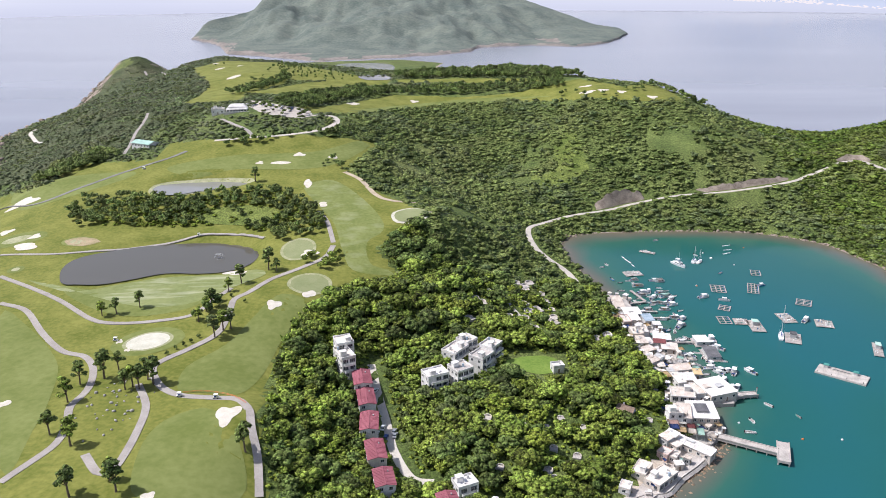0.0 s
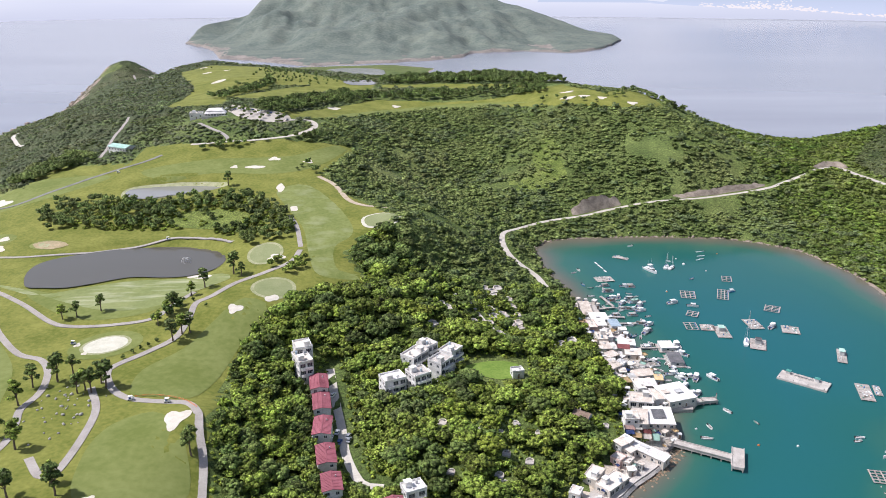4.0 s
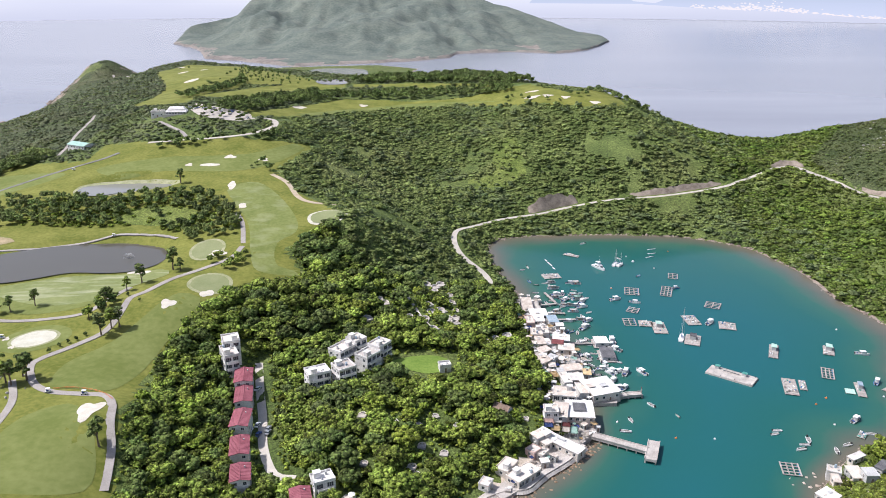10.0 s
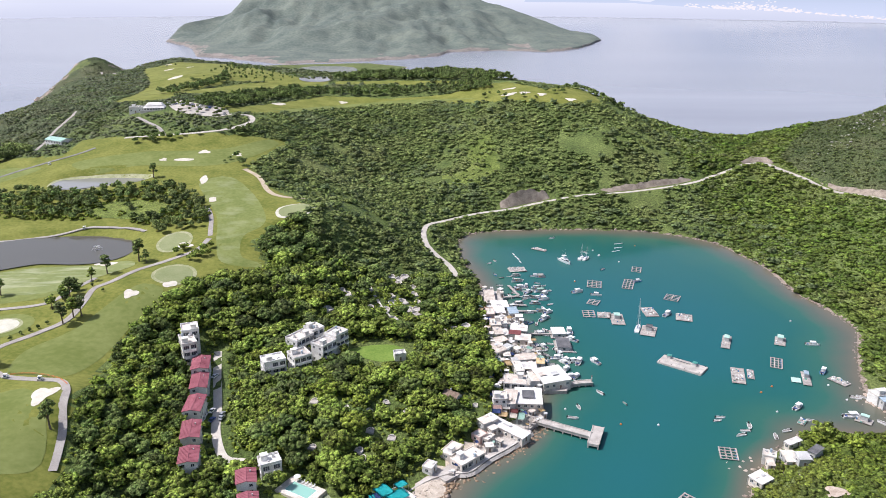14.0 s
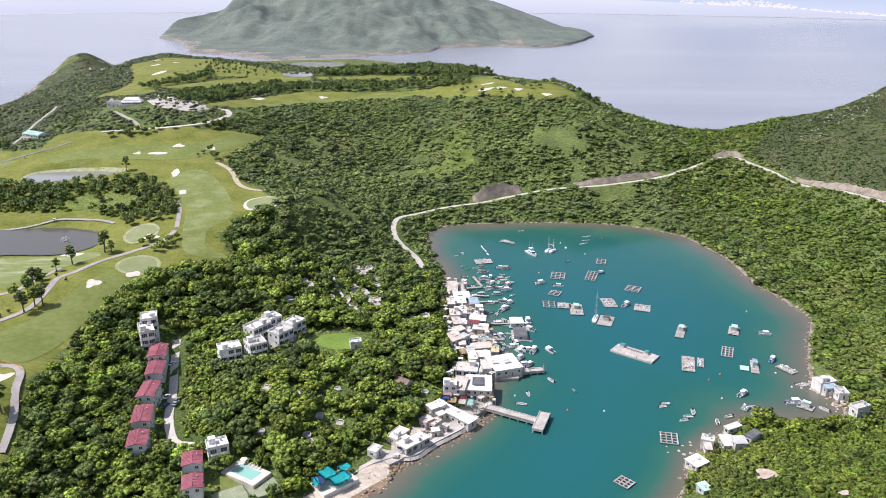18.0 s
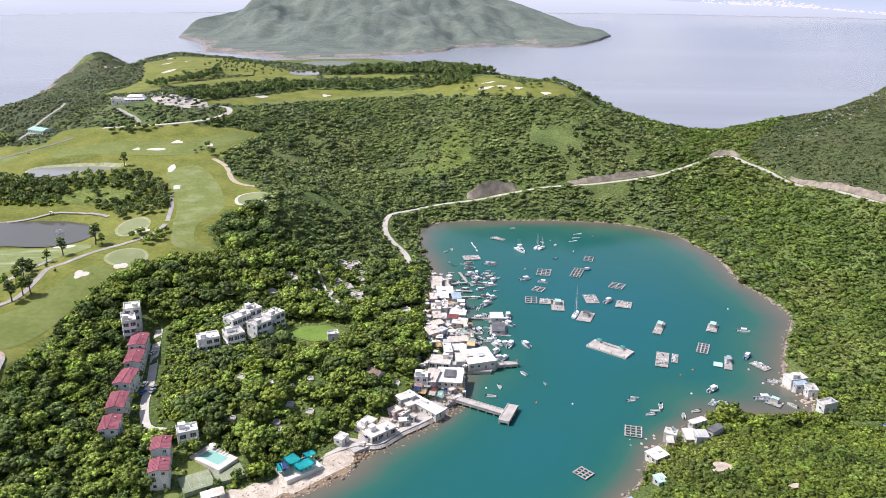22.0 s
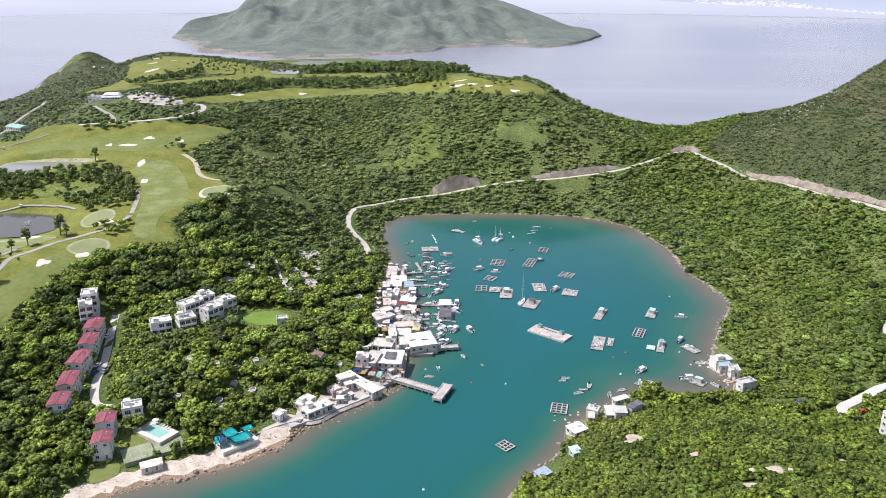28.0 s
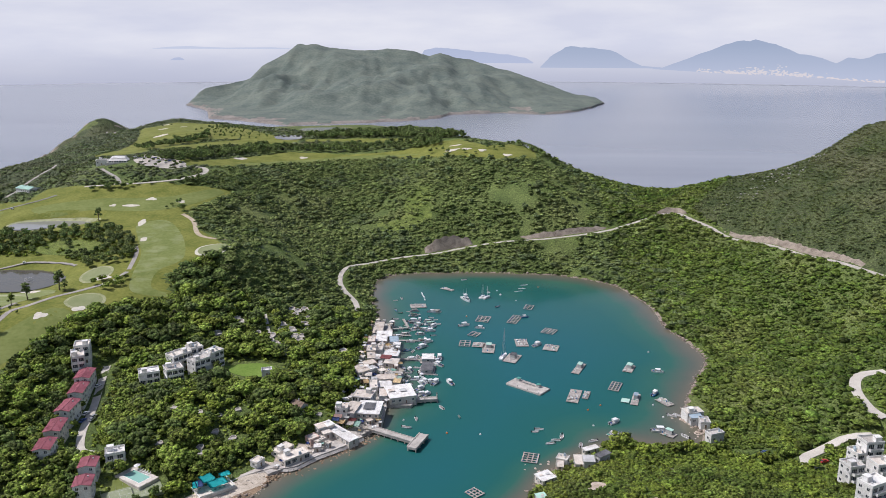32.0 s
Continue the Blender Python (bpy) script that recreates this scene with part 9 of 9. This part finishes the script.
# orange barrier beside the repaired path
barrier = new("barrier_fence")
bz = [(x, y, H(x, y)) for x, y in smooth_line(BARRIER, 2.0)]
bm = bmesh.new()
for a, b in zip(bz[:-1], bz[1:]):
    beam(bm, (a[0], a[1], a[2] + 0.9), (b[0], b[1], b[2] + 0.9), 0.06)
    beam(bm, (a[0], a[1], a[2] + 0.5), (b[0], b[1], b[2] + 0.5), 0.06)
part("net", bm, M_ORANGE, barrier)
for a in bz[::2]:
    bm = bmesh.new()
    tube(bm, a[0], a[1], a[2] - 0.2, a[2] + 1.1, 0.05, 5)
    part("post", bm, M_ORANGE, barrier)
tagged(barrier, "orange plastic barrier beside the repaired path", "barrier")

# ---- lake fountain ----
fountain = new("fountain")
fountain.location = (-131, 426, LAKE_Z)
bm = bmesh.new()
tube(bm, 0, 0, -0.2, 0.35, 0.9, 12, 0.6)
part("float", bm, M_DARKROOF, fountain)
v, f = [], []
for i in range(260):
    t, u = prng.uniform(0, 6.28), prng.rand()
    r, z = 3.2 * u, 2.6 * (1 - (2 * u - 0.75) ** 2 * 0.62)
    c = np.array((r * math.cos(t), r * math.sin(t), max(0.05, z)))
    for q in prng.normal(size=(3, 3)) * 0.14:
        v.append(c + q)
    f.append((3 * i, 3 * i + 1, 3 * i + 2))
spray = fast_mesh("spray", np.array(v), np.array(f), M_FOAM, "", "", "")
spray.parent = fountain
tagged(fountain, "white spraying fountain in the dark lake", "fountain")

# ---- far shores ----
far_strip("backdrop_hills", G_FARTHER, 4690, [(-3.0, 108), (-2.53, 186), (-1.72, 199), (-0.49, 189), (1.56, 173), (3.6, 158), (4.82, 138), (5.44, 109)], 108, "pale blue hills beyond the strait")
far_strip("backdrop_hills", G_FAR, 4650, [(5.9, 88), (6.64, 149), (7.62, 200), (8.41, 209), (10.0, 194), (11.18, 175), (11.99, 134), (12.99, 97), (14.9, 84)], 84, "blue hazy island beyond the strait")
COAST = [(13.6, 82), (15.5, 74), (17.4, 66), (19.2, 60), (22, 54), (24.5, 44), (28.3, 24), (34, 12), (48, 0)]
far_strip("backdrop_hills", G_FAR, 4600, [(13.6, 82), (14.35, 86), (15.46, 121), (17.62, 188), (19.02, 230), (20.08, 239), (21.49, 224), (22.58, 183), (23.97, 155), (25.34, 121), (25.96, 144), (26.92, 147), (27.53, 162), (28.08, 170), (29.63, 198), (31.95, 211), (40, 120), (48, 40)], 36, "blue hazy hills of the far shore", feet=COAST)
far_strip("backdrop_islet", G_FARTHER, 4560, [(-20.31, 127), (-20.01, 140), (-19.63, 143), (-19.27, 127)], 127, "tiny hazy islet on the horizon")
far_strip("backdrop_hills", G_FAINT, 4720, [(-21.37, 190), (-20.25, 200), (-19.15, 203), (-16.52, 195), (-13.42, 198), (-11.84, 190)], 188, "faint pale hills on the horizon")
trng = random.Random(5)
v, f = [], []
TOWNS = ((17.3, 0.5, 30, 0.5), (19.2, 0.9, 90, 0.6), (20.6, 0.8, 90, 1.6), (22.0, 0.7, 60, 1.9), (23.4, 0.9, 70, 1.0), (25.6, 1.4, 50, 0.3), (28.5, 1.6, 50, 0.4))
for mid, wide, many, steep in TOWNS:
    for i in range(many):
        q, up = trng.gauss(mid, wide * 0.6), abs(trng.gauss(0, 0.6)) * steep
        s, hh = trng.uniform(3, 11), trng.uniform(2, 6)
        base = float(np.interp(q, *np.array(COAST).T)) + up * 20
        x, y = 80 + 4552 * math.sin(radians(q)), 4552 * math.cos(radians(q))
        k = len(v)
        v += [(x + a, y + b, base + c) for a in (-s / 2, s / 2) for b in (0, 8) for c in (0, hh)]
        f += [(k, k + 4, k + 5, k + 1), (k + 1, k + 5, k + 7, k + 3), (k + 2, k + 3, k + 7, k + 6), (k, k + 1, k + 3, k + 2), (k + 4, k + 6, k + 7, k + 5)]
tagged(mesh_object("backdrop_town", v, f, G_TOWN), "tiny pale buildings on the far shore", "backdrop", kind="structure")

for ob in list(stock.children) + [stock]:
    bpy.data.objects.remove(ob)
